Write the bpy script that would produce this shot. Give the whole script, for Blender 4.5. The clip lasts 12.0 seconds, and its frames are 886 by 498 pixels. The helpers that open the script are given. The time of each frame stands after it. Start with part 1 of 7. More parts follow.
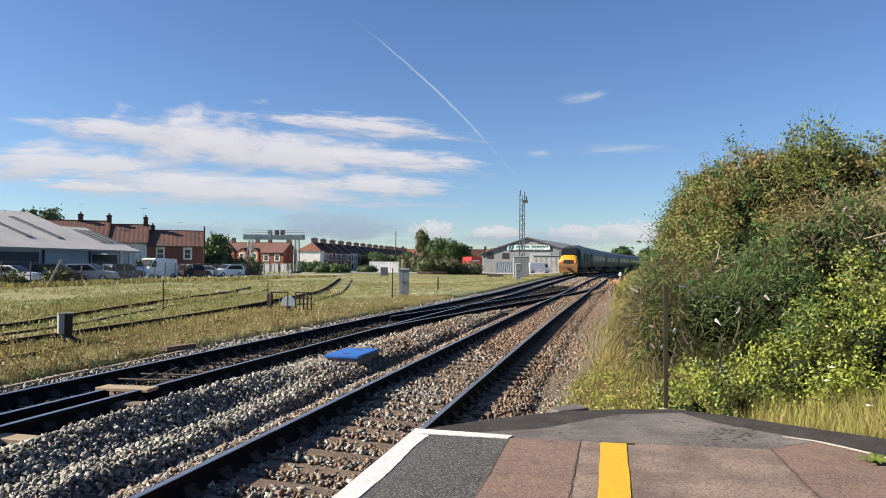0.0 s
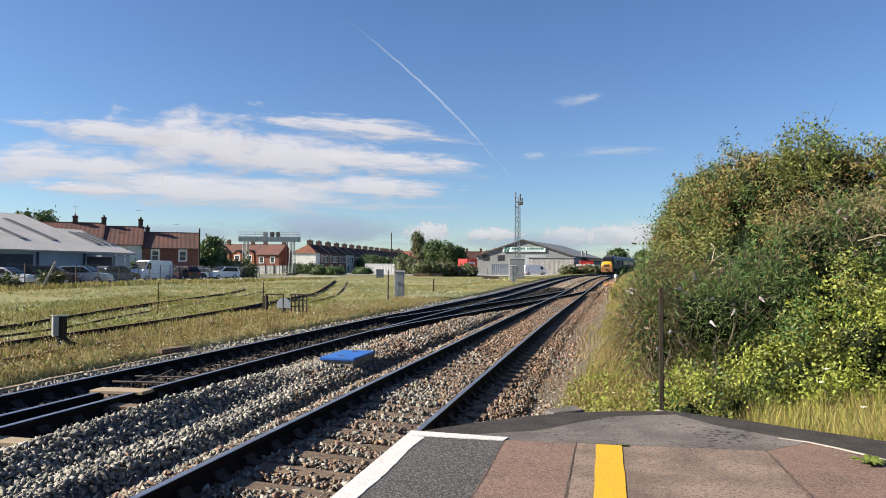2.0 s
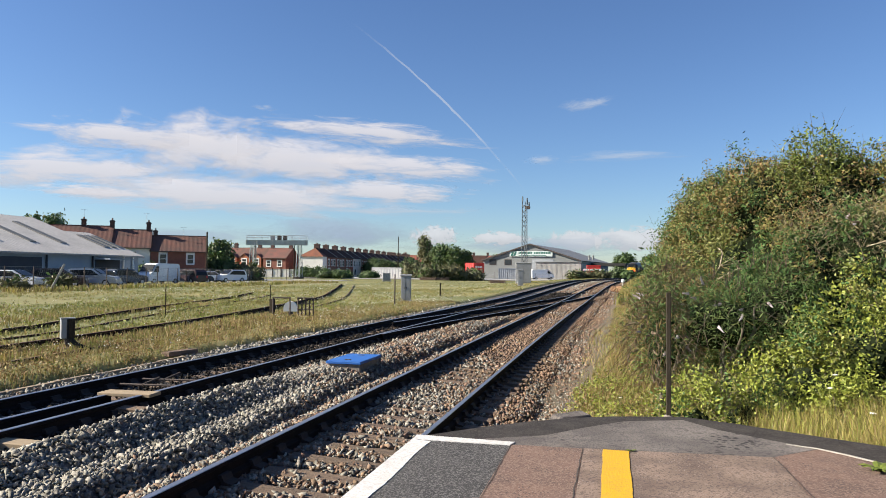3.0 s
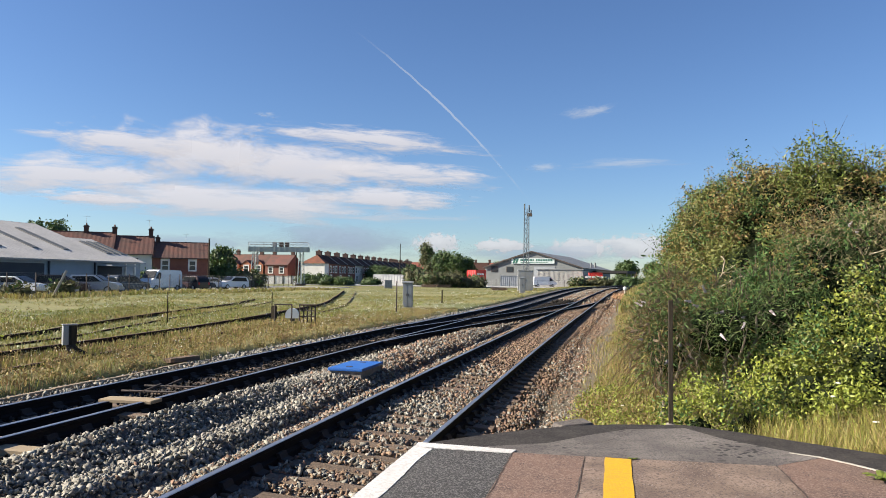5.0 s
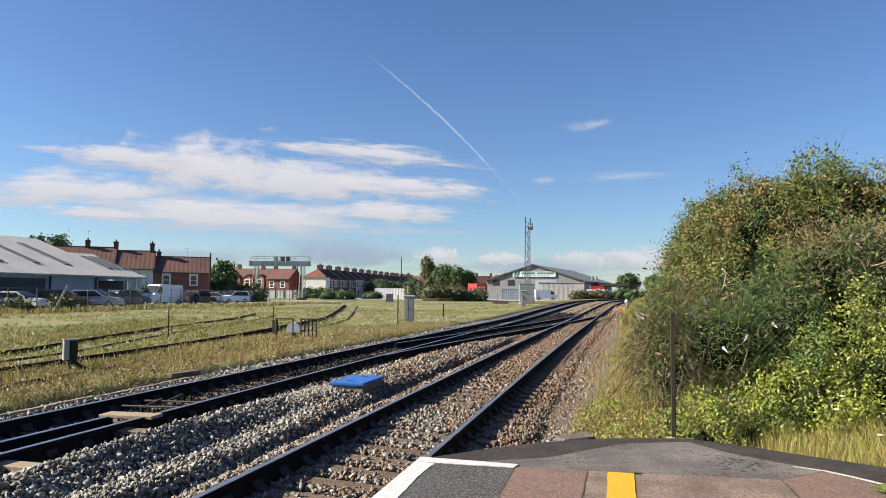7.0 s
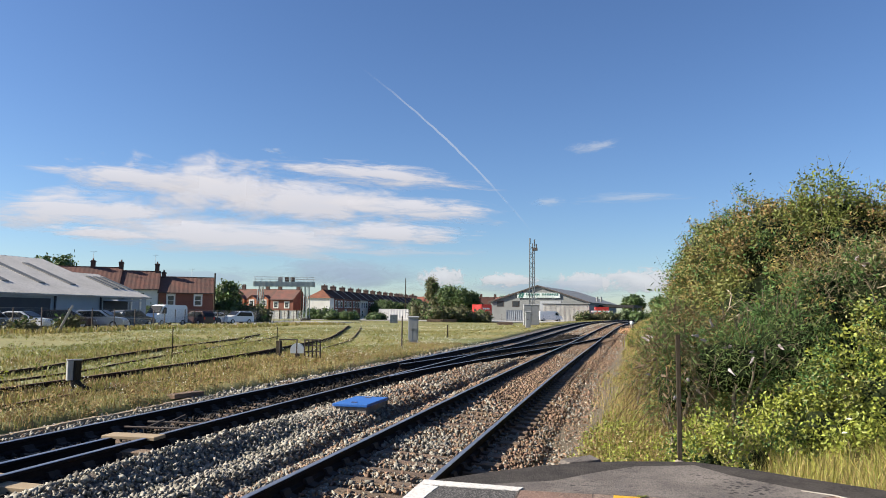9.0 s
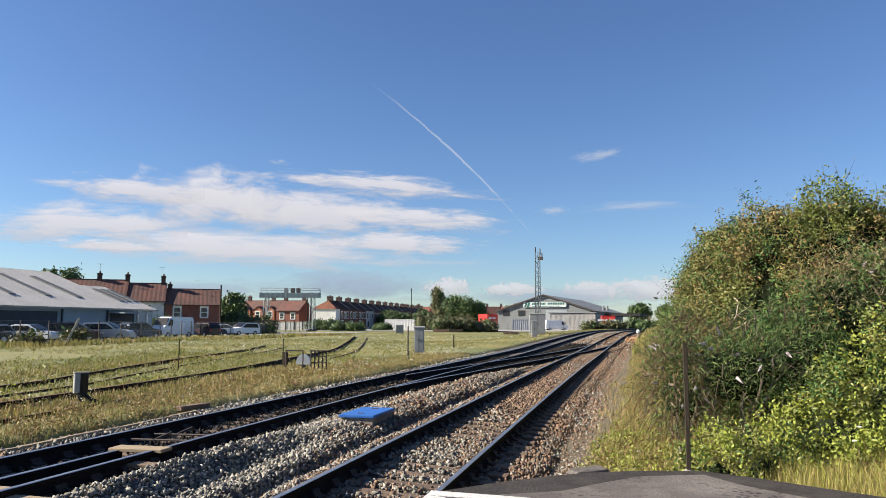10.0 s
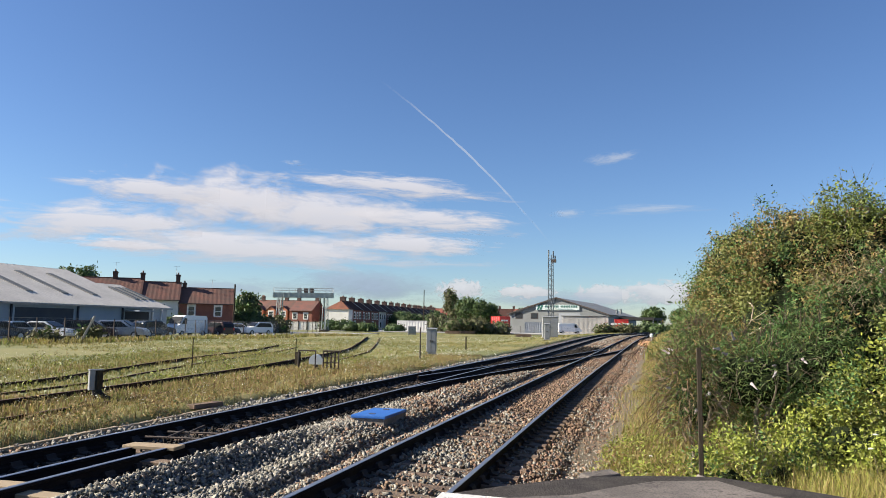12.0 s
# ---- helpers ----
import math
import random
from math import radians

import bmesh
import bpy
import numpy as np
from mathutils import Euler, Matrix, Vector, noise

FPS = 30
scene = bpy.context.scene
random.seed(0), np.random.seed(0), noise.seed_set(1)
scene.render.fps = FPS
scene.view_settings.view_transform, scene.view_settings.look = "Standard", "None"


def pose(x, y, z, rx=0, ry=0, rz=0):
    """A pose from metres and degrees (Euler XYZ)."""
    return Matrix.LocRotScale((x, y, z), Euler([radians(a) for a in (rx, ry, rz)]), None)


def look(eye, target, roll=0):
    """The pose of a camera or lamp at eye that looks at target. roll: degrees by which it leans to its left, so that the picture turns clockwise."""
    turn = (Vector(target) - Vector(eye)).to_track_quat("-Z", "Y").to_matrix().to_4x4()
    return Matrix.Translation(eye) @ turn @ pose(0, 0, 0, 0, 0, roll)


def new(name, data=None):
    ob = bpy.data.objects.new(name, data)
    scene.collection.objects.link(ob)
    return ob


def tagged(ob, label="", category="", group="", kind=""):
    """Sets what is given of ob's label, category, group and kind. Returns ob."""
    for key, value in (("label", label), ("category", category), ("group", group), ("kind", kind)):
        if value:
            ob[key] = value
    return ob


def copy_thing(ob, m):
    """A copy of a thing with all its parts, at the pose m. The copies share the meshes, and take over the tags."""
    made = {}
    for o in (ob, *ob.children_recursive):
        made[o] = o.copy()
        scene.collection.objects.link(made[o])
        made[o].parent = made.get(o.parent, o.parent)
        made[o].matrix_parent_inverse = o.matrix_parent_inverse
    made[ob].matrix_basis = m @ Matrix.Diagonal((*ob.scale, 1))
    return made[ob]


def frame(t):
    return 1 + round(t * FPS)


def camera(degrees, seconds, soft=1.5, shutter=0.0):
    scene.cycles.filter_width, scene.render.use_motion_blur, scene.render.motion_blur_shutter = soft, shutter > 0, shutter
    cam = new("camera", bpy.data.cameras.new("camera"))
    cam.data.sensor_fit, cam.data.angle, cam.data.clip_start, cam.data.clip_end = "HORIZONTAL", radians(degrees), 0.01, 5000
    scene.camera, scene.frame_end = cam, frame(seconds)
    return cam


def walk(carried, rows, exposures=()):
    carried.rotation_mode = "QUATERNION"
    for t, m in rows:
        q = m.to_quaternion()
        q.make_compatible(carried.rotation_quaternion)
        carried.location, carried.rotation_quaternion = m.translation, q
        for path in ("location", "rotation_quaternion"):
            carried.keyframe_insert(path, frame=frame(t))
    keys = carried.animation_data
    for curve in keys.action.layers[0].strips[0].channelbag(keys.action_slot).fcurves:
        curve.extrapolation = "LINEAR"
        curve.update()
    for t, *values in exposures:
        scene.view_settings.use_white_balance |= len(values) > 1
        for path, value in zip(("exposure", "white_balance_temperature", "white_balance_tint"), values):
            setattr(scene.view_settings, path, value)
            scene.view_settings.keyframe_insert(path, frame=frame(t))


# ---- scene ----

EYE = Vector((0.0, 0.0, 1.9))


def view(yaw, pitch, roll):
    """Camera at EYE: degrees left of the track's line, above the horizon, and of lean."""
    a, b = radians(yaw), radians(pitch)
    way = Vector((-math.sin(a) * math.cos(b), math.cos(a) * math.cos(b), math.sin(b)))
    return look(EYE, EYE + way, roll)


cam = camera(62.98, 12.0, soft=0.9)
PATH = [
    (0.0, view(12.989, 1.335, 0.327)),
    (0.5, view(12.632, 1.101, 0.375)),
    (1.0, view(12.568, 1.063, 0.294)),
    (1.5, view(12.534, 1.254, 0.260)),
    (2.0, view(12.643, 1.496, 0.305)),
    (2.5, view(12.863, 1.693, 0.361)),
    (3.0, view(13.185, 1.813, 0.510)),
    (5.0, view(13.341, 2.373, 0.630)),
    (5.5, view(13.333, 2.484, 0.645)),
    (6.0, view(13.399, 2.727, 0.702)),
    (6.5, view(13.404, 3.044, 0.543)),
    (7.0, view(13.437, 3.445, 0.421)),
    (9.0, view(13.798, 5.094, 0.557)),
    (9.5, view(14.039, 5.559, 0.362)),
    (10.0, view(14.231, 5.875, 0.130)),
    (10.5, view(14.502, 5.976, 0.110)),
    (11.0, view(14.787, 5.934, 0.172)),
    (11.5, view(15.083, 5.944, 0.601)),
    (12.0, view(15.278, 5.998, 0.800)),
]
walk(cam, PATH)

# ---------------------------------------------------------------- light
SUN_EL, SUN_AZ = 29.0, 253.0      # degrees; azimuth clockwise from +y
world = bpy.data.worlds.new("sky")
scene.world = world
world.use_nodes = True
_n, _l = world.node_tree.nodes, world.node_tree.links
_n.clear()
_sky = _n.new("ShaderNodeTexSky")
_sky.sky_type = "NISHITA"
_sky.sun_disc = False
_sky.sun_elevation, _sky.sun_rotation = radians(SUN_EL), radians(SUN_AZ)
_sky.air_density, _sky.dust_density, _sky.ozone_density = 1.0, 0.25, 6.0
_bg = _n.new("ShaderNodeBackground")
_bg.inputs["Strength"].default_value = 0.054
_out = _n.new("ShaderNodeOutputWorld")
_hue = _n.new("ShaderNodeHueSaturation")     # a clear, deep blue summer sky
_hue.inputs["Hue"].default_value, _hue.inputs["Saturation"].default_value, _hue.inputs["Value"].default_value = 0.506, 1.03, 1.09
_l.new(_sky.outputs[0], _hue.inputs["Color"])
_l.new(_hue.outputs[0], _bg.inputs["Color"])
_l.new(_bg.outputs[0], _out.inputs["Surface"])

_sun = bpy.data.lights.new("sun", "SUN")
_sun.energy, _sun.angle, _sun.color = 5.0, radians(0.53), (1.0, 0.91, 0.77)
sun = new("sun", _sun)
_sd = Vector((math.sin(radians(SUN_AZ)) * math.cos(radians(SUN_EL)), math.cos(radians(SUN_AZ)) * math.cos(radians(SUN_EL)), math.sin(radians(SUN_EL))))
sun.matrix_basis = look(_sd * 50, (0, 0, 0))
scene.view_settings.exposure = 1.25

# ---------------------------------------------------------------- materials


def material(name, colour, rough=0.7, metal=0.0, other=None, scale=8.0, amount=0.5, bump=0.0, bump_scale=60.0, spec=0.5,
             fine=None, fine_scale=90.0, fine_amount=0.35, island=0.0, obj=0.0, transmit=0.0, detail=5.0, stretch=None, sharp=0.07, pits=None, pit_scale=30.0, pit_size=0.22):
    """A surface of one colour with broad patches of another, fine speckle, relief, and variation from piece to piece."""
    m = bpy.data.materials.new(name)
    m.use_nodes = True
    n, l = m.node_tree.nodes, m.node_tree.links
    b = n["Principled BSDF"]
    b.inputs["Roughness"].default_value, b.inputs["Metallic"].default_value = rough, metal
    b.inputs["Specular IOR Level"].default_value = spec
    tc = n.new("ShaderNodeTexCoord")
    src = tc.outputs["Object"]
    if stretch:
        mp = n.new("ShaderNodeMapping")
        mp.inputs["Scale"].default_value = stretch
        l.new(src, mp.inputs["Vector"])
        src = mp.outputs["Vector"]
    base = n.new("ShaderNodeRGB")
    base.outputs[0].default_value = (*colour, 1)
    out = base.outputs[0]

    def mix(col, fac, second, mode="MIX"):
        x = n.new("ShaderNodeMix")
        x.data_type, x.blend_type = "RGBA", mode
        l.new(col, x.inputs["A"])
        x.inputs["B"].default_value = (*second, 1)
        if isinstance(fac, float):
            x.inputs["Factor"].default_value = fac
        else:
            l.new(fac, x.inputs["Factor"])
        return x.outputs["Result"]

    def spots(sc, rad):
        v = n.new("ShaderNodeTexVoronoi")
        v.inputs["Scale"].default_value = sc
        l.new(src, v.inputs["Vector"])
        r = n.new("ShaderNodeMapRange")
        r.inputs["From Min"].default_value, r.inputs["From Max"].default_value, r.inputs["To Min"].default_value, r.inputs["To Max"].default_value = rad * 0.7, rad, 1.0, 0.0
        l.new(v.outputs["Distance"], r.inputs["Value"])
        k = n.new("ShaderNodeMath")
        k.operation = "MULTIPLY"
        l.new(r.outputs["Result"], k.inputs[0])
        l.new(blot(sc * 0.11, 0.45, 0.6, 1.0), k.inputs[1])
        return k.outputs[0]

    def blot(sc, lo, hi, top, det=detail):
        t = n.new("ShaderNodeTexNoise")
        t.inputs["Scale"].default_value, t.inputs["Detail"].default_value = sc, det
        l.new(src, t.inputs["Vector"])
        r = n.new("ShaderNodeMapRange")
        r.inputs["From Min"].default_value, r.inputs["From Max"].default_value, r.inputs["To Max"].default_value = lo, hi, top
        l.new(t.outputs["Fac"], r.inputs["Value"])
        return r.outputs["Result"]

    if other:
        out = mix(out, blot(scale, 0.38, 0.66, amount), other)
    if fine:
        out = mix(out, blot(fine_scale, 0.55 - sharp, 0.55 + sharp, fine_amount, 3.0), fine)
    if pits:
        out = mix(out, spots(pit_scale, pit_size), pits)
    if island or obj:
        hs = n.new("ShaderNodeHueSaturation")
        l.new(out, hs.inputs["Color"])
        g = n.new("ShaderNodeNewGeometry") if island else n.new("ShaderNodeObjectInfo")
        val = g.outputs["Random Per Island"] if island else g.outputs["Random"]
        k = island or obj
        r = n.new("ShaderNodeMapRange")
        r.inputs["To Min"].default_value, r.inputs["To Max"].default_value = 1 - k, 1 + k
        l.new(val, r.inputs["Value"])
        l.new(r.outputs["Result"], hs.inputs["Value"])
        r2 = n.new("ShaderNodeMapRange")
        r2.inputs["To Min"].default_value, r2.inputs["To Max"].default_value = 0.5 - k * 0.035, 0.5 + k * 0.035
        f2 = n.new("ShaderNodeMath")
        f2.operation = "FRACT"
        f3 = n.new("ShaderNodeMath")
        f3.operation = "MULTIPLY"
        f3.inputs[1].default_value = 7.31
        l.new(val, f3.inputs[0])
        l.new(f3.outputs[0], f2.inputs[0])
        l.new(f2.outputs[0], r2.inputs["Value"])
        l.new(r2.outputs["Result"], hs.inputs["Hue"])
        out = hs.outputs["Color"]
    l.new(out, b.inputs["Base Color"])
    if bump:
        t = n.new("ShaderNodeTexNoise")
        t.inputs["Scale"].default_value, t.inputs["Detail"].default_value = bump_scale, 4
        l.new(src, t.inputs["Vector"])
        bp = n.new("ShaderNodeBump")
        bp.inputs["Strength"].default_value, bp.inputs["Distance"].default_value = bump, 0.02
        l.new(t.outputs["Fac"], bp.inputs["Height"])
        l.new(bp.outputs["Normal"], b.inputs["Normal"])
    if transmit:
        tr = n.new("ShaderNodeBsdfTranslucent")
        l.new(out, tr.inputs["Color"])
        mx = n.new("ShaderNodeMixShader")
        mx.inputs[0].default_value = transmit
        l.new(b.outputs[0], mx.inputs[1])
        l.new(tr.outputs[0], mx.inputs[2])
        l.new(mx.outputs[0], n["Material Output"].inputs["Surface"])
    return m


M_GROUND = material("meadow_soil", (0.12, 0.135, 0.034), 0.95, other=(0.26, 0.22, 0.08), scale=0.14, amount=0.9, fine=(0.09, 0.09, 0.03), fine_scale=6.0, fine_amount=0.5, bump=0.6, bump_scale=9)
M_CESS = material("cess_soil", (0.11, 0.085, 0.055), 0.95, other=(0.10, 0.09, 0.05), scale=2.0, bump=0.6, bump_scale=25)
M_BALLAST = material("ballast_bed", (0.085, 0.073, 0.064), 0.95, other=(0.045, 0.04, 0.035), scale=18, amount=0.9, fine=(0.18, 0.14, 0.11), fine_scale=26, fine_amount=0.7, bump=1.0, bump_scale=28)
M_STONE = material("granite_ballast", (0.26, 0.243, 0.203), 0.85, other=(0.12, 0.11, 0.09), scale=30, amount=0.6, island=0.5)
M_STONE_RUST = material("rusty_ballast", (0.215, 0.142, 0.092), 0.9, other=(0.12, 0.074, 0.048), scale=30, amount=0.7, island=0.40)
# rust taken down to near-black: shade of the rail sides put into the colour
M_RAIL = material("rusted_rail_web_shade", (0.009, 0.006, 0.006), 0.9, spec=0.2, other=(0.02, 0.012, 0.009), scale=4, fine=(0.02, 0.015, 0.014), fine_scale=40)
M_RAILHEAD = material("polished_rail_head", (0.46, 0.44, 0.44), 0.36, metal=0.9, other=(0.30, 0.28, 0.28), scale=2, amount=0.6)
M_RAILOLD = material("rusty_old_rail", (0.10, 0.055, 0.035), 0.9, other=(0.16, 0.09, 0.05), scale=5, bump=0.3)
# shaded copy of the old rail's rust, painted on its sides
M_RAILSHADE = material("rusty_old_rail_web_shade", (0.028, 0.018, 0.013), 0.95, spec=0.15, other=(0.06, 0.036, 0.024), scale=5, bump=0.3)
M_SLEEPER = material("weathered_timber_sleeper", (0.20, 0.135, 0.088), 0.9, other=(0.11, 0.073, 0.05), scale=3, stretch=(1.2, 9, 9), amount=0.8, fine=(0.07, 0.055, 0.04), fine_scale=22, fine_amount=0.6, bump=0.5, bump_scale=20, obj=0.18)
M_CHAIR = material("rusty_rail_chair", (0.022, 0.016, 0.014), 0.9, other=(0.045, 0.028, 0.02), scale=20)
M_WOOD = material("pale_weathered_board", (0.33, 0.25, 0.155), 0.85, other=(0.22, 0.165, 0.105), scale=3, stretch=(1, 8, 8), fine=(0.2, 0.15, 0.1), fine_scale=30)
M_CONC = material("pale_concrete", (0.42, 0.39, 0.34), 0.9, other=(0.26, 0.23, 0.19), scale=6, amount=0.6, fine=(0.2, 0.18, 0.15), fine_scale=60, bump=0.25)
M_CONC_D = material("stained_concrete", (0.24, 0.21, 0.18), 0.9, other=(0.14, 0.12, 0.10), scale=8, amount=0.7, bump=0.3)
M_BLACKTOP = material("gritty_black_coping", (0.026, 0.024, 0.024), 0.92, other=(0.05, 0.047, 0.044), scale=3, amount=0.6, fine=(0.22, 0.205, 0.19), fine_scale=88, fine_amount=0.6, sharp=0.05, bump=0.35, bump_scale=170)
M_TARMAC = material("worn_tarmac", (0.11, 0.094, 0.083), 0.93, other=(0.20, 0.172, 0.15), scale=2.6, amount=0.9, fine=(0.05, 0.045, 0.045), fine_scale=60, fine_amount=0.6, sharp=0.04, pits=(0.016, 0.014, 0.013), pit_scale=17, pit_size=0.40, bump=0.45, bump_scale=120)
M_TARMAC_D = material("dark_bitumen_edge", (0.032, 0.028, 0.026), 0.95, spec=0.2, other=(0.075, 0.065, 0.058), scale=5, fine=(0.09, 0.08, 0.07), fine_scale=60, fine_amount=0.4, bump=0.6, bump_scale=60)
M_REDSLAB = material("red_brown_asphalt", (0.165, 0.098, 0.071), 0.92, other=(0.10, 0.063, 0.048), scale=3.5, amount=0.8, fine=(0.27, 0.185, 0.14), fine_scale=85, fine_amount=0.75, sharp=0.035, pits=(0.05, 0.035, 0.03), pit_scale=60, pit_size=0.35, bump=0.3, bump_scale=190)
M_TANSLAB = material("worn_pinkish_asphalt", (0.245, 0.175, 0.13), 0.92, other=(0.125, 0.085, 0.064), scale=3.2, amount=1.0, fine=(0.085, 0.058, 0.046), fine_scale=75, fine_amount=0.8, sharp=0.035, pits=(0.30, 0.24, 0.2), pit_scale=55, pit_size=0.3, bump=0.3, bump_scale=190)
M_WHITE = material("worn_white_paint", (0.62, 0.60, 0.57), 0.75, other=(0.52, 0.48, 0.44), scale=5, amount=0.6, fine=(0.36, 0.33, 0.3), fine_scale=45, fine_amount=0.45, bump=0.3, bump_scale=70)
M_YELLOW = material("worn_yellow_paint", (0.62, 0.345, 0.008), 0.7, other=(0.56, 0.31, 0.012), scale=6, amount=0.5, fine=(0.35, 0.24, 0.06), fine_scale=38, fine_amount=0.35, bump=0.3, bump_scale=70)
M_CRACK = material("dark_joint_filler", (0.05, 0.04, 0.033), 0.95, other=(0.11, 0.085, 0.065), scale=20)
M_WALLBRICK = material("old_platform_brick", (0.20, 0.12, 0.09), 0.9, other=(0.12, 0.08, 0.06), scale=6, bump=0.4)
M_BLUE = material("blue_plastic_lid", (0.012, 0.105, 0.40), 0.5, other=(0.02, 0.13, 0.40), scale=6, amount=0.4, fine=(0.12, 0.2, 0.4), fine_scale=40, fine_amount=0.2)
M_GREYBOX = material("grey_enamel", (0.29, 0.30, 0.31), 0.55, other=(0.22, 0.225, 0.225), scale=2, amount=0.5, fine=(0.25, 0.22, 0.19), fine_scale=25, fine_amount=0.2)
M_GALV = material("dull_galvanised_steel", (0.30, 0.31, 0.32), 0.6, metal=0.5, other=(0.2, 0.19, 0.18), scale=5, amount=0.5)
M_DARKMET = material("dark_rusty_steel", (0.05, 0.042, 0.038), 0.8, other=(0.10, 0.06, 0.045), scale=6)
M_POST = material("grey_weathered_post", (0.036, 0.029, 0.021), 0.95, spec=0.1, other=(0.065, 0.054, 0.04), scale=8, stretch=(6, 6, 1), amount=0.7, bump=0.3)
M_RUBBLE = material("orange_brown_rubble", (0.36, 0.20, 0.10), 0.9, other=(0.25, 0.14, 0.08), scale=14, island=0.3)

# foliage
M_LEAF = material("hawthorn_leaf", (0.115, 0.145, 0.03), 0.5, other=(0.18, 0.15, 0.045), scale=1.3, amount=0.7, island=0.4, spec=0.35, transmit=0.12)
M_LEAF_BROWN = material("browning_leaf", (0.20, 0.125, 0.05), 0.6, other=(0.17, 0.155, 0.04), scale=1.5, amount=0.8, island=0.4, spec=0.3, transmit=0.1)
M_LEAF_DARK = material("dark_green_leaf", (0.055, 0.11, 0.028), 0.62, other=(0.09, 0.14, 0.04), scale=1.4, amount=0.6, island=0.4, spec=0.25, transmit=0.08)
M_LEAF_FRESH = material("fresh_green_leaf", (0.16, 0.20, 0.035), 0.5, other=(0.11, 0.15, 0.03), scale=2.0, amount=0.6, island=0.35, spec=0.35, transmit=0.2)
M_BRAMBLE = material("bright_bramble_leaf", (0.255, 0.285, 0.045), 0.5, other=(0.18, 0.215, 0.04), scale=2.0, amount=0.6, island=0.4, spec=0.35, transmit=0.2)
M_BUDDLEIA = material("buddleia_leaf", (0.125, 0.165, 0.045), 0.55, other=(0.08, 0.12, 0.035), scale=2.0, amount=0.7, island=0.26, spec=0.3, transmit=0.2)
M_BUDDLEIA_DRY = material("dry_buddleia_leaf", (0.27, 0.225, 0.13), 0.6, other=(0.17, 0.165, 0.075), scale=2.0, amount=0.7, island=0.4, spec=0.3, transmit=0.1)
M_DEADWOOD = material("bleached_dead_wood", (0.42, 0.35, 0.26), 0.9, other=(0.26, 0.20, 0.14), scale=8, amount=0.7)
M_SEED = material("dry_brown_seed_head", (0.25, 0.165, 0.095), 0.9, other=(0.34, 0.25, 0.15), scale=6, island=0.35)
M_FLOWER = material("pale_lilac_flower", (0.42, 0.37, 0.41), 0.8, other=(0.28, 0.21, 0.19), scale=6, amount=0.7, island=0.3)
# near-black colour that stands for the shade between the leaves
M_INNER_SHADE = material("inner_foliage_shade", (0.012, 0.018, 0.007), 0.9, spec=0.1, other=(0.02, 0.024, 0.009), scale=3)
# bed and stones black from oil, with the rails' shadow bands painted in
M_OIL_SHADE = material("oil_and_shade_bed", (0.018, 0.015, 0.014), 0.8, other=(0.036, 0.03, 0.026), scale=6, amount=0.8, fine=(0.07, 0.06, 0.053), fine_scale=30, fine_amount=0.5, bump=1.0, bump_scale=28)
M_STONE_DARK = material("oil_and_shade_stone", (0.016, 0.014, 0.012), 0.9, spec=0.15, other=(0.04, 0.034, 0.029), scale=12, island=0.7)
M_TWIG = material("brown_twig", (0.14, 0.10, 0.065), 0.9, other=(0.22, 0.17, 0.12), scale=8, island=0.25)
M_BARK = material("grey_brown_bark", (0.13, 0.10, 0.075), 0.9, other=(0.2, 0.17, 0.13), scale=8, bump=0.6)
M_GRASS = material("green_meadow_grass", (0.175, 0.195, 0.04), 0.65, other=(0.32, 0.265, 0.085), scale=0.14, amount=0.8, island=0.35, transmit=0.3)
M_GRASS_DRY = material("dry_straw_grass", (0.36, 0.265, 0.11), 0.7, other=(0.25, 0.22, 0.07), scale=0.8, amount=0.75, island=0.35, transmit=0.25)
M_GRASS_LUSH = material("tall_yellow_green_grass", (0.36, 0.34, 0.085), 0.65, other=(0.46, 0.37, 0.14), scale=1.5, amount=0.7, island=0.35, transmit=0.3)
M_WEED = material("rusty_weed_stalk", (0.25, 0.15, 0.075), 0.8, other=(0.30, 0.25, 0.09), scale=0.9, amount=0.8, island=0.35, transmit=0.15)
M_DAISY = material("white_daisy", (0.72, 0.71, 0.60), 0.8, island=0.15)
M_TREE = material("far_tree_leaf", (0.06, 0.10, 0.028), 0.6, other=(0.09, 0.125, 0.04), scale=0.4, amount=0.7, island=0.45, transmit=0.15)
M_TREE_OLIVE = material("olive_shrub_leaf", (0.13, 0.125, 0.055), 0.65, other=(0.075, 0.085, 0.036), scale=0.4, amount=0.7, island=0.35, transmit=0.15)

# buildings
M_SHEDROOF = material("pale_fibre_cement_roof", (0.52, 0.49, 0.45), 0.85, other=(0.40, 0.375, 0.34), scale=0.35, amount=0.7, stretch=(1, 1, 1), fine=(0.3, 0.29, 0.27), fine_scale=4, fine_amount=0.3)
M_SKYLIGHT = material("grimy_rooflight", (0.13, 0.13, 0.12), 0.6, other=(0.2, 0.2, 0.18), scale=1.5)
M_SHEDWALL = material("blue_grey_cladding", (0.26, 0.31, 0.35), 0.7, other=(0.20, 0.24, 0.28), scale=0.6, amount=0.6)
M_SHEDDOOR = material("dark_opening_shade", (0.03, 0.035, 0.045), 0.8, other=(0.05, 0.055, 0.06), scale=1)
M_WHITEWALL = material("white_render", (0.70, 0.68, 0.64), 0.85, other=(0.58, 0.56, 0.52), scale=0.8, amount=0.6)
M_REDBRICK = material("red_brick_wall", (0.20, 0.07, 0.048), 0.9, other=(0.13, 0.05, 0.036), scale=1.2, amount=0.7, fine=(0.32, 0.16, 0.11), fine_scale=12, fine_amount=0.4)
M_ORANGEBRICK = material("orange_brick_wall", (0.42, 0.15, 0.075), 0.9, other=(0.32, 0.11, 0.06), scale=0.8, amount=0.6, fine=(0.5, 0.25, 0.15), fine_scale=9, fine_amount=0.4)
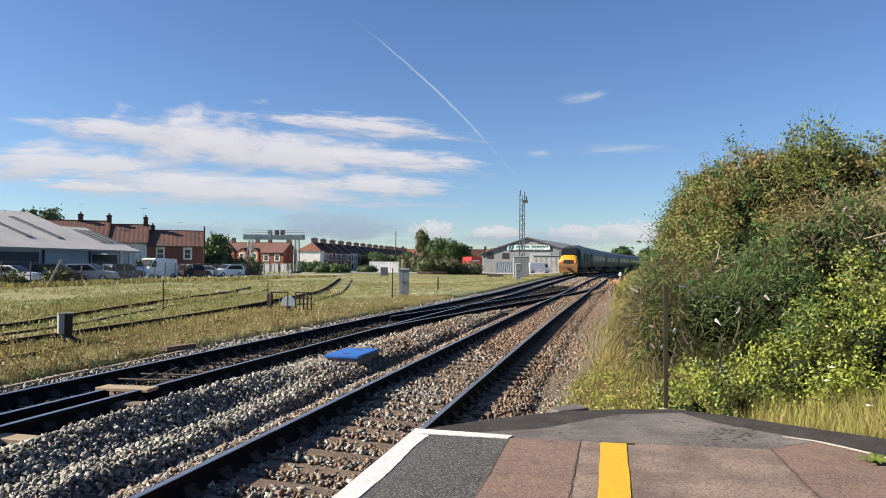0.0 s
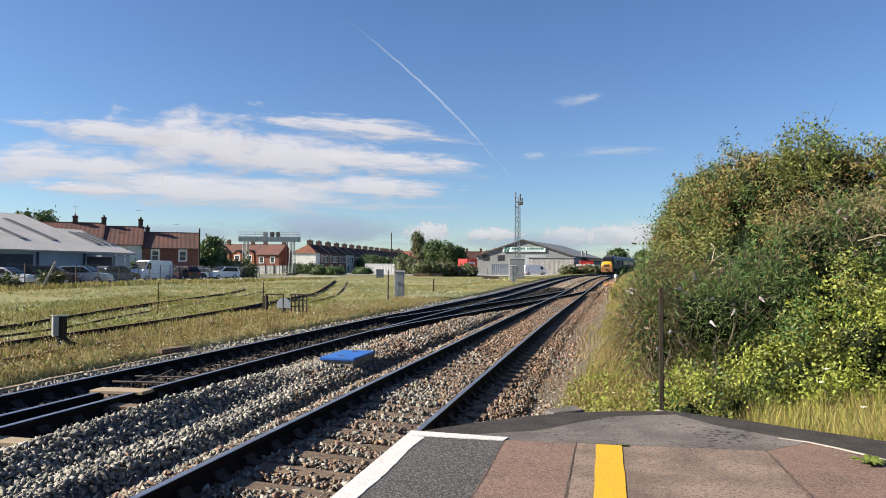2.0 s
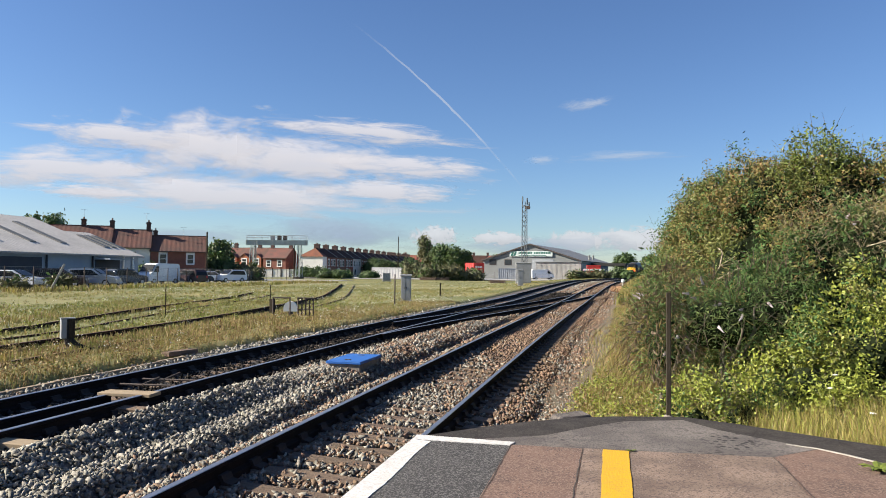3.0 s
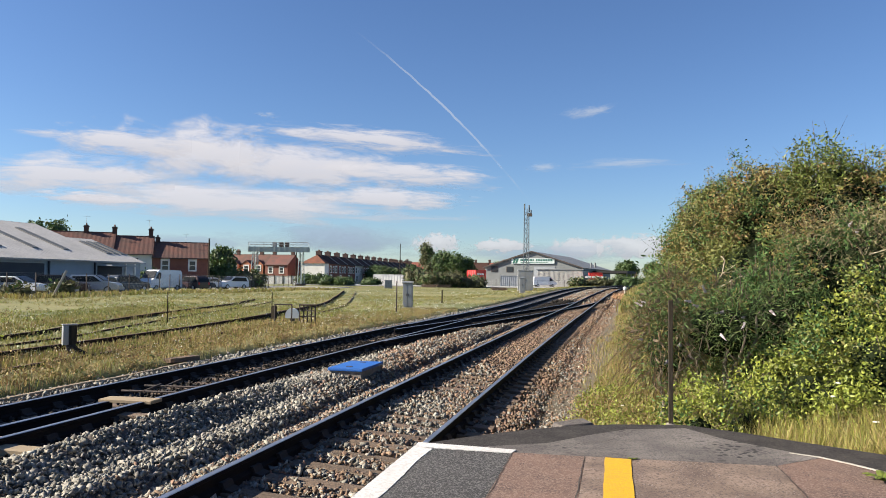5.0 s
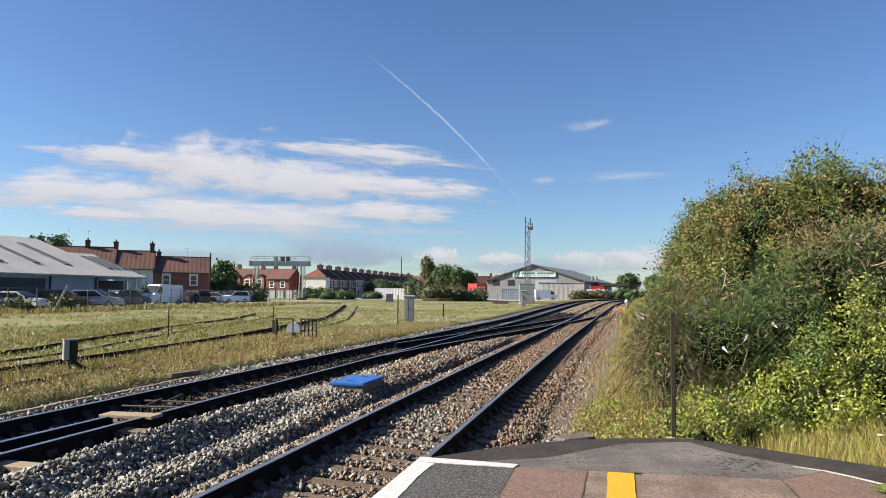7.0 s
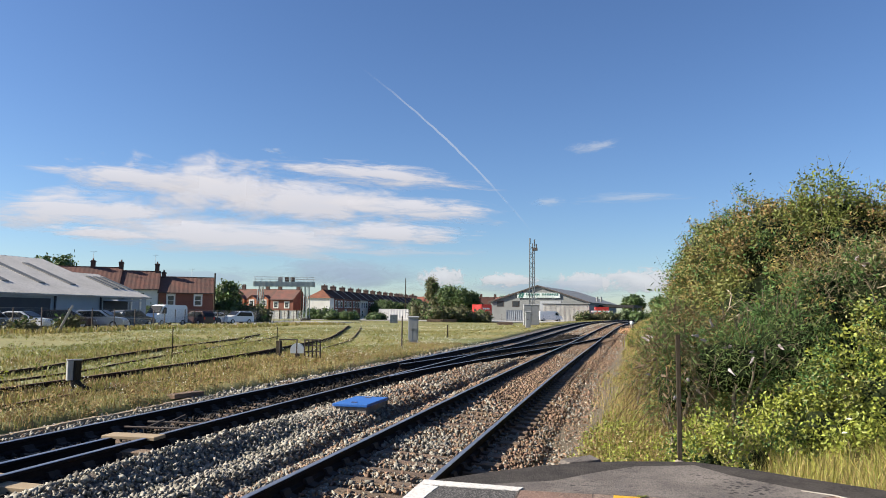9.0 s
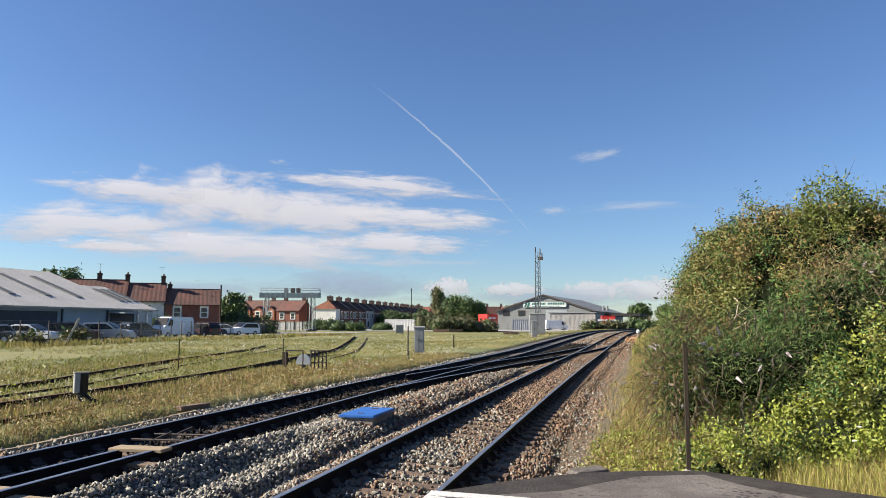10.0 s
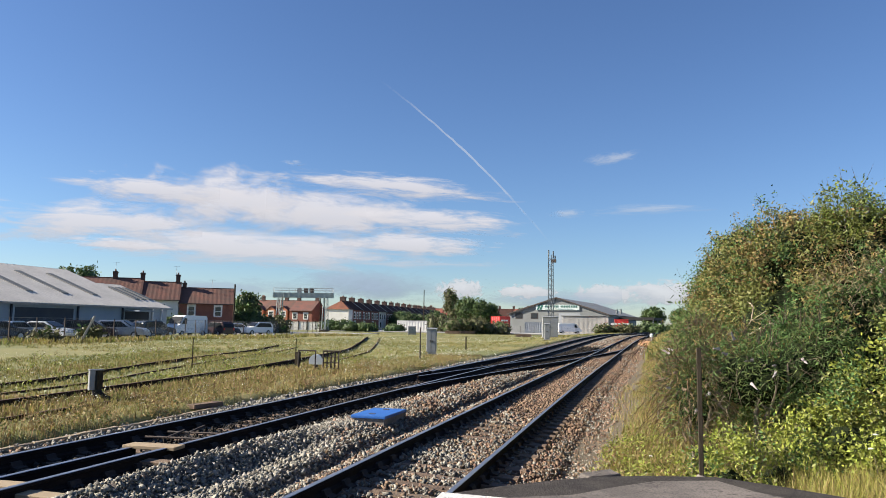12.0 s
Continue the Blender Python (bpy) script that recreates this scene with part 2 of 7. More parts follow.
M_PANTILE = material("clay_pantile", (0.155, 0.06, 0.042), 0.85, other=(0.085, 0.048, 0.038), scale=0.55, amount=0.9, fine=(0.09, 0.045, 0.034), fine_scale=5, fine_amount=0.7, obj=0.12)
M_SLATE = material("dark_tiled_roof", (0.085, 0.045, 0.036), 0.95, spec=0.1, other=(0.05, 0.034, 0.03), scale=0.7, amount=0.7, obj=0.15)
M_TILE = material("worn_red_roof_tile", (0.23, 0.085, 0.055), 0.9, spec=0.15, other=(0.12, 0.058, 0.045), scale=0.8, amount=0.8, fine=(0.15, 0.08, 0.065), fine_scale=5, fine_amount=0.5, obj=0.2)
M_CHIMNEY = material("sooty_chimney_brick", (0.075, 0.042, 0.035), 0.9, other=(0.05, 0.035, 0.03), scale=2)
M_POT = material("clay_chimney_pot", (0.16, 0.075, 0.05), 0.85)
M_GLASS = material("dark_window_glass", (0.03, 0.035, 0.04), 0.12, spec=0.6)
M_FRAME = material("white_window_frame", (0.75, 0.74, 0.70), 0.6)
M_CLAD = material("pale_grey_cladding", (0.18, 0.19, 0.19), 0.75, other=(0.15, 0.16, 0.155), scale=0.5, amount=0.6)
M_ANNEXE = material("weathered_white_cladding", (0.36, 0.35, 0.33), 0.8, other=(0.27, 0.26, 0.24), scale=0.5, amount=0.7)
M_CLADROOF = material("grey_sheet_roof", (0.20, 0.21, 0.215), 0.7, other=(0.15, 0.155, 0.16), scale=0.4, amount=0.7)
M_SIGNWHITE = material("white_signboard", (0.78, 0.80, 0.78), 0.6)
M_SIGNGREEN = material("dark_green_sign_paint", (0.015, 0.10, 0.075), 0.6)
M_REDPAINT = material("red_container_paint", (0.62, 0.035, 0.025), 0.55, other=(0.48, 0.03, 0.025), scale=1, amount=0.5)
M_GREYCONT = material("grey_container_paint", (0.28, 0.30, 0.32), 0.6, other=(0.22, 0.23, 0.25), scale=1)
M_STEELBLUE = material("grey_green_crane_paint", (0.30, 0.35, 0.34), 0.65, other=(0.22, 0.24, 0.23), scale=1)
M_YARD = material("pale_yard_concrete", (0.34, 0.33, 0.31), 0.9, other=(0.26, 0.25, 0.23), scale=0.3)

# vehicles
M_CARWHITE = material("white_car_paint", (0.72, 0.72, 0.72), 0.3, spec=0.6)
M_CARSILVER = material("silver_car_paint", (0.42, 0.43, 0.45), 0.3, metal=0.4)
M_CARDARK = material("dark_blue_car_paint", (0.03, 0.04, 0.06), 0.25, spec=0.6)
M_CARRED = material("dark_red_car_paint", (0.035, 0.013, 0.014), 0.3, spec=0.6)
M_TYRE = material("black_tyre", (0.02, 0.02, 0.02), 0.9)
M_TRAINGREEN = material("dark_green_train_paint", (0.010, 0.022, 0.018), 0.5, spec=0.25, other=(0.02, 0.035, 0.03), scale=0.6)
M_TRAINROOF = material("dusty_grey_train_roof", (0.075, 0.08, 0.088), 0.42, other=(0.06, 0.06, 0.062), scale=0.8)
M_MAST = material("dull_blue_grey_mast_paint", (0.075, 0.09, 0.105), 0.7, other=(0.11, 0.12, 0.125), scale=2)
M_SIGNPALE = material("pale_blue_green_signboard", (0.50, 0.56, 0.54), 0.6, other=(0.44, 0.50, 0.48), scale=1)
M_TRAINYELLOW = material("yellow_cab_paint", (0.50, 0.29, 0.012), 0.55, other=(0.44, 0.24, 0.015), scale=1)
# darker, browner yellow for the lower nose and valance
M_TRAINORANGE = material("orange_brown_valance", (0.22, 0.10, 0.022), 0.65, other=(0.13, 0.065, 0.025), scale=1.2)
M_TRAINBLACK = material("black_underframe", (0.018, 0.017, 0.017), 0.8)
M_TRAINGLASS = material("dark_train_glass", (0.012, 0.014, 0.016), 0.3, spec=0.25)


def lamp_material(name, colour, strength):
    m = bpy.data.materials.new(name)
    m.use_nodes = True
    b = m.node_tree.nodes["Principled BSDF"]
    b.inputs["Base Color"].default_value = (*colour, 1)
    b.inputs["Emission Color"].default_value = (*colour, 1)
    b.inputs["Emission Strength"].default_value = strength
    return m


M_TAIL = lamp_material("red_tail_light", (0.9, 0.06, 0.03), 2.0)

# ---------------------------------------------------------------- mesh helpers


def link_mesh(name, bm, mat, parent=None, label="", smooth=False):
    me = bpy.data.meshes.new(name)
    bm.normal_update()
    bm.to_mesh(me)
    bm.free()
    for m in (mat if isinstance(mat, (list, tuple)) else [mat]):
        me.materials.append(m)
    if smooth:
        me.shade_smooth()
    ob = new(name, me)
    if parent:
        ob.parent = parent
    if label:
        ob["label"] = label
    return ob


def part(name, bm, mat, parent, label="", smooth=False):
    return link_mesh(name, bm, mat, parent, label, smooth)


def shared(name, me, parent, m):
    """Another object on a mesh that exists already."""
    ob = new(name, me)
    ob.parent = parent
    ob.matrix_basis = m
    return ob


def raw(name, verts, faces, mat, parent=None, mats=None, smooth=False):
    me = bpy.data.meshes.new(name)
    me.from_pydata(verts, [], faces)
    for m in (mat if isinstance(mat, (list, tuple)) else [mat]):
        me.materials.append(m)
    if mats is not None:
        me.polygons.foreach_set("material_index", np.asarray(mats, dtype=np.int32))
    if smooth:
        me.shade_smooth()
    me.update()
    ob = new(name, me)
    if parent:
        ob.parent = parent
    return ob


def tri_mesh(name, verts, tris, mat, parent=None, mats=None):
    """A large triangle mesh from arrays."""
    me = bpy.data.meshes.new(name)
    nv, nt = len(verts), len(tris)
    me.vertices.add(nv)
    me.vertices.foreach_set("co", np.ascontiguousarray(verts, dtype=np.float32).ravel())
    me.loops.add(nt * 3)
    me.loops.foreach_set("vertex_index", np.ascontiguousarray(tris, dtype=np.int32).ravel())
    me.polygons.add(nt)
    me.polygons.foreach_set("loop_start", np.arange(nt, dtype=np.int32) * 3)
    for m in (mat if isinstance(mat, (list, tuple)) else [mat]):
        me.materials.append(m)
    if mats is not None:
        me.polygons.foreach_set("material_index", np.ascontiguousarray(mats, dtype=np.int32))
    me.update(calc_edges=True)
    me.validate()
    ob = new(name, me)
    if parent:
        ob.parent = parent
    return ob


def box(bm, x0, x1, y0, y1, z0, z1, m=None, mi=0):
    vs = [bm.verts.new((x, y, z)) for z in (z0, z1) for y in (y0, y1) for x in (x0, x1)]
    for f in ((0, 2, 3, 1), (4, 5, 7, 6), (0, 1, 5, 4), (2, 6, 7, 3), (0, 4, 6, 2), (1, 3, 7, 5)):
        bm.faces.new([vs[i] for i in f]).material_index = mi
    if m is not None:
        bmesh.ops.transform(bm, matrix=m, verts=vs)
    return vs


def bevel(bm, w, seg=1):
    bmesh.ops.bevel(bm, geom=bm.edges[:], offset=w, segments=seg, profile=0.7, affect="EDGES")
    return bm


def cyl(bm, p, q, r0, r1=None, seg=10, caps=True, mi=0):
    p, q = Vector(p), Vector(q)
    r1 = r0 if r1 is None else r1
    d = (q - p).normalized()
    a = d.orthogonal().normalized()
    b = d.cross(a)
    rings = []
    for c, r in ((p, r0), (q, r1)):
        rings.append([bm.verts.new(c + a * math.cos(2 * math.pi * i / seg) * r + b * math.sin(2 * math.pi * i / seg) * r) for i in range(seg)])
    for i in range(seg):
        bm.faces.new((rings[0][i], rings[0][(i + 1) % seg], rings[1][(i + 1) % seg], rings[1][i])).material_index = mi
    if caps:
        bm.faces.new(rings[0][::-1]).material_index = mi
        bm.faces.new(rings[1]).material_index = mi


def prism(bm, outline, axis, a, b, mi=0):
    """An outline of (u, v) pairs pushed from a to b along axis 0, 1 or 2."""
    def at(u, v, w):
        return ((w, u, v), (u, w, v), (u, v, w))[axis]
    lo = [bm.verts.new(at(u, v, a)) for u, v in outline]
    hi = [bm.verts.new(at(u, v, b)) for u, v in outline]
    n = len(outline)
    bm.faces.new(lo).material_index = mi
    bm.faces.new(hi[::-1]).material_index = mi
    for i in range(n):
        bm.faces.new((lo[i], hi[i], hi[(i + 1) % n], lo[(i + 1) % n])).material_index = mi
    bmesh.ops.recalc_face_normals(bm, faces=bm.faces)


def empty(name, m=None, label="", category="", group="", kind=""):
    ob = new(name)
    if m is not None:
        ob.matrix_basis = m
    return tagged(ob, label, category, group, kind)


def smooth01(a):
    a = np.clip(a, 0, 1)
    return a * a * (3 - 2 * a)

# ---------------------------------------------------------------- ground and railway


def bend(y):
    """How far the railway has curved to the right at y: an easing curve, straight again past 300 m."""
    y = max(y, 0.0)
    return 4.18e-5 * y ** 2.4 if y < 300 else 36.9 + 0.295 * (y - 300)


def bends(y):
    y = np.maximum(y, 0.0)
    return np.where(y < 300, 4.18e-5 * y ** 2.4, 36.9 + 0.295 * (y - 300))


def rise(y):
    """The railway climbs a little beyond the crossover."""
    return 0.8 * smooth01((np.asarray(y, float) - 42) / 70)


def height(x, y):
    """The ground's height; works on arrays."""
    x, y = np.asarray(x, float), np.asarray(y, float)
    u = x - bends(np.clip(y, 0, 700))
    far = smooth01((np.abs(y) - 600) / 200)
    u = u * (1 - far) + np.where(far > 0, x, 0) * far
    field = 0.16 * smooth01((-u - 14) / 30) + 0.05 * np.sin(x * 0.31 + 1.3) * np.sin(y * 0.23) * smooth01((-u - 11) / 4)
    left = smooth01((-u - 9.3) / 0.7)
    right = smooth01((u + 0.9) / 1.6)
    bank = 0.12 + 0.45 * smooth01((u - 1.0) / 3.0)
    bed = -0.42
    z = bed * (1 - left) * (1 - right) + field * left + (bank - 0.25 * (1 - smooth01((u - 0.2) / 1.0))) * right
    z = z + rise(y) * (1 - smooth01((-u - 9.5) / 14))
    return z * (1 - far) + 0.3 * far


def build_ground():
    xs = np.unique(np.concatenate([np.linspace(-3000, -130, 16), np.linspace(-130, -20, 45), np.linspace(-20, -8.5, 47), np.linspace(-8.5, -1.5, 15), np.linspace(-1.5, 6, 31), np.linspace(6, 60, 20), np.linspace(60, 3000, 12)]))
    ys = np.unique(np.concatenate([np.linspace(-1500, -40, 8), np.linspace(-40, 2, 12), np.linspace(2, 60, 117), np.linspace(60, 220, 90), np.linspace(220, 400, 40), np.linspace(400, 800, 12), np.linspace(800, 4600, 10)]))
    gx, gy = np.meshgrid(xs, ys)
    gx = gx + bends(np.minimum(gy, 600)) * np.clip(1 - (np.abs(gx) - 60) / 1500, 0, 1)
    gz = height(gx, gy)
    verts = np.stack([gx, gy, gz], -1).reshape(-1, 3)
    nx = len(xs)
    faces, mats = [], []
    for j in range(len(ys) - 1):
        for i in range(nx - 1):
            a = j * nx + i
            faces.append((a, a + 1, a + 1 + nx, a + nx))
            mats.append(1 if -9.2 < xs[i] < 0.3 else 0)
    ob = raw("ground", [tuple(v) for v in verts], faces, [M_GROUND, M_CESS], mats=mats, smooth=True)
    tagged(ob, "rough sunlit meadow ground and dirt cess", "ground", kind="structure")


build_ground()

# near platform line (A), canted; far line (B) with the crossover
A_L, A_R, B_L, B_R = -3.709, -2.204, -8.277, -6.772
ZA_L, ZA_R, ZB_L, ZB_R = 0.033, -0.057, 0.070, 0.044
RAIL = [(-0.036, 0.0), (-0.032, 0.006), (0.032, 0.006), (0.036, 0.0), (0.036, -0.035), (0.010, -0.05), (0.010, -0.125), (0.07, -0.148), (0.07, -0.23), (-0.07, -0.23), (-0.07, -0.148), (-0.010, -0.125), (-0.010, -0.05), (-0.036, -0.035)]


def sweep(name, line, profile, mats, head=(), parent=None):
    """Push a profile of (across, up) along a line of (x, y, z) points that runs along y."""
    verts, faces, idx = [], [], []
    n = len(profile)
    for i, p in enumerate(line):
        q0, q1 = line[max(i - 1, 0)], line[min(i + 1, len(line) - 1)]
        d = Vector((q1[0] - q0[0], q1[1] - q0[1], 0)).normalized()
        s = Vector((d.y, -d.x, 0))
        verts += [(p[0] + s.x * a, p[1] + s.y * a, p[2] + b) for a, b in profile]
    for i in range(len(line) - 1):
        for k in range(n):
            a, b = i * n + k, i * n + (k + 1) % n
            faces.append((a, a + n, b + n, b))
            idx.append(1 if k in head else 0)
    faces.append(tuple(range(n)))
    faces.append(tuple(range((len(line) - 1) * n, len(line) * n))[::-1])
    idx += [0, 0]
    return raw(name, verts, faces, mats, parent, idx)


def stations(a, b):
    return [y for y in (list(np.arange(a, min(b, 60), 2.0)) + list(np.arange(max(a, 60), b, 5.0)) + [b])]


def sleeper_mesh(length=2.5, width=0.24, z=0.13):
    bm = bmesh.new()
    box(bm, -length / 2, length / 2, -width / 2, width / 2, -z, 0)
    bevel(bm, 0.012)
    me = bpy.data.meshes.new("sleeper")
    bm.to_mesh(me)
    bm.free()
    me.materials.append(M_SLEEPER)
    return me


def chair_mesh():
    bm = bmesh.new()
    prism(bm, [(-0.18, 0), (-0.18, 0.02), (-0.1, 0.035), (-0.07, 0.09), (-0.03, 0.09), (-0.03, 0.03), (0.03, 0.03), (0.03, 0.09), (0.07, 0.09), (0.1, 0.035), (0.18, 0.02), (0.18, 0)], 1, -0.09, 0.09)
    me = bpy.data.meshes.new("rail_chair")
    bm.to_mesh(me)
    bm.free()
    me.materials.append(M_CHAIR)
    return me


SLEEPER, CHAIR = sleeper_mesh(), chair_mesh()
LONG_SLEEPER = sleeper_mesh(3.4)


def cross(y):
    """Centre line of the crossover from the far line to the near one."""
    a = (y - 17.0) / 47.0
    e = 0.16
    a = min(max(a, 0), 1)
    s = (a * a / (2 * e) if a < e else a - e / 2 if a < 1 - e else 1 - e - (1 - a) ** 2 / (2 * e)) / (1 - e)
    return -7.525 + 4.568 * s + bend(y)


def build_track(name, label, xl, xr, zl, zr, y0, y1, sl_to):
    track = empty(name, label=label, category="railway track", kind="structure")
    for x, z in ((xl, zl), (xr, zr)):
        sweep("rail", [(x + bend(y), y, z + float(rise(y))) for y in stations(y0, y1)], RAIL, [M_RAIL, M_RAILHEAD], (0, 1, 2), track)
    rng = random.Random(5)
    y = y0 + 0.1
    lean = math.degrees(math.atan2(zl - zr, 1.505))
    while y < sl_to:
        c = (xl + xr) / 2 + bend(y)
        z = (zl + zr) / 2 - 0.185 + float(rise(y))
        turn = math.degrees(-math.atan(1.0e-4 * max(y, 0) ** 1.4))
        shared("sleeper", SLEEPER, track, pose(c + rng.uniform(-0.03, 0.03), y, z, 0, lean, turn + rng.uniform(-1, 1)))
        if y < 24:
            for x, zz in ((xl, zl), (xr, zr)):
                shared("rail_chair", CHAIR, track, pose(x + bend(y), y, zz - 0.185, 0, lean, turn))
        y += 0.60
    return track


track_near = build_track("platform_line_track", "single railway track with polished rails on weathered timber sleepers", A_L, A_R, ZA_L, ZA_R, -39.9, 600.0, 62)
track_far = build_track("main_line_track", "second railway track with dark rails in shadowed ballast", B_L, B_R, ZB_L, ZB_R, -39.9, 600.0, 50)


def build_crossover():
    t = empty("crossover_track", label="dark crossover rails joining the two railway tracks", category="railway track", kind="structure")
    for s, a, b in ((-0.7525, 25.0, 61.0), (0.7525, 20.5, 62.0)):
        line = [(cross(y) + s, y, 0.060 + float(rise(y)) - 0.065 * smooth01((y - 17) / 47) + (0.02 if s < 0 else -0.01)) for y in np.arange(a, b, 1.0)]
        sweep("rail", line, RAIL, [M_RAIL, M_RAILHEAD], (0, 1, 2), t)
    # check rail and wing rail near the heel
    sweep("check_rail", [(-7.36 + 0.012 * (y - 7), y, 0.03) for y in np.arange(5.0, 9.6, 0.5)], RAIL, [M_RAIL, M_RAILHEAD], (0, 1, 2), t)
    sweep("check_rail", [(B_L + 0.12 + bend(y), y, 0.07 + float(rise(y))) for y in np.arange(28.0, 60, 2.0)], RAIL, [M_RAIL, M_RAILHEAD], (0, 1, 2), t)
    y = 26.0
    rng = random.Random(8)
    while y < 62:
        shared("sleeper", LONG_SLEEPER, t, pose(cross(y), y, -0.145 + float(rise(y)), 0, 0, rng.uniform(-5, -2)))
        y += 0.75


build_crossover()


def oil_shade_edge(y):
    """Where the dark, dug-out bed of the far line and the crossover ends on its near side, painted shadow included."""
    a = np.clip((y - 17.0) / 47.0, 0, 1)
    s = np.where(a < 0.16, a * a / 0.32, np.where(a < 0.84, a - 0.08, 0.84 - (1 - a) ** 2 / 0.32)) / 0.84
    return -6.40 + 4.568 * s * (y < 47) + np.where(y >= 47, 2.35, 0.0)


def ballast_z(x, y):
    """Top of the ballast; works on arrays."""
    u = x - bends(y)
    c1, c2 = (A_L + A_R) / 2, (B_L + B_R) / 2
    base = np.full_like(u, -0.42)
    cant = -(u - c1) * 0.06
    a = -0.215 + 0.03 * smooth01((y - 10.4) / 0.6) * (1 - smooth01((y - 12.6) / 0.6)) + cant - 0.16 * smooth01((np.abs(u - c1) - 1.15) / 0.45) * (u < c1) - 0.5 * smooth01((u - c1 - 1.45) / 1.1) - 0.05 * smooth01((u - A_R - 0.02) / 0.15)
    b = -0.125 + 0.02 * smooth01((c2 - u - 1.0) / 0.4)
    heap = np.interp(u, [-6.4, -6.1, -5.7, -5.2, -4.6], [-0.20, -0.06, 0.12, -0.13, -0.10]) * (0.85 + 0.25 * np.sin(y * 0.8 + 1.0))
    flat = 0.0 - 0.14 * np.abs(u + 5.35) + 0.04 * np.sin(y * 0.9) * np.sin(u * 2.2 + y * 0.4)
    far = smooth01((y - 10.8) / 2.2)
    mound = heap * (1 - far) + flat * far
    z = np.where(u > -4.6, a, np.where(u < -6.0, b, np.maximum(mound, -0.2)))
    w = smooth01((u + 4.75) / 0.3)
    z = np.where((u > -4.75) & (u < -4.45), np.maximum(mound, -0.2) * (1 - w) + a * w, z)
    w = smooth01((u + 6.3) / 0.4)
    z = np.where((u > -6.3) & (u < -5.9), b * (1 - w) + np.maximum(mound, -0.2) * w, z)
    dug = (1 - smooth01((u - oil_shade_edge(y) - 0.05) / 0.3)) * smooth01((y - 15) / 4) * (u > -6.9)
    z = z * (1 - dug) + np.minimum(z, -0.135) * dug
    return np.maximum(z, base - 0.02) + rise(y)


def build_ballast():
    us = np.arange(-9.7, 0.3, 0.125)
    ys = np.concatenate([np.arange(-40, 1.5, 1.5), np.arange(1.5, 30, 0.2), np.arange(30, 80, 1.0), np.arange(80, 606, 5.0)])
    gu, gy = np.meshgrid(us, ys)
    gx = gu + bends(gy)
    gz = ballast_z(gx, gy) - 0.02
    rng = np.random.default_rng(3)
    gz = gz + rng.normal(0, 0.012, gz.shape)
    verts = np.stack([gx, gy, gz], -1).reshape(-1, 3)
    n = len(us)
    a = (np.arange(len(ys) - 1)[:, None] * n + np.arange(n - 1)[None, :]).ravel()
    tris = np.concatenate([np.stack([a, a + 1, a + 1 + n], 1), np.stack([a, a + 1 + n, a + n], 1)])
    cu = np.tile((us[:-1] + us[1:]) / 2, len(ys) - 1)
    cy = np.repeat((ys[:-1] + ys[1:]) / 2, n - 1)
    edge = oil_shade_edge(cy) + 0.1
    oil_shade = ((cu > -9.0) & (cu < edge) & (cy < 66)).astype(int)
    ob = tri_mesh("ballast_bed", verts, tris, [M_BALLAST, M_OIL_SHADE], mats=np.concatenate([oil_shade, oil_shade]))
    tagged(ob, "bed of grey and rust-brown crushed stone ballast", "ballast", kind="stuff")


build_ballast()

LUMP = [(-0.8, -0.8, -0.8), (0.8, -0.8, -0.8), (-0.8, 0.8, -0.8), (0.8, 0.8, -0.8), (-0.8, -0.8, 0.8), (0.8, -0.8, 0.8), (-0.8, 0.8, 0.8), (0.8, 0.8, 0.8)]
LUMPF = [(0, 2, 3), (0, 3, 1), (4, 5, 7), (4, 7, 6), (0, 1, 5), (0, 5, 4), (2, 6, 7), (2, 7, 3), (0, 4, 6), (0, 6, 2), (1, 3, 7), (1, 7, 5)]


def scatter_stones(name, pos, size, mat_index, mats, label, seed=1, category="ballast stones"):
    """Angular stones, one squashed and skewed lump at each place."""
    rng = np.random.default_rng(seed)
    n = len(pos)
    base, tri = np.array(LUMP), np.array(LUMPF)
    k = base[None] * rng.uniform(0.35, 1.2, (n, 8, 1)) + rng.normal(0, 0.22, (n, 8, 3))
    k = k * rng.uniform(0.75, 1.5, (n, 1, 3)) * np.array([1.2, 0.95, 0.6]) * np.asarray(size)[:, None, None]
    q = rng.normal(size=(n, 4))
    q /= np.linalg.norm(q, axis=1, keepdims=True)
    w, x, y, z = q.T
    rot = np.stack([1 - 2 * (y * y + z * z), 2 * (x * y - z * w), 2 * (x * z + y * w), 2 * (x * y + z * w), 1 - 2 * (x * x + z * z), 2 * (y * z - x * w), 2 * (x * z - y * w), 2 * (y * z + x * w), 1 - 2 * (x * x + y * y)], 1).reshape(n, 3, 3)
    v = np.einsum("nij,nkj->nki", rot, k) + np.asarray(pos)[:, None, :]
    t = (tri[None] + 8 * np.arange(n)[:, None, None]).reshape(-1, 3)
    ob = tri_mesh(name, v.reshape(-1, 3), t, mats, mats=np.repeat(mat_index, 12))
    return tagged(ob, label, category, kind="stuff")


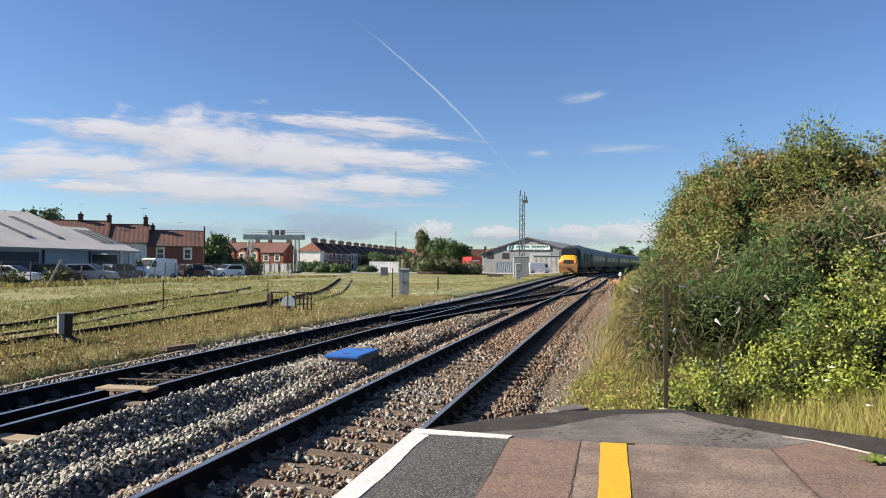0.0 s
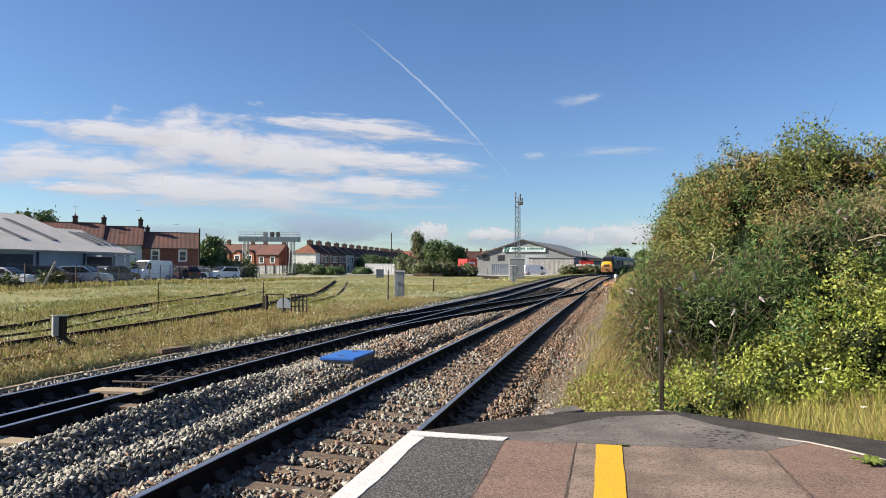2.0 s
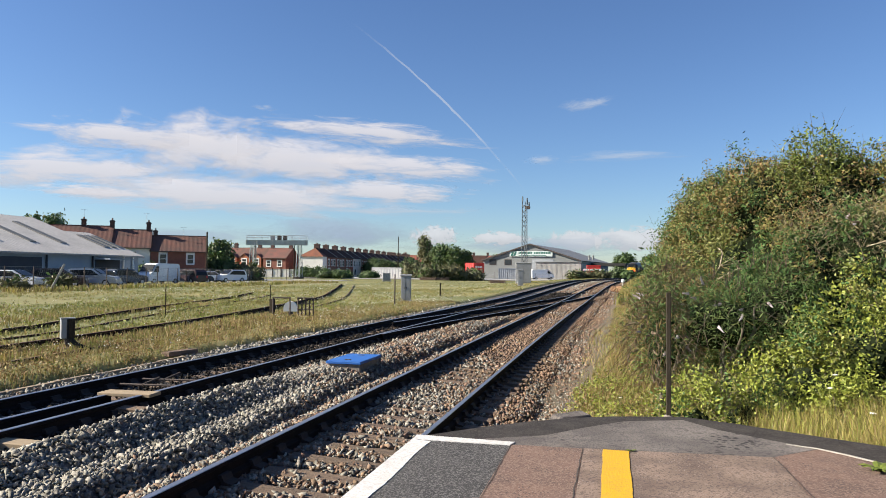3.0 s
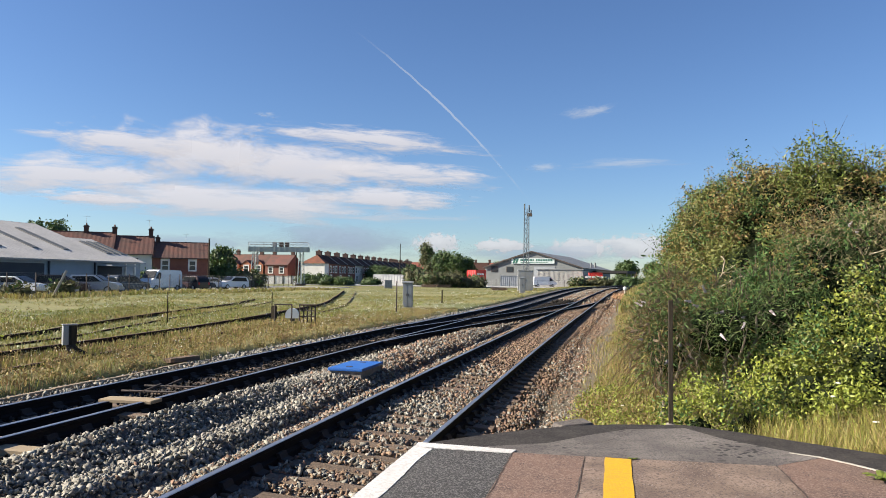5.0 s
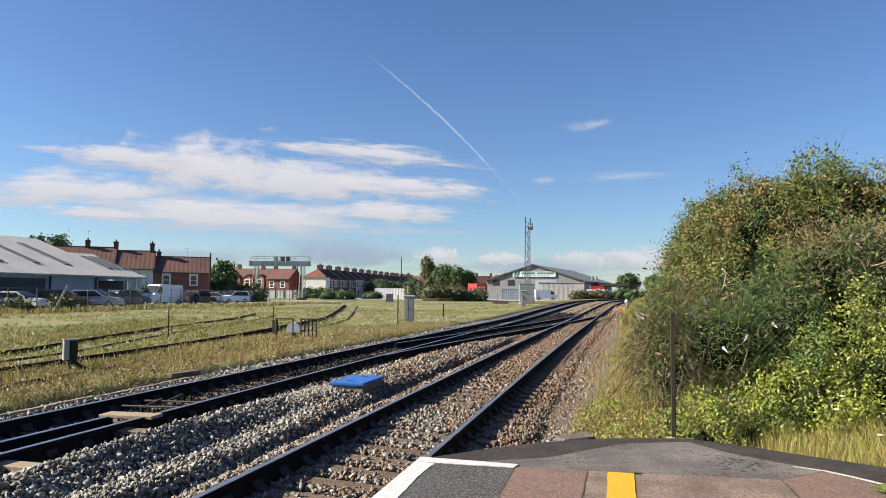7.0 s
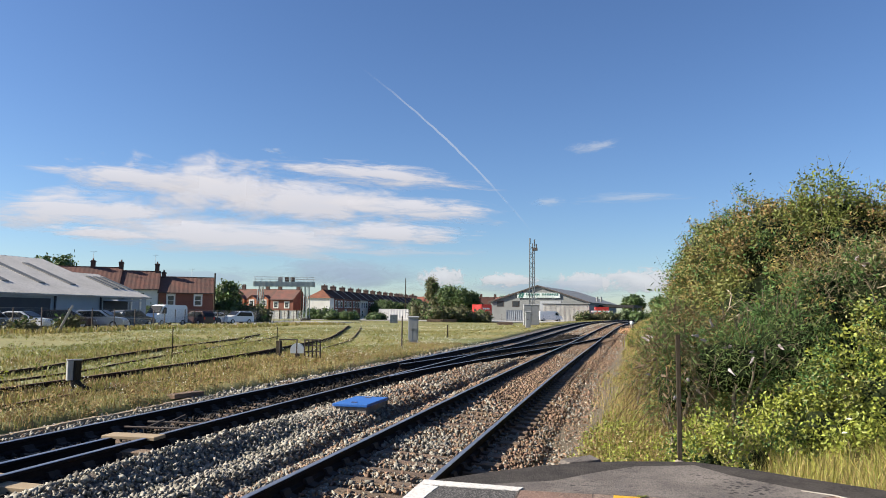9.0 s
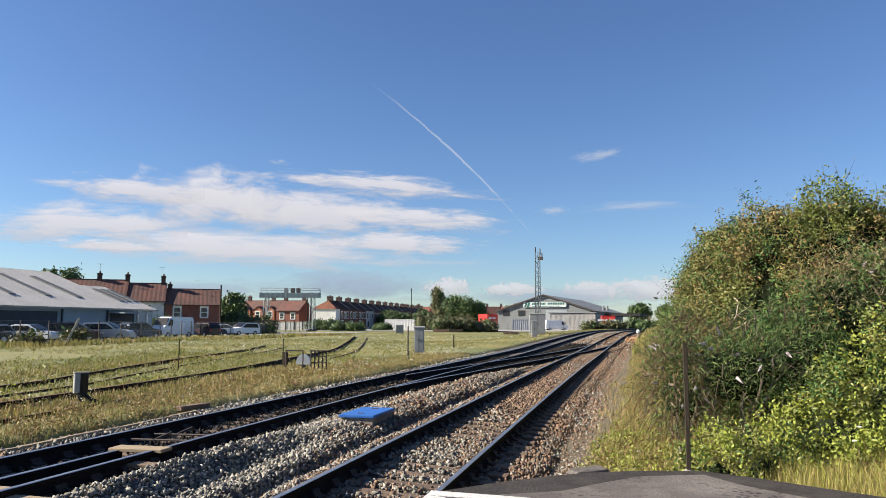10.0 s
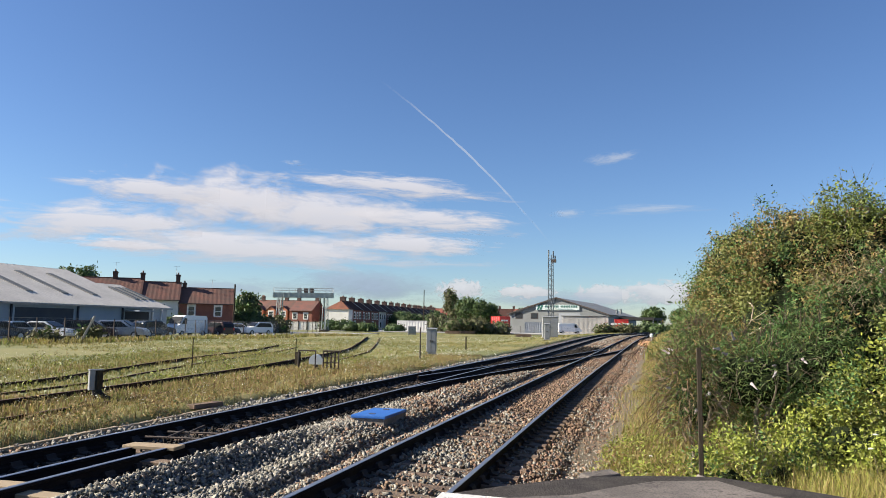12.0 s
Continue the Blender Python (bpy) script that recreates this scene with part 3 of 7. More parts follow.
def build_stones():
    rng = np.random.default_rng(11)
    us, ys = [], []
    for u0, u1, y0, y1, dens in ((-6.6, -4.0, 3.4, 9, 700), (-6.6, -4.0, 9, 16, 480), (-6.6, -4.0, 16, 34, 176), (-6.2, -3.0, 34, 60, 64),
                                 (-3.62, -2.29, 3.0, 12, 640), (-3.62, -2.29, 12, 24, 288), (-3.62, -2.29, 24, 50, 112),
                                 (-2.1, 0.1, 5.5, 13, 640), (-2.1, 0.4, 13, 24, 320), (-2.1, 0.5, 24, 60, 140), (-4.2, -3.8, 3.0, 14, 400),
                                 (-9.6, -8.4, 8, 20, 200), (-9.5, -8.4, 20, 50, 70), (-6.0, -3.8, 60, 110, 26), (-3.6, -2.3, 60, 110, 26), (-2.1, 0.2, 60, 110, 30), (-8.2, -6.85, 6, 22, 130), (-8.2, -6.85, 22, 45, 60)):
        n = int((u1 - u0) * (y1 - y0) * dens)
        us.append(rng.uniform(u0, u1, n)), ys.append(rng.uniform(y0, y1, n))
    u, y = np.concatenate(us), np.concatenate(ys)
    # bare sleeper tops between the rails
    inside = (u > A_L) & (u < A_R)
    ph = ((y + 1.9) / 0.60) % 1.0
    on = inside & ((ph < 0.21) | (ph > 0.79)) & ((y < 10.7) | ((y > 13) & (y < 21)))
    keep = ~on | (rng.random(len(u)) < 0.04)
    u, y = u[keep], y[keep]
    x = u + bends(y)
    inside = (u > A_L) & (u < A_R)
    z = ballast_z(x, y) + rng.uniform(-0.012, 0.022, len(u))
    z = np.where(inside & (y < 10.7), z - 0.008, z)
    size = (0.013 + 0.023 * rng.random(len(u)) ** 1.6) * np.where(y > 16, 1.35, 1.0) * np.where(y > 34, 1.4, 1.0) * np.where(y > 60, 1.5, 1.0)
    rust = 0.5 * smooth01((u + 4.9) / 1.2) + 0.5 * smooth01((y - 9) / 12) * (u > -6.2)
    rust = np.where(u < -6.4, 0.15, rust) + 0.3 * np.sin(u * 2.1 + y * 0.7) * np.sin(y * 0.45)
    mi = (rng.random(len(u)) < rust * 0.92).astype(int)
    edge = oil_shade_edge(y) + 0.05 + rng.normal(0, 0.07, len(u))
    mi = np.where((u > -9.0 + rng.normal(0, 0.08, len(u))) & (u < edge) & (y < 66), 2, mi)
    scatter_stones("ballast_stones", np.stack([x, y, z], 1), size, mi, [M_STONE, M_STONE_RUST, M_STONE_DARK], "loose angular grey and rusty ballast stones")


build_stones()


def build_siding(name, label, line, mats, top, gauge=1.505):
    t = empty(name, label=label, category="railway track", kind="structure")
    pts = []
    for i in range(len(line) - 1):
        for k in range(10):
            a = k / 10
            p0, p1, p2, p3 = line[max(i - 1, 0)], line[i], line[i + 1], line[min(i + 2, len(line) - 1)]
            pts.append([0.5 * (2 * p1[c] + (p2[c] - p0[c]) * a + (2 * p0[c] - 5 * p1[c] + 4 * p2[c] - p3[c]) * a * a + (3 * p1[c] - p0[c] - 3 * p2[c] + p3[c]) * a ** 3) for c in (0, 1)])
    for s in (-gauge / 2, gauge / 2):
        rail = []
        for i, p in enumerate(pts):
            q0, q1 = pts[max(i - 1, 0)], pts[min(i + 1, len(pts) - 1)]
            d = Vector((q1[0] - q0[0], q1[1] - q0[1])).normalized()
            x, y = p[0] + d.y * s, p[1] - d.x * s
            rail.append((x, y, float(height(x, y)) + (top if s < 0 else top * 0.4)))
        sweep("rail", rail, RAIL, mats, (0, 1, 2), t)
    return t


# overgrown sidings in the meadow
build_siding("overgrown_siding", "rusty disused siding rails sunk in meadow grass", [(-11.6, 3.0), (-12.35, 13.2), (-13.1, 20.6), (-14.0, 26.0), (-14.9, 31.0), (-16.6, 39.0), (-19.8, 50.0), (-26.0, 68.0), (-33.5, 89.0)], [M_RAILSHADE, M_RAILOLD], 0.19)
build_siding("outer_overgrown_siding", "rusty outer siding rails almost lost in grass", [(-15.2, 6.0), (-16.6, 17.2), (-18.2, 22.6), (-19.6, 28.0), (-20.9, 34.0), (-23.2, 42.0), (-26.0, 51.0)], [M_RAILSHADE, M_RAILOLD], 0.13)

# ---------------------------------------------------------------- platform
PZ = 0.70
P_EDGE = [(-1.39, 5.16), (-0.99, 5.62), (-0.67, 5.92), (-0.37, 6.15), (0.0, 6.33), (0.57, 6.48), (0.99, 6.29), (1.36, 6.06), (1.91, 5.73)]


def slab(name, outline, z0, z1, mat, parent, label="", rough=0.0):
    bm = bmesh.new()
    prism(bm, outline, 2, z0, z1)
    return part(name, bm, mat, parent, label)


def build_platform():
    p = empty("platform", label="worn asphalt railway platform end with white edge and yellow line", category="platform", kind="structure")
    body = [(-1.37, -38.0), (-1.37, 5.14)] + [(x * 0.99, y - 0.03) for x, y in P_EDGE[1:]] + [(2.4, 5.4), (3.2, 4.6), (3.2, -38.0)]
    slab("platform_body", body[::-1], -0.9, PZ - 0.03, M_WALLBRICK, p, "old brick platform wall")
    # surface pieces, butted with dark joints
    slab("coping", [(-1.39, -38.0), (-0.69, -38.0), (-0.69, 5.05), (-1.39, 5.05)], PZ - 0.03, PZ, M_BLACKTOP, p, "gritty black worn platform coping")
    slab("red_slab", [(-0.688, -38.0), (-0.212, -38.0), (-0.193, 5.08), (-0.688, 5.06)], PZ - 0.03, PZ + 0.001, M_REDSLAB, p, "red-brown asphalt strip")
    slab("tan_slab", [(-0.21, -38.0), (1.072, -38.0), (1.042, 5.17), (-0.191, 5.09)], PZ - 0.03, PZ, M_TANSLAB, p, "worn pinkish asphalt surface")
    slab("outer_slab", [(1.075, -38.0), (3.19, -38.0), (3.19, 4.58), (1.75, 5.0), (1.62, 5.26), (1.39, 5.50), (1.045, 5.19)], PZ - 0.03, PZ - 0.002, M_REDSLAB, p, "reddish asphalt strip beside the weeds")
    slab("tarmac_end", [(-1.38, 5.06), (-0.69, 5.06), (-0.675, 5.075), (-0.19, 5.10), (1.03, 5.185), (1.39, 5.52)] + [(1.12, 5.72), (0.80, 5.98), (0.57, 6.30), (0.1, 6.12), (-0.2, 5.80), (-0.48, 5.44), (-0.92, 5.20)], PZ - 0.03, PZ - 0.004, M_TARMAC, p, "worn grey tarmac platform end")
    inner = [(-1.39, 5.065), (-0.92, 5.205), (-0.48, 5.445), (-0.2, 5.805), (0.1, 6.125), (0.57, 6.305), (0.80, 5.985), (1.12, 5.725), (1.39, 5.525), (1.62, 5.27), (1.92, 5.05)]
    outer = [(-1.39, 5.17), (-0.99, 5.62), (-0.67, 5.92), (-0.37, 6.15), (0.0, 6.33), (0.57, 6.48), (0.99, 6.29), (1.36, 6.06), (1.65, 5.89), (1.95, 5.72), (2.4, 5.40)]
    for a, b, c, d in zip(inner, inner[1:], outer[1:], outer):
        slab("bitumen_rim", [a, b, c, d], PZ - 0.04, PZ - 0.010, M_TARMAC_D, p, "dark crumbling bitumen rim")
    # paint, with ragged inner edges
    rng = random.Random(4)
    ys = [3.0 + 0.04 * i for i in range(53)]
    inner = [(-1.255 + rng.uniform(-0.003, 0.003) + 0.008 * math.sin(y * 5) + 0.03 * max(0, y - 4.6), y) for y in ys if y < 5.02]
    slab("white_edge_line", [(-1.394, -38.0), (-1.255, -38.0)] + inner + [(-1.394, 5.03)], PZ, PZ + 0.004, M_WHITE, p, "worn white painted platform edge")
    inner = [(-1.392 + 0.02 * i, 5.03 + rng.uniform(-0.004, 0.004)) for i in range(36)]
    slab("white_end_line", inner + [(-0.67, 5.13), (-1.0, 5.15), (-1.394, 5.17)], PZ, PZ + 0.005, M_WHITE, p, "worn white line across the platform end")
    left = [(-0.06 + rng.uniform(-0.0015, 0.0015) + 0.002 * math.sin(i * 0.7), -38.0 + 0.06 * i) for i in range(719)]
    right = [(0.11 + rng.uniform(-0.0015, 0.0015) + 0.002 * math.sin(i * 0.5 + 1), -38.0 + 0.06 * i) for i in range(719)]
    slab("yellow_line", left[::-1] + right, PZ, PZ + 0.004, M_YELLOW, p, "worn yellow painted safety line")
    slab("white_corner_line", [(1.20, 5.585), (1.38, 5.50), (1.52, 5.36), (1.64, 5.22), (1.78, 5.02), (1.80, 5.03), (1.655, 5.235), (1.535, 5.38), (1.39, 5.515), (1.205, 5.595)], PZ - 0.002, PZ + 0.003, M_CONC, p, "faded dirty white paint")
    # joints and cracks
    for name, pts, w in (("joint", [(-0.57, 5.085), (0.0, 5.10), (0.5, 5.13), (1.03, 5.185)], 0.008), ("joint", [(-0.682, 1.5), (-0.684, 3.0), (-0.680, 4.2), (-0.686, 5.05)], 0.007),
                         ("joint", [(-0.222, 1.5), (-0.215, 3.3), (-0.20, 4.4), (-0.197, 5.07)], 0.009), ("joint", [(1.065, 1.5), (1.07, 4.1), (1.05, 4.7), (1.035, 5.18)], 0.009),
                         ("crack", [(-0.68, 5.2), (-0.3, 5.45), (-0.05, 5.6), (0.1, 5.9), (0.15, 6.05)], 0.008)):
        bm = bmesh.new()
        fine = []
        for (xa, ya), (xb, yb) in zip(pts, pts[1:]):
            for k in range(8):
                fine.append((xa + (xb - xa) * k / 8 + rng.uniform(-0.006, 0.006), ya + (yb - ya) * k / 8 + rng.uniform(-0.006, 0.006)))
        fine.append(pts[-1])
        for (xa, ya), (xb, yb) in zip(fine, fine[1:]):
            d = Vector((xb - xa, yb - ya)).normalized()
            h = w * rng.uniform(0.15, 0.5)
            vs = [bm.verts.new((x, y, PZ + 0.003)) for x, y in ((xa - d.y * h, ya + d.x * h), (xb - d.y * h, yb + d.x * h), (xb + d.y * h, yb - d.x * h), (xa + d.y * h, ya - d.x * h))]
            bm.faces.new(vs[::-1])
        part(name, bm, M_CRACK, p)


build_platform()

# ---------------------------------------------------------------- buildings


def gz(x, y):
    return float(height(x, y))


def ribbed(bm, p0, along, up, n, length, rise, amp, mi=0):
    """A ribbed roof sheet: ribs run up the slope."""
    nrm = along.cross(up).normalized()
    cols = []
    for i in range(n + 1):
        o = nrm * (amp if i % 2 else 0.0)
        q = p0 + along * (length * i / n) + o
        cols.append((bm.verts.new(q), bm.verts.new(q + up * rise)))
    for a, b in zip(cols, cols[1:]):
        bm.faces.new((a[0], b[0], b[1], a[1])).material_index = mi


def window(parent, x, z, w, h, y=0.0, surround=True):
    """A sash window with frame, sill and glass on a wall that faces -y."""
    bm = bmesh.new()
    t = 0.07
    box(bm, x - w / 2, x - w / 2 + t, y - 0.04, y + 0.05, z, z + h)
    box(bm, x + w / 2 - t, x + w / 2, y - 0.04, y + 0.05, z, z + h)
    box(bm, x - w / 2 + t, x + w / 2 - t, y - 0.04, y + 0.05, z, z + t)
    box(bm, x - w / 2 + t, x + w / 2 - t, y - 0.04, y + 0.05, z + h - t, z + h)
    box(bm, x - w / 2 + t, x + w / 2 - t, y - 0.03, y + 0.05, z + h / 2 - t / 2, z + h / 2 + t / 2)
    win = part("window", bm, M_FRAME, parent, "white-framed sash window")
    bm = bmesh.new()
    box(bm, x - w / 2 + t, x + w / 2 - t, y - 0.01, y + 0.02, z + t, z + h - t)
    part("pane", bm, M_GLASS, win)
    bm = bmesh.new()
    box(bm, x - w / 2 - 0.12, x + w / 2 + 0.12, y - 0.14, y + 0.02, z - 0.14, z - 0.002)
    if surround:
        box(bm, x - w / 2 - 0.16, x + w / 2 + 0.16, y - 0.06, y + 0.02, z + h + 0.002, z + h + 0.26)
        box(bm, x - w / 2 - 0.16, x - w / 2 - 0.002, y - 0.05, y + 0.02, z, z + h)
        box(bm, x + w / 2 + 0.002, x + w / 2 + 0.16, y - 0.05, y + 0.02, z, z + h)
    part("sill", bm, M_WHITEWALL, win)
    return win


def chimney(parent, x, y, z0, z1, w=1.0, d=0.6, pots=3):
    bm = bmesh.new()
    box(bm, x - w / 2, x + w / 2, y - d / 2, y + d / 2, z0, z1)
    box(bm, x - w / 2 - 0.07, x + w / 2 + 0.07, y - d / 2 - 0.07, y + d / 2 + 0.07, z1 - 0.25, z1 - 0.1)
    c = part("chimney", bm, M_CHIMNEY, parent)
    for i in range(pots):
        bm = bmesh.new()
        px = x + (i - (pots - 1) / 2) * w / max(pots, 1)
        cyl(bm, (px, y, z1), (px, y, z1 + 0.32), 0.13, 0.11, 8)
        part("chimney_pot", bm, M_POT, c)


def house(name, label, m, length, depth, eave, ridge, wall, roof, wins=(), chims=(), front_gable=0.0, group="", door=None, hip=False, rib=0.3):
    """A gabled house: ridge along x, front wall at y = 0 facing -y."""
    h = empty(name, m, label, "house", group)
    bm = bmesh.new()
    prism(bm, [(0, -1.0), (depth, -1.0), (depth, eave), (depth / 2, ridge - 0.12), (0, eave)], 0, 0, length)
    part("wall", bm, wall, h)
    bm = bmesh.new()
    n = max(2, int(length / rib) // 2 * 2)
    for y0, sy in ((-0.3, 1), (depth + 0.3, -1)):
        up = Vector((0, sy * (depth / 2 + 0.3), ridge - eave + 0.18))
        rise = up.length
        inset = depth * 0.35 if hip else 0.0
        ribbed(bm, Vector((-0.15, y0, eave - 0.1)), Vector((1, 0, 0)) if sy > 0 else Vector((1, 0, 0)), up.normalized(), n, length + 0.3, rise, 0.02 * sy)
    part("roof", bm, roof, h)
    bm = bmesh.new()
    box(bm, -0.17, length + 0.17, depth / 2 - 0.14, depth / 2 + 0.14, ridge - 0.02, ridge + 0.12)
    part("ridge_tile", bm, roof, h)
    bm = bmesh.new()
    box(bm, -0.15, length + 0.15, -0.42, -0.3, eave - 0.2, eave - 0.08)
    part("gutter", bm, M_DARKMET, h)
    if front_gable:
        k = int(length // front_gable)
        for i in range(k):
            c = (i + 0.5) * length / k
            w = front_gable * 0.36
            bm = bmesh.new()
            prism(bm, [(c - w, -1), (c + w, -1), (c + w, eave), (c, eave + w * 0.75), (c - w, eave)], 1, -1.1, depth / 2)
            part("bay", bm, wall, h)
            bm = bmesh.new()
            for s in (-1, 1):
                a = [(c + s * (w + 0.2), -1.3, eave - 0.1), (c, -1.3, eave + w * 0.75 + 0.08), (c, depth / 2, eave + w * 0.75 + 0.08), (c + s * (w + 0.2), depth / 2, eave - 0.1)]
                lo = [bm.verts.new(p) for p in a]
                hi = [bm.verts.new((p[0], p[1], p[2] + 0.1)) for p in a]
                bm.faces.new(hi)
                bm.faces.new(lo[::-1])
                for j in range(4):
                    bm.faces.new((lo[j], lo[(j + 1) % 4], hi[(j + 1) % 4], hi[j]))
            bmesh.ops.recalc_face_normals(bm, faces=bm.faces)
            part("bay_roof", bm, roof, h)
            window(h, c, eave - 1.75, 1.3, 1.4, -1.12)
    for x, z, w, hh in wins:
        window(h, x, z, w, hh)
    for x, z1 in chims:
        chimney(h, x, depth / 2, ridge - 0.8, z1)
    if door:
        bm = bmesh.new()
        box(bm, door - 0.45, door + 0.45, -0.05, 0.03, 0, 2.05)
        part("door", bm, M_SIGNGREEN, h)
    return h


def goods_shed():
    """Long goods shed with pale roof; its eave runs along y at x = -54."""
    s = empty("goods_shed", label="long low goods shed with pale roof and dark rooflights", category="shed")
    bm = bmesh.new()
    prism(bm, [(-54.4, 0.2), (-54.4, 3.45), (-65.6, 7.6), (-76.0, 3.45), (-76.0, 0.2)], 1, 12.0, 70.6)
    prism(bm, [(-54.4, 0.2), (-54.4, 3.45), (-61.4, 6.0), (-68.0, 3.6), (-68.0, 0.2)], 1, 70.62, 74.8)
    part("wall", bm, M_SHEDWALL, s, "blue-grey sheet cladding")
    bm = bmesh.new()
    for (ex, ez), (rx, rz), y0, y1 in (((-53.9, 3.42), (-65.6, 7.78), 11.6, 70.9), ((-53.9, 3.42), (-61.4, 6.2), 70.9, 75.1)):
        up = Vector((rx - ex, 0, rz - ez))
        ribbed(bm, Vector((ex, y0, ez)), Vector((0, 1, 0)), up.normalized(), int((y1 - y0) / 0.25) // 2 * 2, y1 - y0, up.length, 0.05)
    up = Vector((-65.6 + 76.4, 0, 7.78 - 3.4))
    ribbed(bm, Vector((-76.4, 11.6, 3.4)), Vector((0, 1, 0)), up.normalized(), 120, 59.3, up.length, -0.05)
    up = Vector((-61.4 + 68.3, 0, 6.2 - 3.55))
    ribbed(bm, Vector((-68.3, 70.9, 3.55)), Vector((0, 1, 0)), up.normalized(), 10, 4.2, up.length, -0.05)
    part("roof", bm, M_SHEDROOF, s, "pale weathered corrugated roof")
    k = (7.78 - 3.42) / (65.6 - 53.9)
    for y, a, b in ((38.0, 4.0, 9.5), (42.5, 4.0, 9.5), (47.0, 3.0, 9.3), (52.0, 3.0, 9.3), (57.0, 3.0, 9.3), (61.5, 3.0, 9.3), (65.8, 3.0, 9.3), (71.8, 2.4, 6.2), (73.0, 2.4, 6.2), (74.2, 2.4, 6.2)):
        bm = bmesh.new()
        vs = [bm.verts.new((-53.9 - x, yy, 3.42 + k * x + dz)) for dz in (0.03, 0.13) for x, yy in ((a, y - 0.42), (b, y - 0.42), (b, y + 0.42), (a, y + 0.42))]
        for f in ((4, 5, 6, 7), (0, 1, 5, 4), (1, 2, 6, 5), (2, 3, 7, 6), (3, 0, 4, 7)):
            bm.faces.new([vs[i] for i in f])
        bmesh.ops.recalc_face_normals(bm, faces=bm.faces)
        part("rooflight", bm, M_SKYLIGHT, s, "grimy dark rooflight strip")
    # flat near-black sheets stand for the shade inside the open doorways
    for y0, y1 in ((40, 46.5), (53, 60), (67.5, 71.5)):
        bm = bmesh.new()
        box(bm, -54.45, -54.36, y0, y1, 0.3, 3.0)
        part("doorway", bm, M_SHEDDOOR, s, "dark sheet standing for the shade in a loading doorway")
    for y in (39.5, 47, 52.5, 60.5, 67, 72.0, 73.6):
        bm = bmesh.new()
        box(bm, -54.34, -54.2, y - 0.08, y + 0.08, 0.3, 3.35)
        part("post", bm, M_WHITEWALL if y > 71 else M_SHEDDOOR, s)
    bm = bmesh.new()
    box(bm, -54.3, -52.4, 67.3, 71.6, 2.9, 3.05)
    part("canopy", bm, M_SHEDWALL, s)
    bm = bmesh.new()
    box(bm, -54.02, -53.84, 11.6, 75.1, 3.25, 3.40)
    part("gutter", bm, M_GALV, s)


goods_shed()

house("brick_house", "red brick house with clay pantile roof and white windows", pose(-66.75, 94.6, gz(-63, 97), 0, 0, 33), 7.9, 8.4, 4.55, 6.95, M_REDBRICK, M_PANTILE,
      wins=((1.75, 2.6, 0.95, 1.45), (5.6, 2.6, 0.95, 1.45)))
house("white_house", "white rendered house with clay pantile roof", pose(-71.35, 91.6, gz(-73, 93), 0, 0, 33), 5.4, 8.6, 5.0, 7.75, M_WHITEWALL, M_PANTILE,
      wins=((3.0, 3.0, 1.2, 1.4),))
house("brick_cottage", "red brick cottage with dark pantile roof", pose(-83.2, 83.9, gz(-90, 93), 0, 0, 33), 14.1, 9.0, 5.2, 8.2, M_REDBRICK, M_PANTILE,
      wins=((4.0, 3.0, 1.3, 1.5), (10.0, 3.0, 1.3, 1.5)))
for _home, _x, _dep, _r, _top in (("brick_house", 0.5, 8.4, 6.95, 7.75), ("white_house", 5.0, 8.6, 7.75, 9.0), ("brick_cottage", 10.1, 9.0, 8.2, 9.25), ("brick_cottage", 14.0, 9.0, 8.2, 9.15)):
    chimney(bpy.data.objects[_home], _x, _dep / 2, _r - 0.8, _top, 0.62, 0.75, 1)


def television_aerial(parent, x, y, z):
    bm = bmesh.new()
    cyl(bm, (x, y, z), (x, y, z + 1.5), 0.025, seg=5)
    cyl(bm, (x - 0.45, y, z + 1.4), (x + 0.45, y, z + 1.4), 0.02, seg=4)
    for k in range(5):
        cyl(bm, (x - 0.4 + k * 0.2, y - 0.22, z + 1.4), (x - 0.4 + k * 0.2, y + 0.22, z + 1.4), 0.012, seg=4)
    part("aerial", bm, M_GALV, parent, "thin television aerial")


television_aerial(bpy.data.objects["brick_cottage"], 10.1, 4.5, 9.2)
television_aerial(bpy.data.objects["white_house"], 4.7, 4.3, 8.9)
television_aerial(bpy.data.objects["brick_house"], 4.6, 4.2, 6.9)
# orange brick row beyond the crane
for i in range(3):
    house("orange_brick_house", "orange brick terraced house with red tiled roof", pose(-114.0 + i * 7.3, 180.5, 0.4), 7.28, 9.0, 4.9, 7.7, M_ORANGEBRICK, M_PANTILE,
          wins=((1.6, 0.7, 1.4, 1.6), (5.6, 0.7, 1.4, 1.6)), chims=((3.6, 8.9),), front_gable=3.64, group="orange brick row")
house("orange_brick_house", "red brick end house with hipped-looking red roof", pose(-92.0, 179.5, 0.4), 6.6, 9.0, 4.9, 7.6, M_REDBRICK, M_PANTILE, wins=((1.6, 2.6, 1.2, 1.5), (4.8, 2.6, 1.2, 1.5)), chims=((0.5, 8.9), (6.0, 8.9)), group="orange brick row")
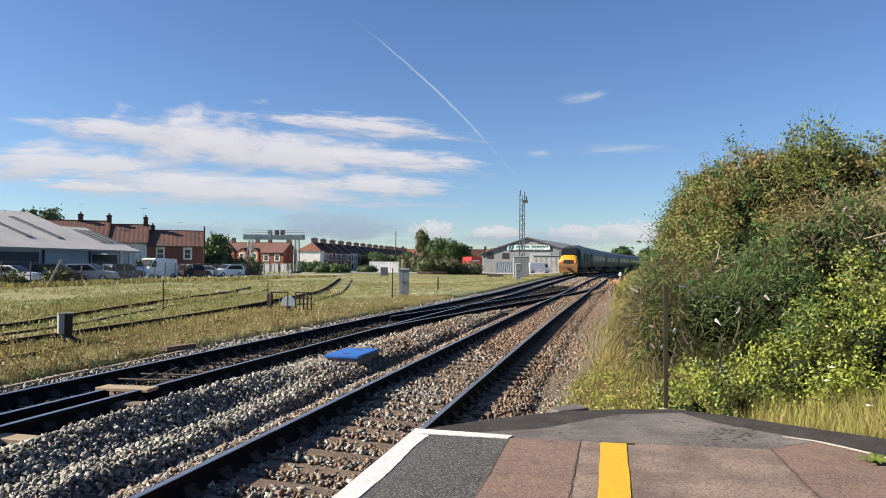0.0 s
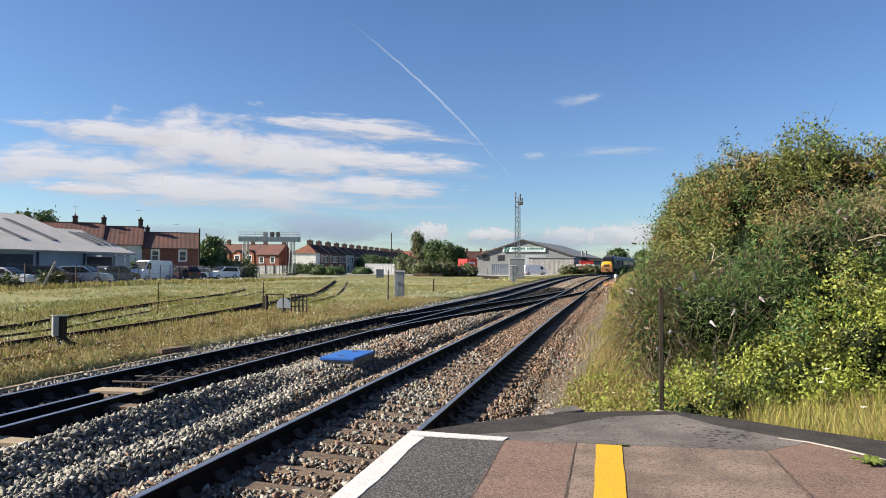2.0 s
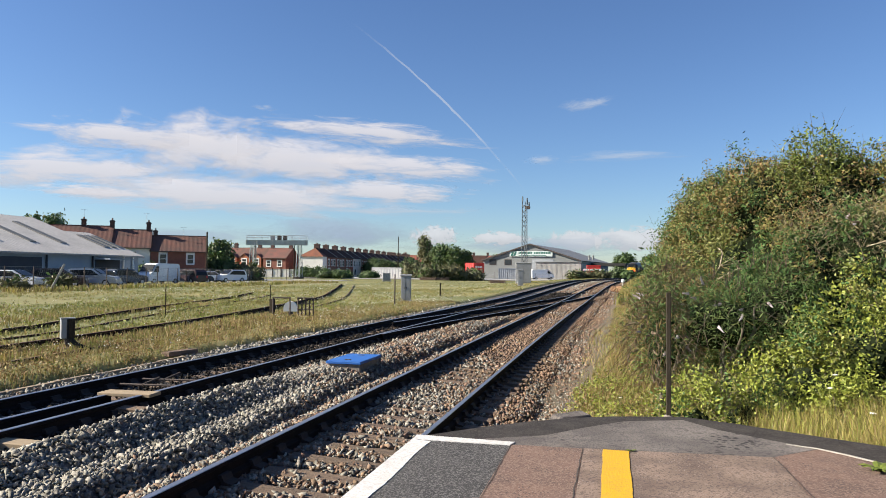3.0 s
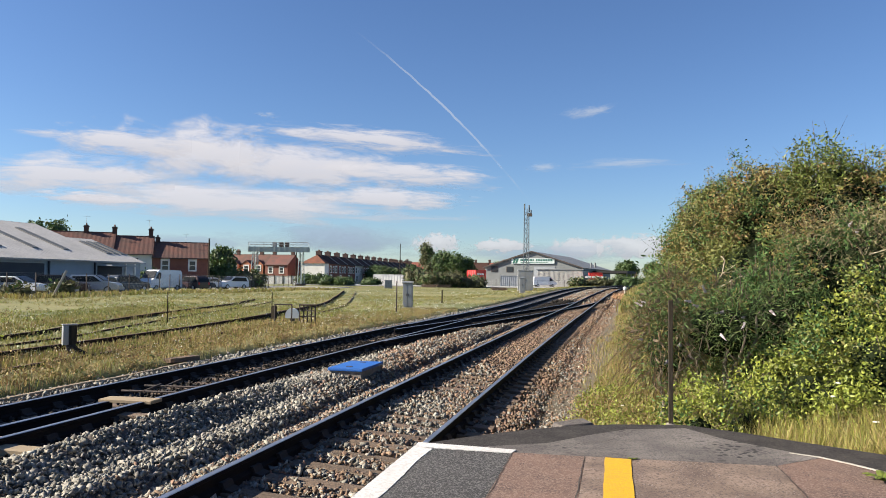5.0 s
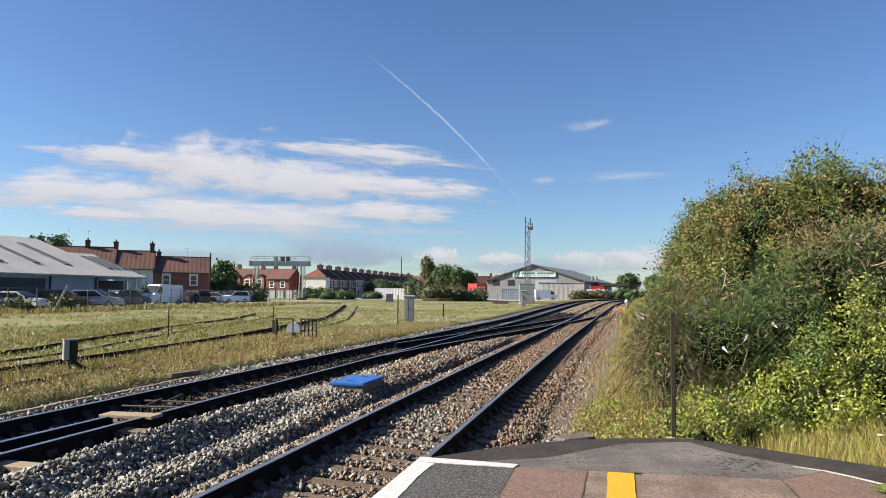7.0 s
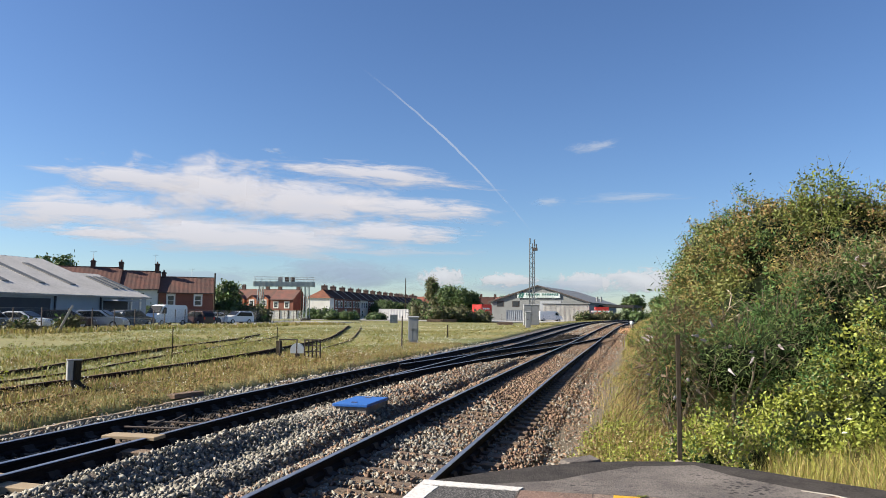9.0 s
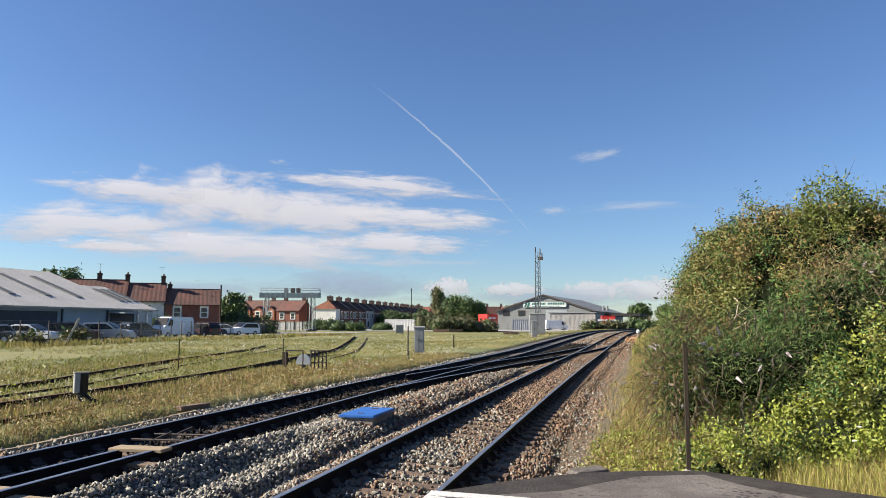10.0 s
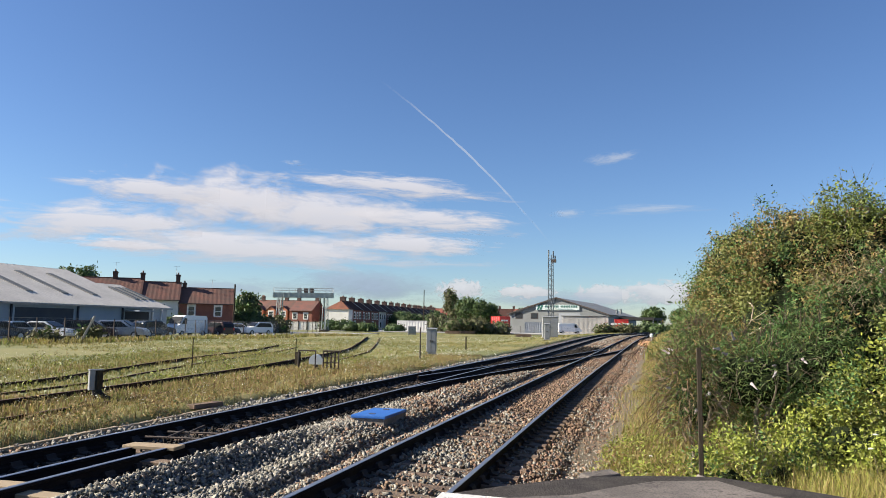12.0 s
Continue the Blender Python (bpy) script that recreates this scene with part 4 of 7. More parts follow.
# dark terrace that runs away from the railway, with a hipped white end
TD, TE, TR = 6.4, 5.3, 7.5
for i in range(15):
    h = house("terraced_house", "terraced house with dark tiled roof and brick chimney" if i else "white-rendered end terraced house with hipped red roof", pose(-73.5 - i * 0.42, 179.2 + i * 7.8, 0.4, 0, 0, 93.1), 7.75, TD, TE, TR, M_WHITEWALL if i % 5 == 3 else M_REDBRICK, M_SLATE,
              wins=((1.6, 2.9, 1.2, 1.6), (3.9, 2.9, 0.9, 1.5), (6.1, 2.9, 1.2, 1.6), (2.0, 0.4, 1.5, 1.7)), group="dark terrace", rib=0.6)
    chimney(h, 0.4 if i else 1.2, TD / 2, TR - 0.8, TR + 1.15, 0.8, 1.5, 3)
    bm = bmesh.new()
    prism(bm, [(-0.35, TE - 0.05), (TD / 2, TR + 0.18), (TD + 0.35, TE - 0.05), (TD + 0.35, TE - 0.25), (TD / 2, TR - 0.05), (-0.35, TE - 0.25)], 0, 7.5, 7.98)
    part("party_wall", bm, M_CONC, h)
    if i == 0:
        bm = bmesh.new()
        box(bm, -3.2, -0.01, 0, TD, -1.0, TE)
        part("end_wall", bm, M_WHITEWALL, h)
        # hip gets redder tile than the slopes: its sunlit side painted in
        bm = bmesh.new()
        a = [bm.verts.new(p) for p in ((-3.5, -0.3, TE - 0.1), (-3.5, TD + 0.3, TE - 0.1), (-0.15, TD + 0.3, TE - 0.1), (-0.15, -0.3, TE - 0.1), (-0.15, TD / 2, TR + 0.05))]
        for f in ((1, 0, 4), (0, 3, 4), (2, 1, 4), (0, 1, 2, 3)):
            bm.faces.new([a[k] for k in f])
        bmesh.ops.recalc_face_normals(bm, faces=bm.faces)
        part("hipped_roof", bm, M_TILE, h, "red hipped roof end with its sunlit side put into the colour")
for i in range(11):
    house("far_terraced_house", "distant red-roofed terraced house", pose(-104.0 + i * 6.6, 330.0 + i * 0.5, 0.4), 6.5, 9.0, 6.0, 9.3, M_REDBRICK, M_TILE if i % 3 else M_SLATE, wins=((2.0, 3.2, 1.1, 1.4), (4.6, 3.2, 1.1, 1.4)), chims=((0.4, 10.6),), group="far terrace", rib=0.6)


def garden_wall():
    w = empty("garden_wall", pose(-98.0, 172.5, 0.2, 0, 0, 6), "long white rendered garden wall below the houses", "wall")
    bm = bmesh.new()
    box(bm, 0, 19.0, 0, 0.25, -0.3, 2.0)
    part("panel", bm, M_WHITEWALL, w)
    for i in range(9):
        bm = bmesh.new()
        box(bm, i * 2.3 + 0.1, i * 2.3 + 0.35, -0.1, -0.002, -0.3, 2.3)
        part("pier", bm, M_POST, w)
    bm = bmesh.new()
    box(bm, -0.1, 19.1, -0.06, 0.31, 2.002, 2.1)
    part("coping", bm, M_CONC, w)


garden_wall()


def container_shed():
    """Portal-frame shed with a company board on its gable."""
    s = empty("container_shed", pose(-20.4, 185.0, 0.3, 0, 0, -8.0), "pale grey container depot shed with wide gable and signboard", "shed")
    w, e, r, d = 12.6, 4.85, 8.75, 48.0
    bm = bmesh.new()
    prism(bm, [(-w, -0.5), (w, -0.5), (w, e), (0, r), (-w, e)], 1, 0, d)
    part("wall", bm, M_CLAD, s, "pale grey profiled cladding")
    bm = bmesh.new()
    for sx in (-1, 1):
        up = Vector((-sx * (w + 0.5), 0, r - e + 0.3))
        ribbed(bm, Vector((sx * (w + 0.5), -0.5, e - 0.1)), Vector((0, 1, 0)), up.normalized(), 60, d + 1, up.length, 0.06 * (-sx))
    part("roof", bm, M_CLADROOF, s, "grey sheet roof")
    for sx in (-1, 1):
        bm = bmesh.new()
        a = [(sx * (w + 0.5), e - 0.35), (0, r + 0.0), (0, r + 0.3), (sx * (w + 0.5), e - 0.02)]
        prism(bm, a, 1, -0.62, -0.5)
        part("barge_board", bm, M_DARKMET, s, "dark barge board")
    for x in (-10.0, -5.9):
        bm = bmesh.new()
        box(bm, x - 0.95, x + 0.95, -0.06, 0.05, 3.5, 5.0)
        win = part("window", bm, M_DARKMET, s)
        bm = bmesh.new()
        box(bm, x - 0.8, x + 0.8, -0.09, -0.04, 3.6, 4.9)
        part("pane", bm, M_GLASS, win)
    bm = bmesh.new()
    box(bm, -7.6, -5.4, -0.08, 0.05, 0.2, 2.4)
    part("door", bm, M_SHEDDOOR, s)
    bm = bmesh.new()
    box(bm, 0.5, 6.0, -0.08, 0.05, 0.2, 5.0)
    part("roller_door", bm, M_GREYCONT, s, "grey roller shutter door")
    # signboard: plain shapes only
    bm = bmesh.new()
    box(bm, -5.4, 5.8, -0.34, -0.22, 5.75, 7.1)
    b = part("signboard", bm, M_SIGNPALE, s, "pale signboard with green lettering bars")
    bm = bmesh.new()
    prism(bm, [(-5.1, 5.85), (-4.6, 5.85), (-4.2, 7.0), (-4.7, 7.0)], 1, -0.38, -0.345)
    prism(bm, [(-4.4, 5.85), (-3.9, 5.85), (-3.5, 7.0), (-4.0, 7.0)], 1, -0.38, -0.345)
    part("emblem", bm, M_SIGNGREEN, b)
    for a, b2 in ((-3.0, 0.6), (1.05, 5.4)):
        k = round((b2 - a) / 0.42)
        for q in range(k):
            x = a + (b2 - a) * q / k
            bm = bmesh.new()
            box(bm, x, x + 0.27, -0.38, -0.345, 6.40, 6.92)
            part("lettering_bar", bm, M_SIGNGREEN, b)
    bm = bmesh.new()
    box(bm, -3.0, 4.2, -0.38, -0.345, 5.95, 6.08)
    part("lettering_bar", bm, M_SIGNGREEN, b)
    # annexe along the track side
    bm = bmesh.new()
    prism(bm, [(3.6, -0.5), (14.6, -0.5), (14.6, 3.9), (3.6, 4.1)], 1, -9.0, -0.7)
    for k in range(36):
        box(bm, 3.65 + k * 0.305, 3.80 + k * 0.305, -9.04, -8.98, -0.4, 3.88)
    part("annexe", bm, M_ANNEXE, s, "low pale annexe with flat roof")
    bm = bmesh.new()
    box(bm, 3.3, 14.9, -9.3, -0.65, 4.12, 4.3)
    part("annexe_roof", bm, M_CLADROOF, s)
    bm = bmesh.new()
    box(bm, 13.0, 22.0, 14.0, 34.0, 3.6, 4.3)
    part("canopy", bm, M_TRAINBLACK, s, "dark side canopy")
    for y in (14.5, 24, 33):
        bm = bmesh.new()
        box(bm, 21.6, 21.9, y, y + 0.3, -0.5, 3.6)
        part("canopy_post", bm, M_GALV, s)
    for x in (13.6, 14.6):
        bm = bmesh.new()
        cyl(bm, (x, 8, 5.0), (x, 8, 6.2), 0.28, 0.24, 10)
        part("roof_vent", bm, M_CLAD, s)


container_shed()


def shipping_container(name, m, mat, label, length=6.06, parts_label=""):
    c = empty(name, m, label, "container")
    bm = bmesh.new()
    n = 24
    for s in (-1, 1):
        cols = []
        for i in range(n + 1):
            x = -length / 2 + 0.1 + (length - 0.2) * i / n
            y = s * (1.2 - (0.05 if i % 2 else 0.0))
            cols.append((bm.verts.new((x, y, 0.15)), bm.verts.new((x, y, 2.45))))
        for a, b in zip(cols, cols[1:]):
            bm.faces.new((a[0], b[0], b[1], a[1]) if s < 0 else (b[0], a[0], a[1], b[1]))
    box(bm, -length / 2 + 0.05, length / 2 - 0.05, -1.12, 1.12, 0.12, 2.5)
    part("panel", bm, mat, c)
    bm = bmesh.new()
    for x in (-length / 2, length / 2 - 0.15):
        for y in (-1.22, 1.07):
            box(bm, x, x + 0.15, y, y + 0.15, 0, 2.59)
    for y in (-1.22, 1.10):
        for z in (0.0, 2.45):
            box(bm, -length / 2 + 0.15, length / 2 - 0.15, y, y + 0.12, z, z + 0.14)
    part("frame", bm, mat, c)
    bm = bmesh.new()
    for i in range(4):
        box(bm, -length / 2 - 0.03, -length / 2 + 0.02, -0.9 + i * 0.55, -0.86 + i * 0.55, 0.2, 2.4)
    part("lock_bar", bm, M_GALV, c)
    if mat == M_REDPAINT:
        # pale lettering bars along the sides and on the end
        for s in (-1, 1):
            for x, l in ((-2.2, 1.1), (-0.9, 0.8), (0.2, 1.5)):
                bm = bmesh.new()
                box(bm, x, x + l, min(s * 1.205, s * 1.225), max(s * 1.205, s * 1.225), 1.35, 1.75)
                part("lettering_bar", bm, M_SIGNWHITE, c, "white lettering bar")
    return c


shipping_container("shipping_container", pose(-33.6, 178.5, 1.66, 0, 0, 75), M_REDPAINT, "red shipping container on a flat trailer", 6.06)


def flat_trailer(m):
    t = empty("flat_trailer", m, "dark steel flat trailer under the red container", "trailer")
    bm = bmesh.new()
    box(bm, -3.3, 3.3, -1.2, 1.2, 1.15, 1.32)
    for y in (-0.5, 0.5):
        box(bm, -3.2, 3.2, y - 0.1, y + 0.1, 0.85, 1.148)
    part("chassis", bm, M_DARKMET, t)
    for x in (-2.2, -1.1, 2.4):
        for y in (-1.05, 1.05):
            bm = bmesh.new()
            cyl(bm, (x, y - 0.15, 0.5), (x, y + 0.15, 0.5), 0.5, seg=14)
            part("wheel", bm, M_TYRE, t)


flat_trailer(pose(-33.6, 178.5, 0.34, 0, 0, 75))
shipping_container("shipping_container", pose(-23.5, 172.0, 0.3, 0, 0, 8), M_GREYCONT, "grey shipping container beside the depot fence", 6.06)
shipping_container("shipping_container", pose(-4.3, 172.0, 1.15, 0, 0, 8), M_REDPAINT, "red shipping container beside the depot canopy", 3.0)
shipping_container("shipping_container", pose(-47.5, 172.0, 0.3, 0, 0, 10), M_GREYBOX, "pale grey cabin beyond the meadow", 6.06)
shipping_container("shipping_container", pose(-55.0, 176.0, 0.3, 0, 0, 6), M_WHITEWALL, "white site cabin beyond the meadow", 9.0)

# yard surface round the vehicles and the depot
bm = bmesh.new()
prism(bm, [(-53.8, 20.0), (-53.8, 92.0), (-64.0, 92.5), (-64.0, 125.0), (-46.0, 125.0), (-46.6, 20.0)], 2, 0.0, 0.24)
tagged(link_mesh("yard", bm, M_YARD), "pale concrete parking yard behind the fence", "yard", kind="structure")
bm = bmesh.new()
prism(bm, [(-70, 150.0), (-8.0, 150.0), (-4.0, 187.0), (-70, 187.0)], 2, 0.2, 0.34)
tagged(link_mesh("depot_yard", bm, M_YARD), "pale concrete depot yard", "yard", kind="structure")


def gantry_crane():
    c = empty("gantry_crane", pose(-63.3, 129.0, 0.45, 0, 0, 13.0), "grey steel goods yard gantry crane with railed beam", "crane")
    bm = bmesh.new()
    box(bm, -5.9, 5.9, -0.5, 0.5, 6.35, 7.3)
    for i in range(12):
        box(bm, -5.7 + i, -5.6 + i, -0.55, 0.55, 6.3, 7.35)
    part("beam", bm, M_STEELBLUE, c)
    bm = bmesh.new()
    for y in (-0.5, 0.5):
        for z in (7.75, 8.2):
            cyl(bm, (-5.8, y, z), (5.8, y, z), 0.025, seg=5)
        for i in range(9):
            cyl(bm, (-5.8 + i * 1.45, y, 7.3), (-5.8 + i * 1.45, y, 8.2), 0.025, seg=5)
    part("handrail", bm, M_GALV, c)
    for x in (-0.8, 0.5, 1.6):
        bm = bmesh.new()
        box(bm, x - 0.35, x + 0.35, -0.35, 0.35, 7.3, 8.15)
        part("hoist", bm, M_GREYBOX if x < 0 else M_DARKMET, c)
    for x in (-4.6, 4.4):
        for y in (-1, 1):
            bm = bmesh.new()
            cyl(bm, (x - 0.35, y * 0.5, 6.35), (x - 0.35, y * 1.5, 0), 0.09, seg=6)
            cyl(bm, (x + 0.35, y * 0.5, 6.35), (x + 0.35, y * 1.5, 0), 0.09, seg=6)
            for i in range(6):
                a, b = i / 6, (i + 1) / 6
                cyl(bm, (x - 0.35, y * (1.5 - a), 6.35 * a), (x + 0.35, y * (1.5 - b), 6.35 * b), 0.05, seg=5)
            part("leg", bm, M_STEELBLUE, c)
        bm = bmesh.new()
        box(bm, x - 0.6, x + 0.6, -1.8, 1.8, -0.15, 0.25)
        part("bogie", bm, M_DARKMET, c)
    bm = bmesh.new()
    for i in range(16):
        cyl(bm, (-4.1, -0.9, 0.3 + i * 0.38), (-3.7, -0.9, 0.3 + i * 0.38), 0.02, seg=4)
    for x in (-4.1, -3.7):
        cyl(bm, (x, -0.9, 0), (x, -0.9, 7.0), 0.03, seg=5)
    part("ladder", bm, M_GALV, c)


gantry_crane()


def lattice_mast():
    z0 = gz(-11.3, 95.6)
    m = empty("lattice_mast", pose(-11.3, 95.6, z0), "slim grey lattice radio mast with antennas", "mast")
    for sx, sy in ((-1, -1), (1, -1), (0, 1)):
        bm = bmesh.new()
        cyl(bm, (sx * 0.36, sy * 0.3, 0), (sx * 0.30, sy * 0.25, 10.8), 0.06, seg=6)
        part("leg", bm, M_MAST, m)
    bm = bmesh.new()
    pts = ((-1, -1), (1, -1), (0, 1))
    for i in range(16):
        za, zb = i * 0.65, i * 0.65 + 0.65
        for j in range(3):
            p, q = pts[j], pts[(j + 1) % 3]
            if i % 2:
                p, q = q, p
            cyl(bm, (p[0] * 0.33, p[1] * 0.28, za), (q[0] * 0.33, q[1] * 0.28, zb), 0.032, seg=4)
    part("bracing", bm, M_MAST, m)
    for x, z, h in ((-0.3, 10.65, 0.8), (0.3, 10.35, 0.9), (0.55, 10.15, 0.5)):
        bm = bmesh.new()
        cyl(bm, (x, 0, z), (x, 0, z + h), 0.09, seg=8)
        part("antenna", bm, M_MAST, m)
    bm = bmesh.new()
    box(bm, 0.1, 0.7, -0.3, 0.1, 9.75, 10.15)
    part("bracket", bm, M_DARKMET, m)


lattice_mast()


def pole(name, label, x, y, h, r=0.12, mat=M_POST, z=None):
    bm = bmesh.new()
    z = gz(x, y) if z is None else z
    cyl(bm, (x, y, z - 0.2), (x, y, z + h), r, r * 0.75, 8)
    return tagged(link_mesh(name, bm, mat, smooth=False), label, "pole")


pole("telegraph_pole", "dark wooden telegraph pole beside the house", -54.6, 89.9, 7.0, 0.14, M_POST)
pole("telegraph_pole", "distant dark wooden telegraph pole", -61.6, 205.0, 12.0, 0.16, M_POST)
pole("telegraph_pole", "dark wooden pole beside the crane", -61.0, 132.0, 7.6, 0.12, M_POST)

# ---------------------------------------------------------------- vehicles


def car(name, m, paint, label, kind="hatch"):
    """A parked road vehicle, nose towards +x."""
    c = empty(name, m, label, "van" if kind == "van" else "car")
    if kind == "van":
        L, W, prof = 5.4, 0.98, [(-2.7, 0.35), (-2.7, 2.05), (-2.55, 2.3), (0.9, 2.35), (1.35, 2.2), (1.95, 1.35), (2.55, 1.1), (2.7, 0.8), (2.7, 0.35)]
        glass = [(1.0, 1.35), (1.0, 2.0), (1.3, 2.05), (1.8, 1.35)]
        wx = (-1.75, 1.75)
    elif kind == "estate":
        L, W, prof = 4.6, 0.86, [(-2.3, 0.3), (-2.3, 0.95), (-2.15, 1.4), (-1.9, 1.66), (0.2, 1.68), (1.0, 1.08), (2.1, 0.92), (2.3, 0.7), (2.3, 0.3)]
        glass = [(-2.0, 1.02), (-1.75, 1.55), (0.1, 1.57), (0.8, 1.06)]
        wx = (-1.4, 1.4)
    else:
        L, W, prof = 4.1, 0.84, [(-2.05, 0.3), (-2.05, 0.9), (-1.75, 1.3), (-1.2, 1.5), (0.1, 1.5), (0.95, 0.98), (1.85, 0.85), (2.05, 0.6), (2.05, 0.3)]
        glass = [(-1.7, 0.98), (-1.25, 1.4), (0.05, 1.4), (0.75, 0.97)]
        wx = (-1.25, 1.25)
    bm = bmesh.new()
    prism(bm, prof, 1, -W, W)
    for v in bm.verts:
        if v.co.z > 1.0:
            v.co.y *= 1 - 0.12 * min(1, (v.co.z - 1.0) / 0.7)
    bmesh.ops.bevel(bm, geom=bm.edges[:], offset=0.05, segments=2, affect="EDGES")
    part("body", bm, paint, c, smooth=False)
    for s in (-1, 1):
        bm = bmesh.new()
        prism(bm, glass, 1, s * (W * 0.93), s * (W + 0.015) * 0.985)
        part("side_window", bm, M_TRAINGLASS, c)
    bm = bmesh.new()
    (xa, za), (xb, zb) = (prof[-5], prof[-4]) if kind != "van" else (prof[4], prof[5])
    vs = [bm.verts.new(p) for p in ((xa + 0.06, -W * 0.78, za - 0.06), (xb - 0.0, -W * 0.85, zb + 0.06), (xb - 0.0, W * 0.85, zb + 0.06), (xa + 0.06, W * 0.78, za - 0.06))]
    vs2 = [bm.verts.new(v.co + Vector((0.05, 0, 0.05))) for v in vs]
    bm.faces.new(vs2)
    for j in range(4):
        bm.faces.new((vs[j], vs[(j + 1) % 4], vs2[(j + 1) % 4], vs2[j]))
    bmesh.ops.recalc_face_normals(bm, faces=bm.faces)
    part("windscreen", bm, M_TRAINGLASS, c)
    if kind != "van":
        (xa, za), (xb, zb) = prof[1], prof[2]
        bm = bmesh.new()
        vs = [bm.verts.new(p) for p in ((xa - 0.02, -W * 0.8, za + 0.08), (xb - 0.02, -W * 0.75, zb), (xb - 0.02, W * 0.75, zb), (xa - 0.02, W * 0.8, za + 0.08))]
        vs2 = [bm.verts.new(v.co + Vector((-0.03, 0, 0.02))) for v in vs]
        bm.faces.new(vs2)
        for j in range(4):
            bm.faces.new((vs[j], vs[(j + 1) % 4], vs2[(j + 1) % 4], vs2[j]))
        bmesh.ops.recalc_face_normals(bm, faces=bm.faces)
        part("rear_window", bm, M_TRAINGLASS, c)
    for x in wx:
        for s in (-1, 1):
            bm = bmesh.new()
            cyl(bm, (x, s * (W - 0.2), 0.32), (x, s * (W + 0.02), 0.32), 0.32, seg=14)
            wh = part("wheel", bm, M_TYRE, c)
            bm = bmesh.new()
            cyl(bm, (x, s * (W - 0.1), 0.32), (x, s * (W + 0.03), 0.32), 0.2, seg=10)
            part("rim", bm, M_CARSILVER, wh)
    for s in (-1, 1):
        bm = bmesh.new()
        box(bm, L / 2 - 0.06, L / 2 + 0.02, s * W * 0.72 - 0.14, s * W * 0.72 + 0.14, 0.62, 0.76)
        part("headlight", bm, M_SIGNWHITE, c)
        bm = bmesh.new()
        box(bm, -L / 2 - 0.02, -L / 2 + 0.05, s * W * 0.8 - 0.1, s * W * 0.8 + 0.1, 0.7, 0.95)
        part("tail_light", bm, M_REDPAINT, c)
    return c


for x, y, rz, paint, label, kind in (
        (-49.6, 47.0, 70, M_CARDARK, "dark blue parked car", "hatch"), (-49.0, 51.4, 10, M_CARWHITE, "white parked car with raised tailgate", "hatch"), (-50.6, 49.5, 95, M_CARSILVER, "silver parked car beside the fence", "hatch"),
        (-48.8, 56.0, 30, M_CARRED, "dark red parked estate car", "estate"), (-50.8, 57.2, -160, M_CARWHITE, "white parked hatchback beside the fence", "hatch"), (-48.2, 59.6, 20, M_CARSILVER, "silver parked estate car with roof rails", "estate"),
        (-49.5, 62.8, 100, M_CARDARK, "dark parked saloon car", "hatch"), (-49.6, 66.2, 80, M_CARDARK, "dark blue parked estate car", "estate"), (-50.2, 72.6, -95, M_CARWHITE, "large white panel van beside the shed", "van"),
        (-49.0, 77.0, 160, M_CARRED, "dark maroon parked estate car", "estate"), (-50.2, 80.5, 30, M_CARDARK, "dark blue parked hatchback car", "hatch"), (-51.8, 86.3, 70, M_CARWHITE, "white parked small van", "hatch"), (-50.3, 88.6, 250, M_CARWHITE, "white parked people carrier", "estate"),
        (-16.0, 171.0, 20, M_CARWHITE, "white van beside the depot wall", "van")):
    car("parked_van" if kind == "van" else "parked_car", pose(x, y, 0.24 if x < -40 else 0.34, 0, 0, rz), paint, label, kind)


def wire_fence(name, label, pts, h=1.9, step=2.6):
    f = empty(name, label=label, category="fence")
    posts = []
    for (xa, ya), (xb, yb) in zip(pts, pts[1:]):
        n = max(1, int(math.hypot(xb - xa, yb - ya) / step))
        posts += [(xa + (xb - xa) * i / n, ya + (yb - ya) * i / n) for i in range(n)]
    posts.append(pts[-1])
    bm = bmesh.new()
    box(bm, -0.035, 0.035, -0.035, 0.035, -0.2, h)
    first = None
    for x, y in posts:
        if first is None:
            first = part("post", bm, M_DARKMET, f)
            first.matrix_basis = pose(x, y, gz(x, y))
        else:
            shared("post", first.data, f, pose(x, y, gz(x, y)))
    bm = bmesh.new()
    for (xa, ya), (xb, yb) in zip(posts, posts[1:]):
        za, zb = gz(xa, ya), gz(xb, yb)
        for k in range(3):
            z = 0.1 + (h - 0.15) * k / 2
            cyl(bm, (xa, ya, za + z), (xb, yb, zb + z), 0.012, seg=3, caps=False)
        n = 14
        for k in range(n):
            for q in (3, -3):
                a, b = k / n, (k + q) / n
                if 0 <= b <= 1:
                    cyl(bm, (xa + (xb - xa) * a, ya + (yb - ya) * a, za + 0.1), (xa + (xb - xa) * b, ya + (yb - ya) * b, zb + h - 0.1), 0.0035, seg=3, caps=False)
    part("wire_mesh", bm, M_GALV, f, "grey chain-link wire")
    return f


wire_fence("chain_link_fence", "grey chain-link fence on dark posts beside the meadow", [(-45.6, 26.0), (-46.0, 47.0), (-45.6, 64.0), (-49.0, 80.0), (-54.0, 101.0), (-58.0, 126.0)])
wire_fence("chain_link_fence", "distant grey fence in front of the depot yard", [(-38.0, 160.0), (-20.0, 163.0), (-8.0, 168.0)], 1.8, 3.0)

# ---------------------------------------------------------------- clouds, far beyond everything


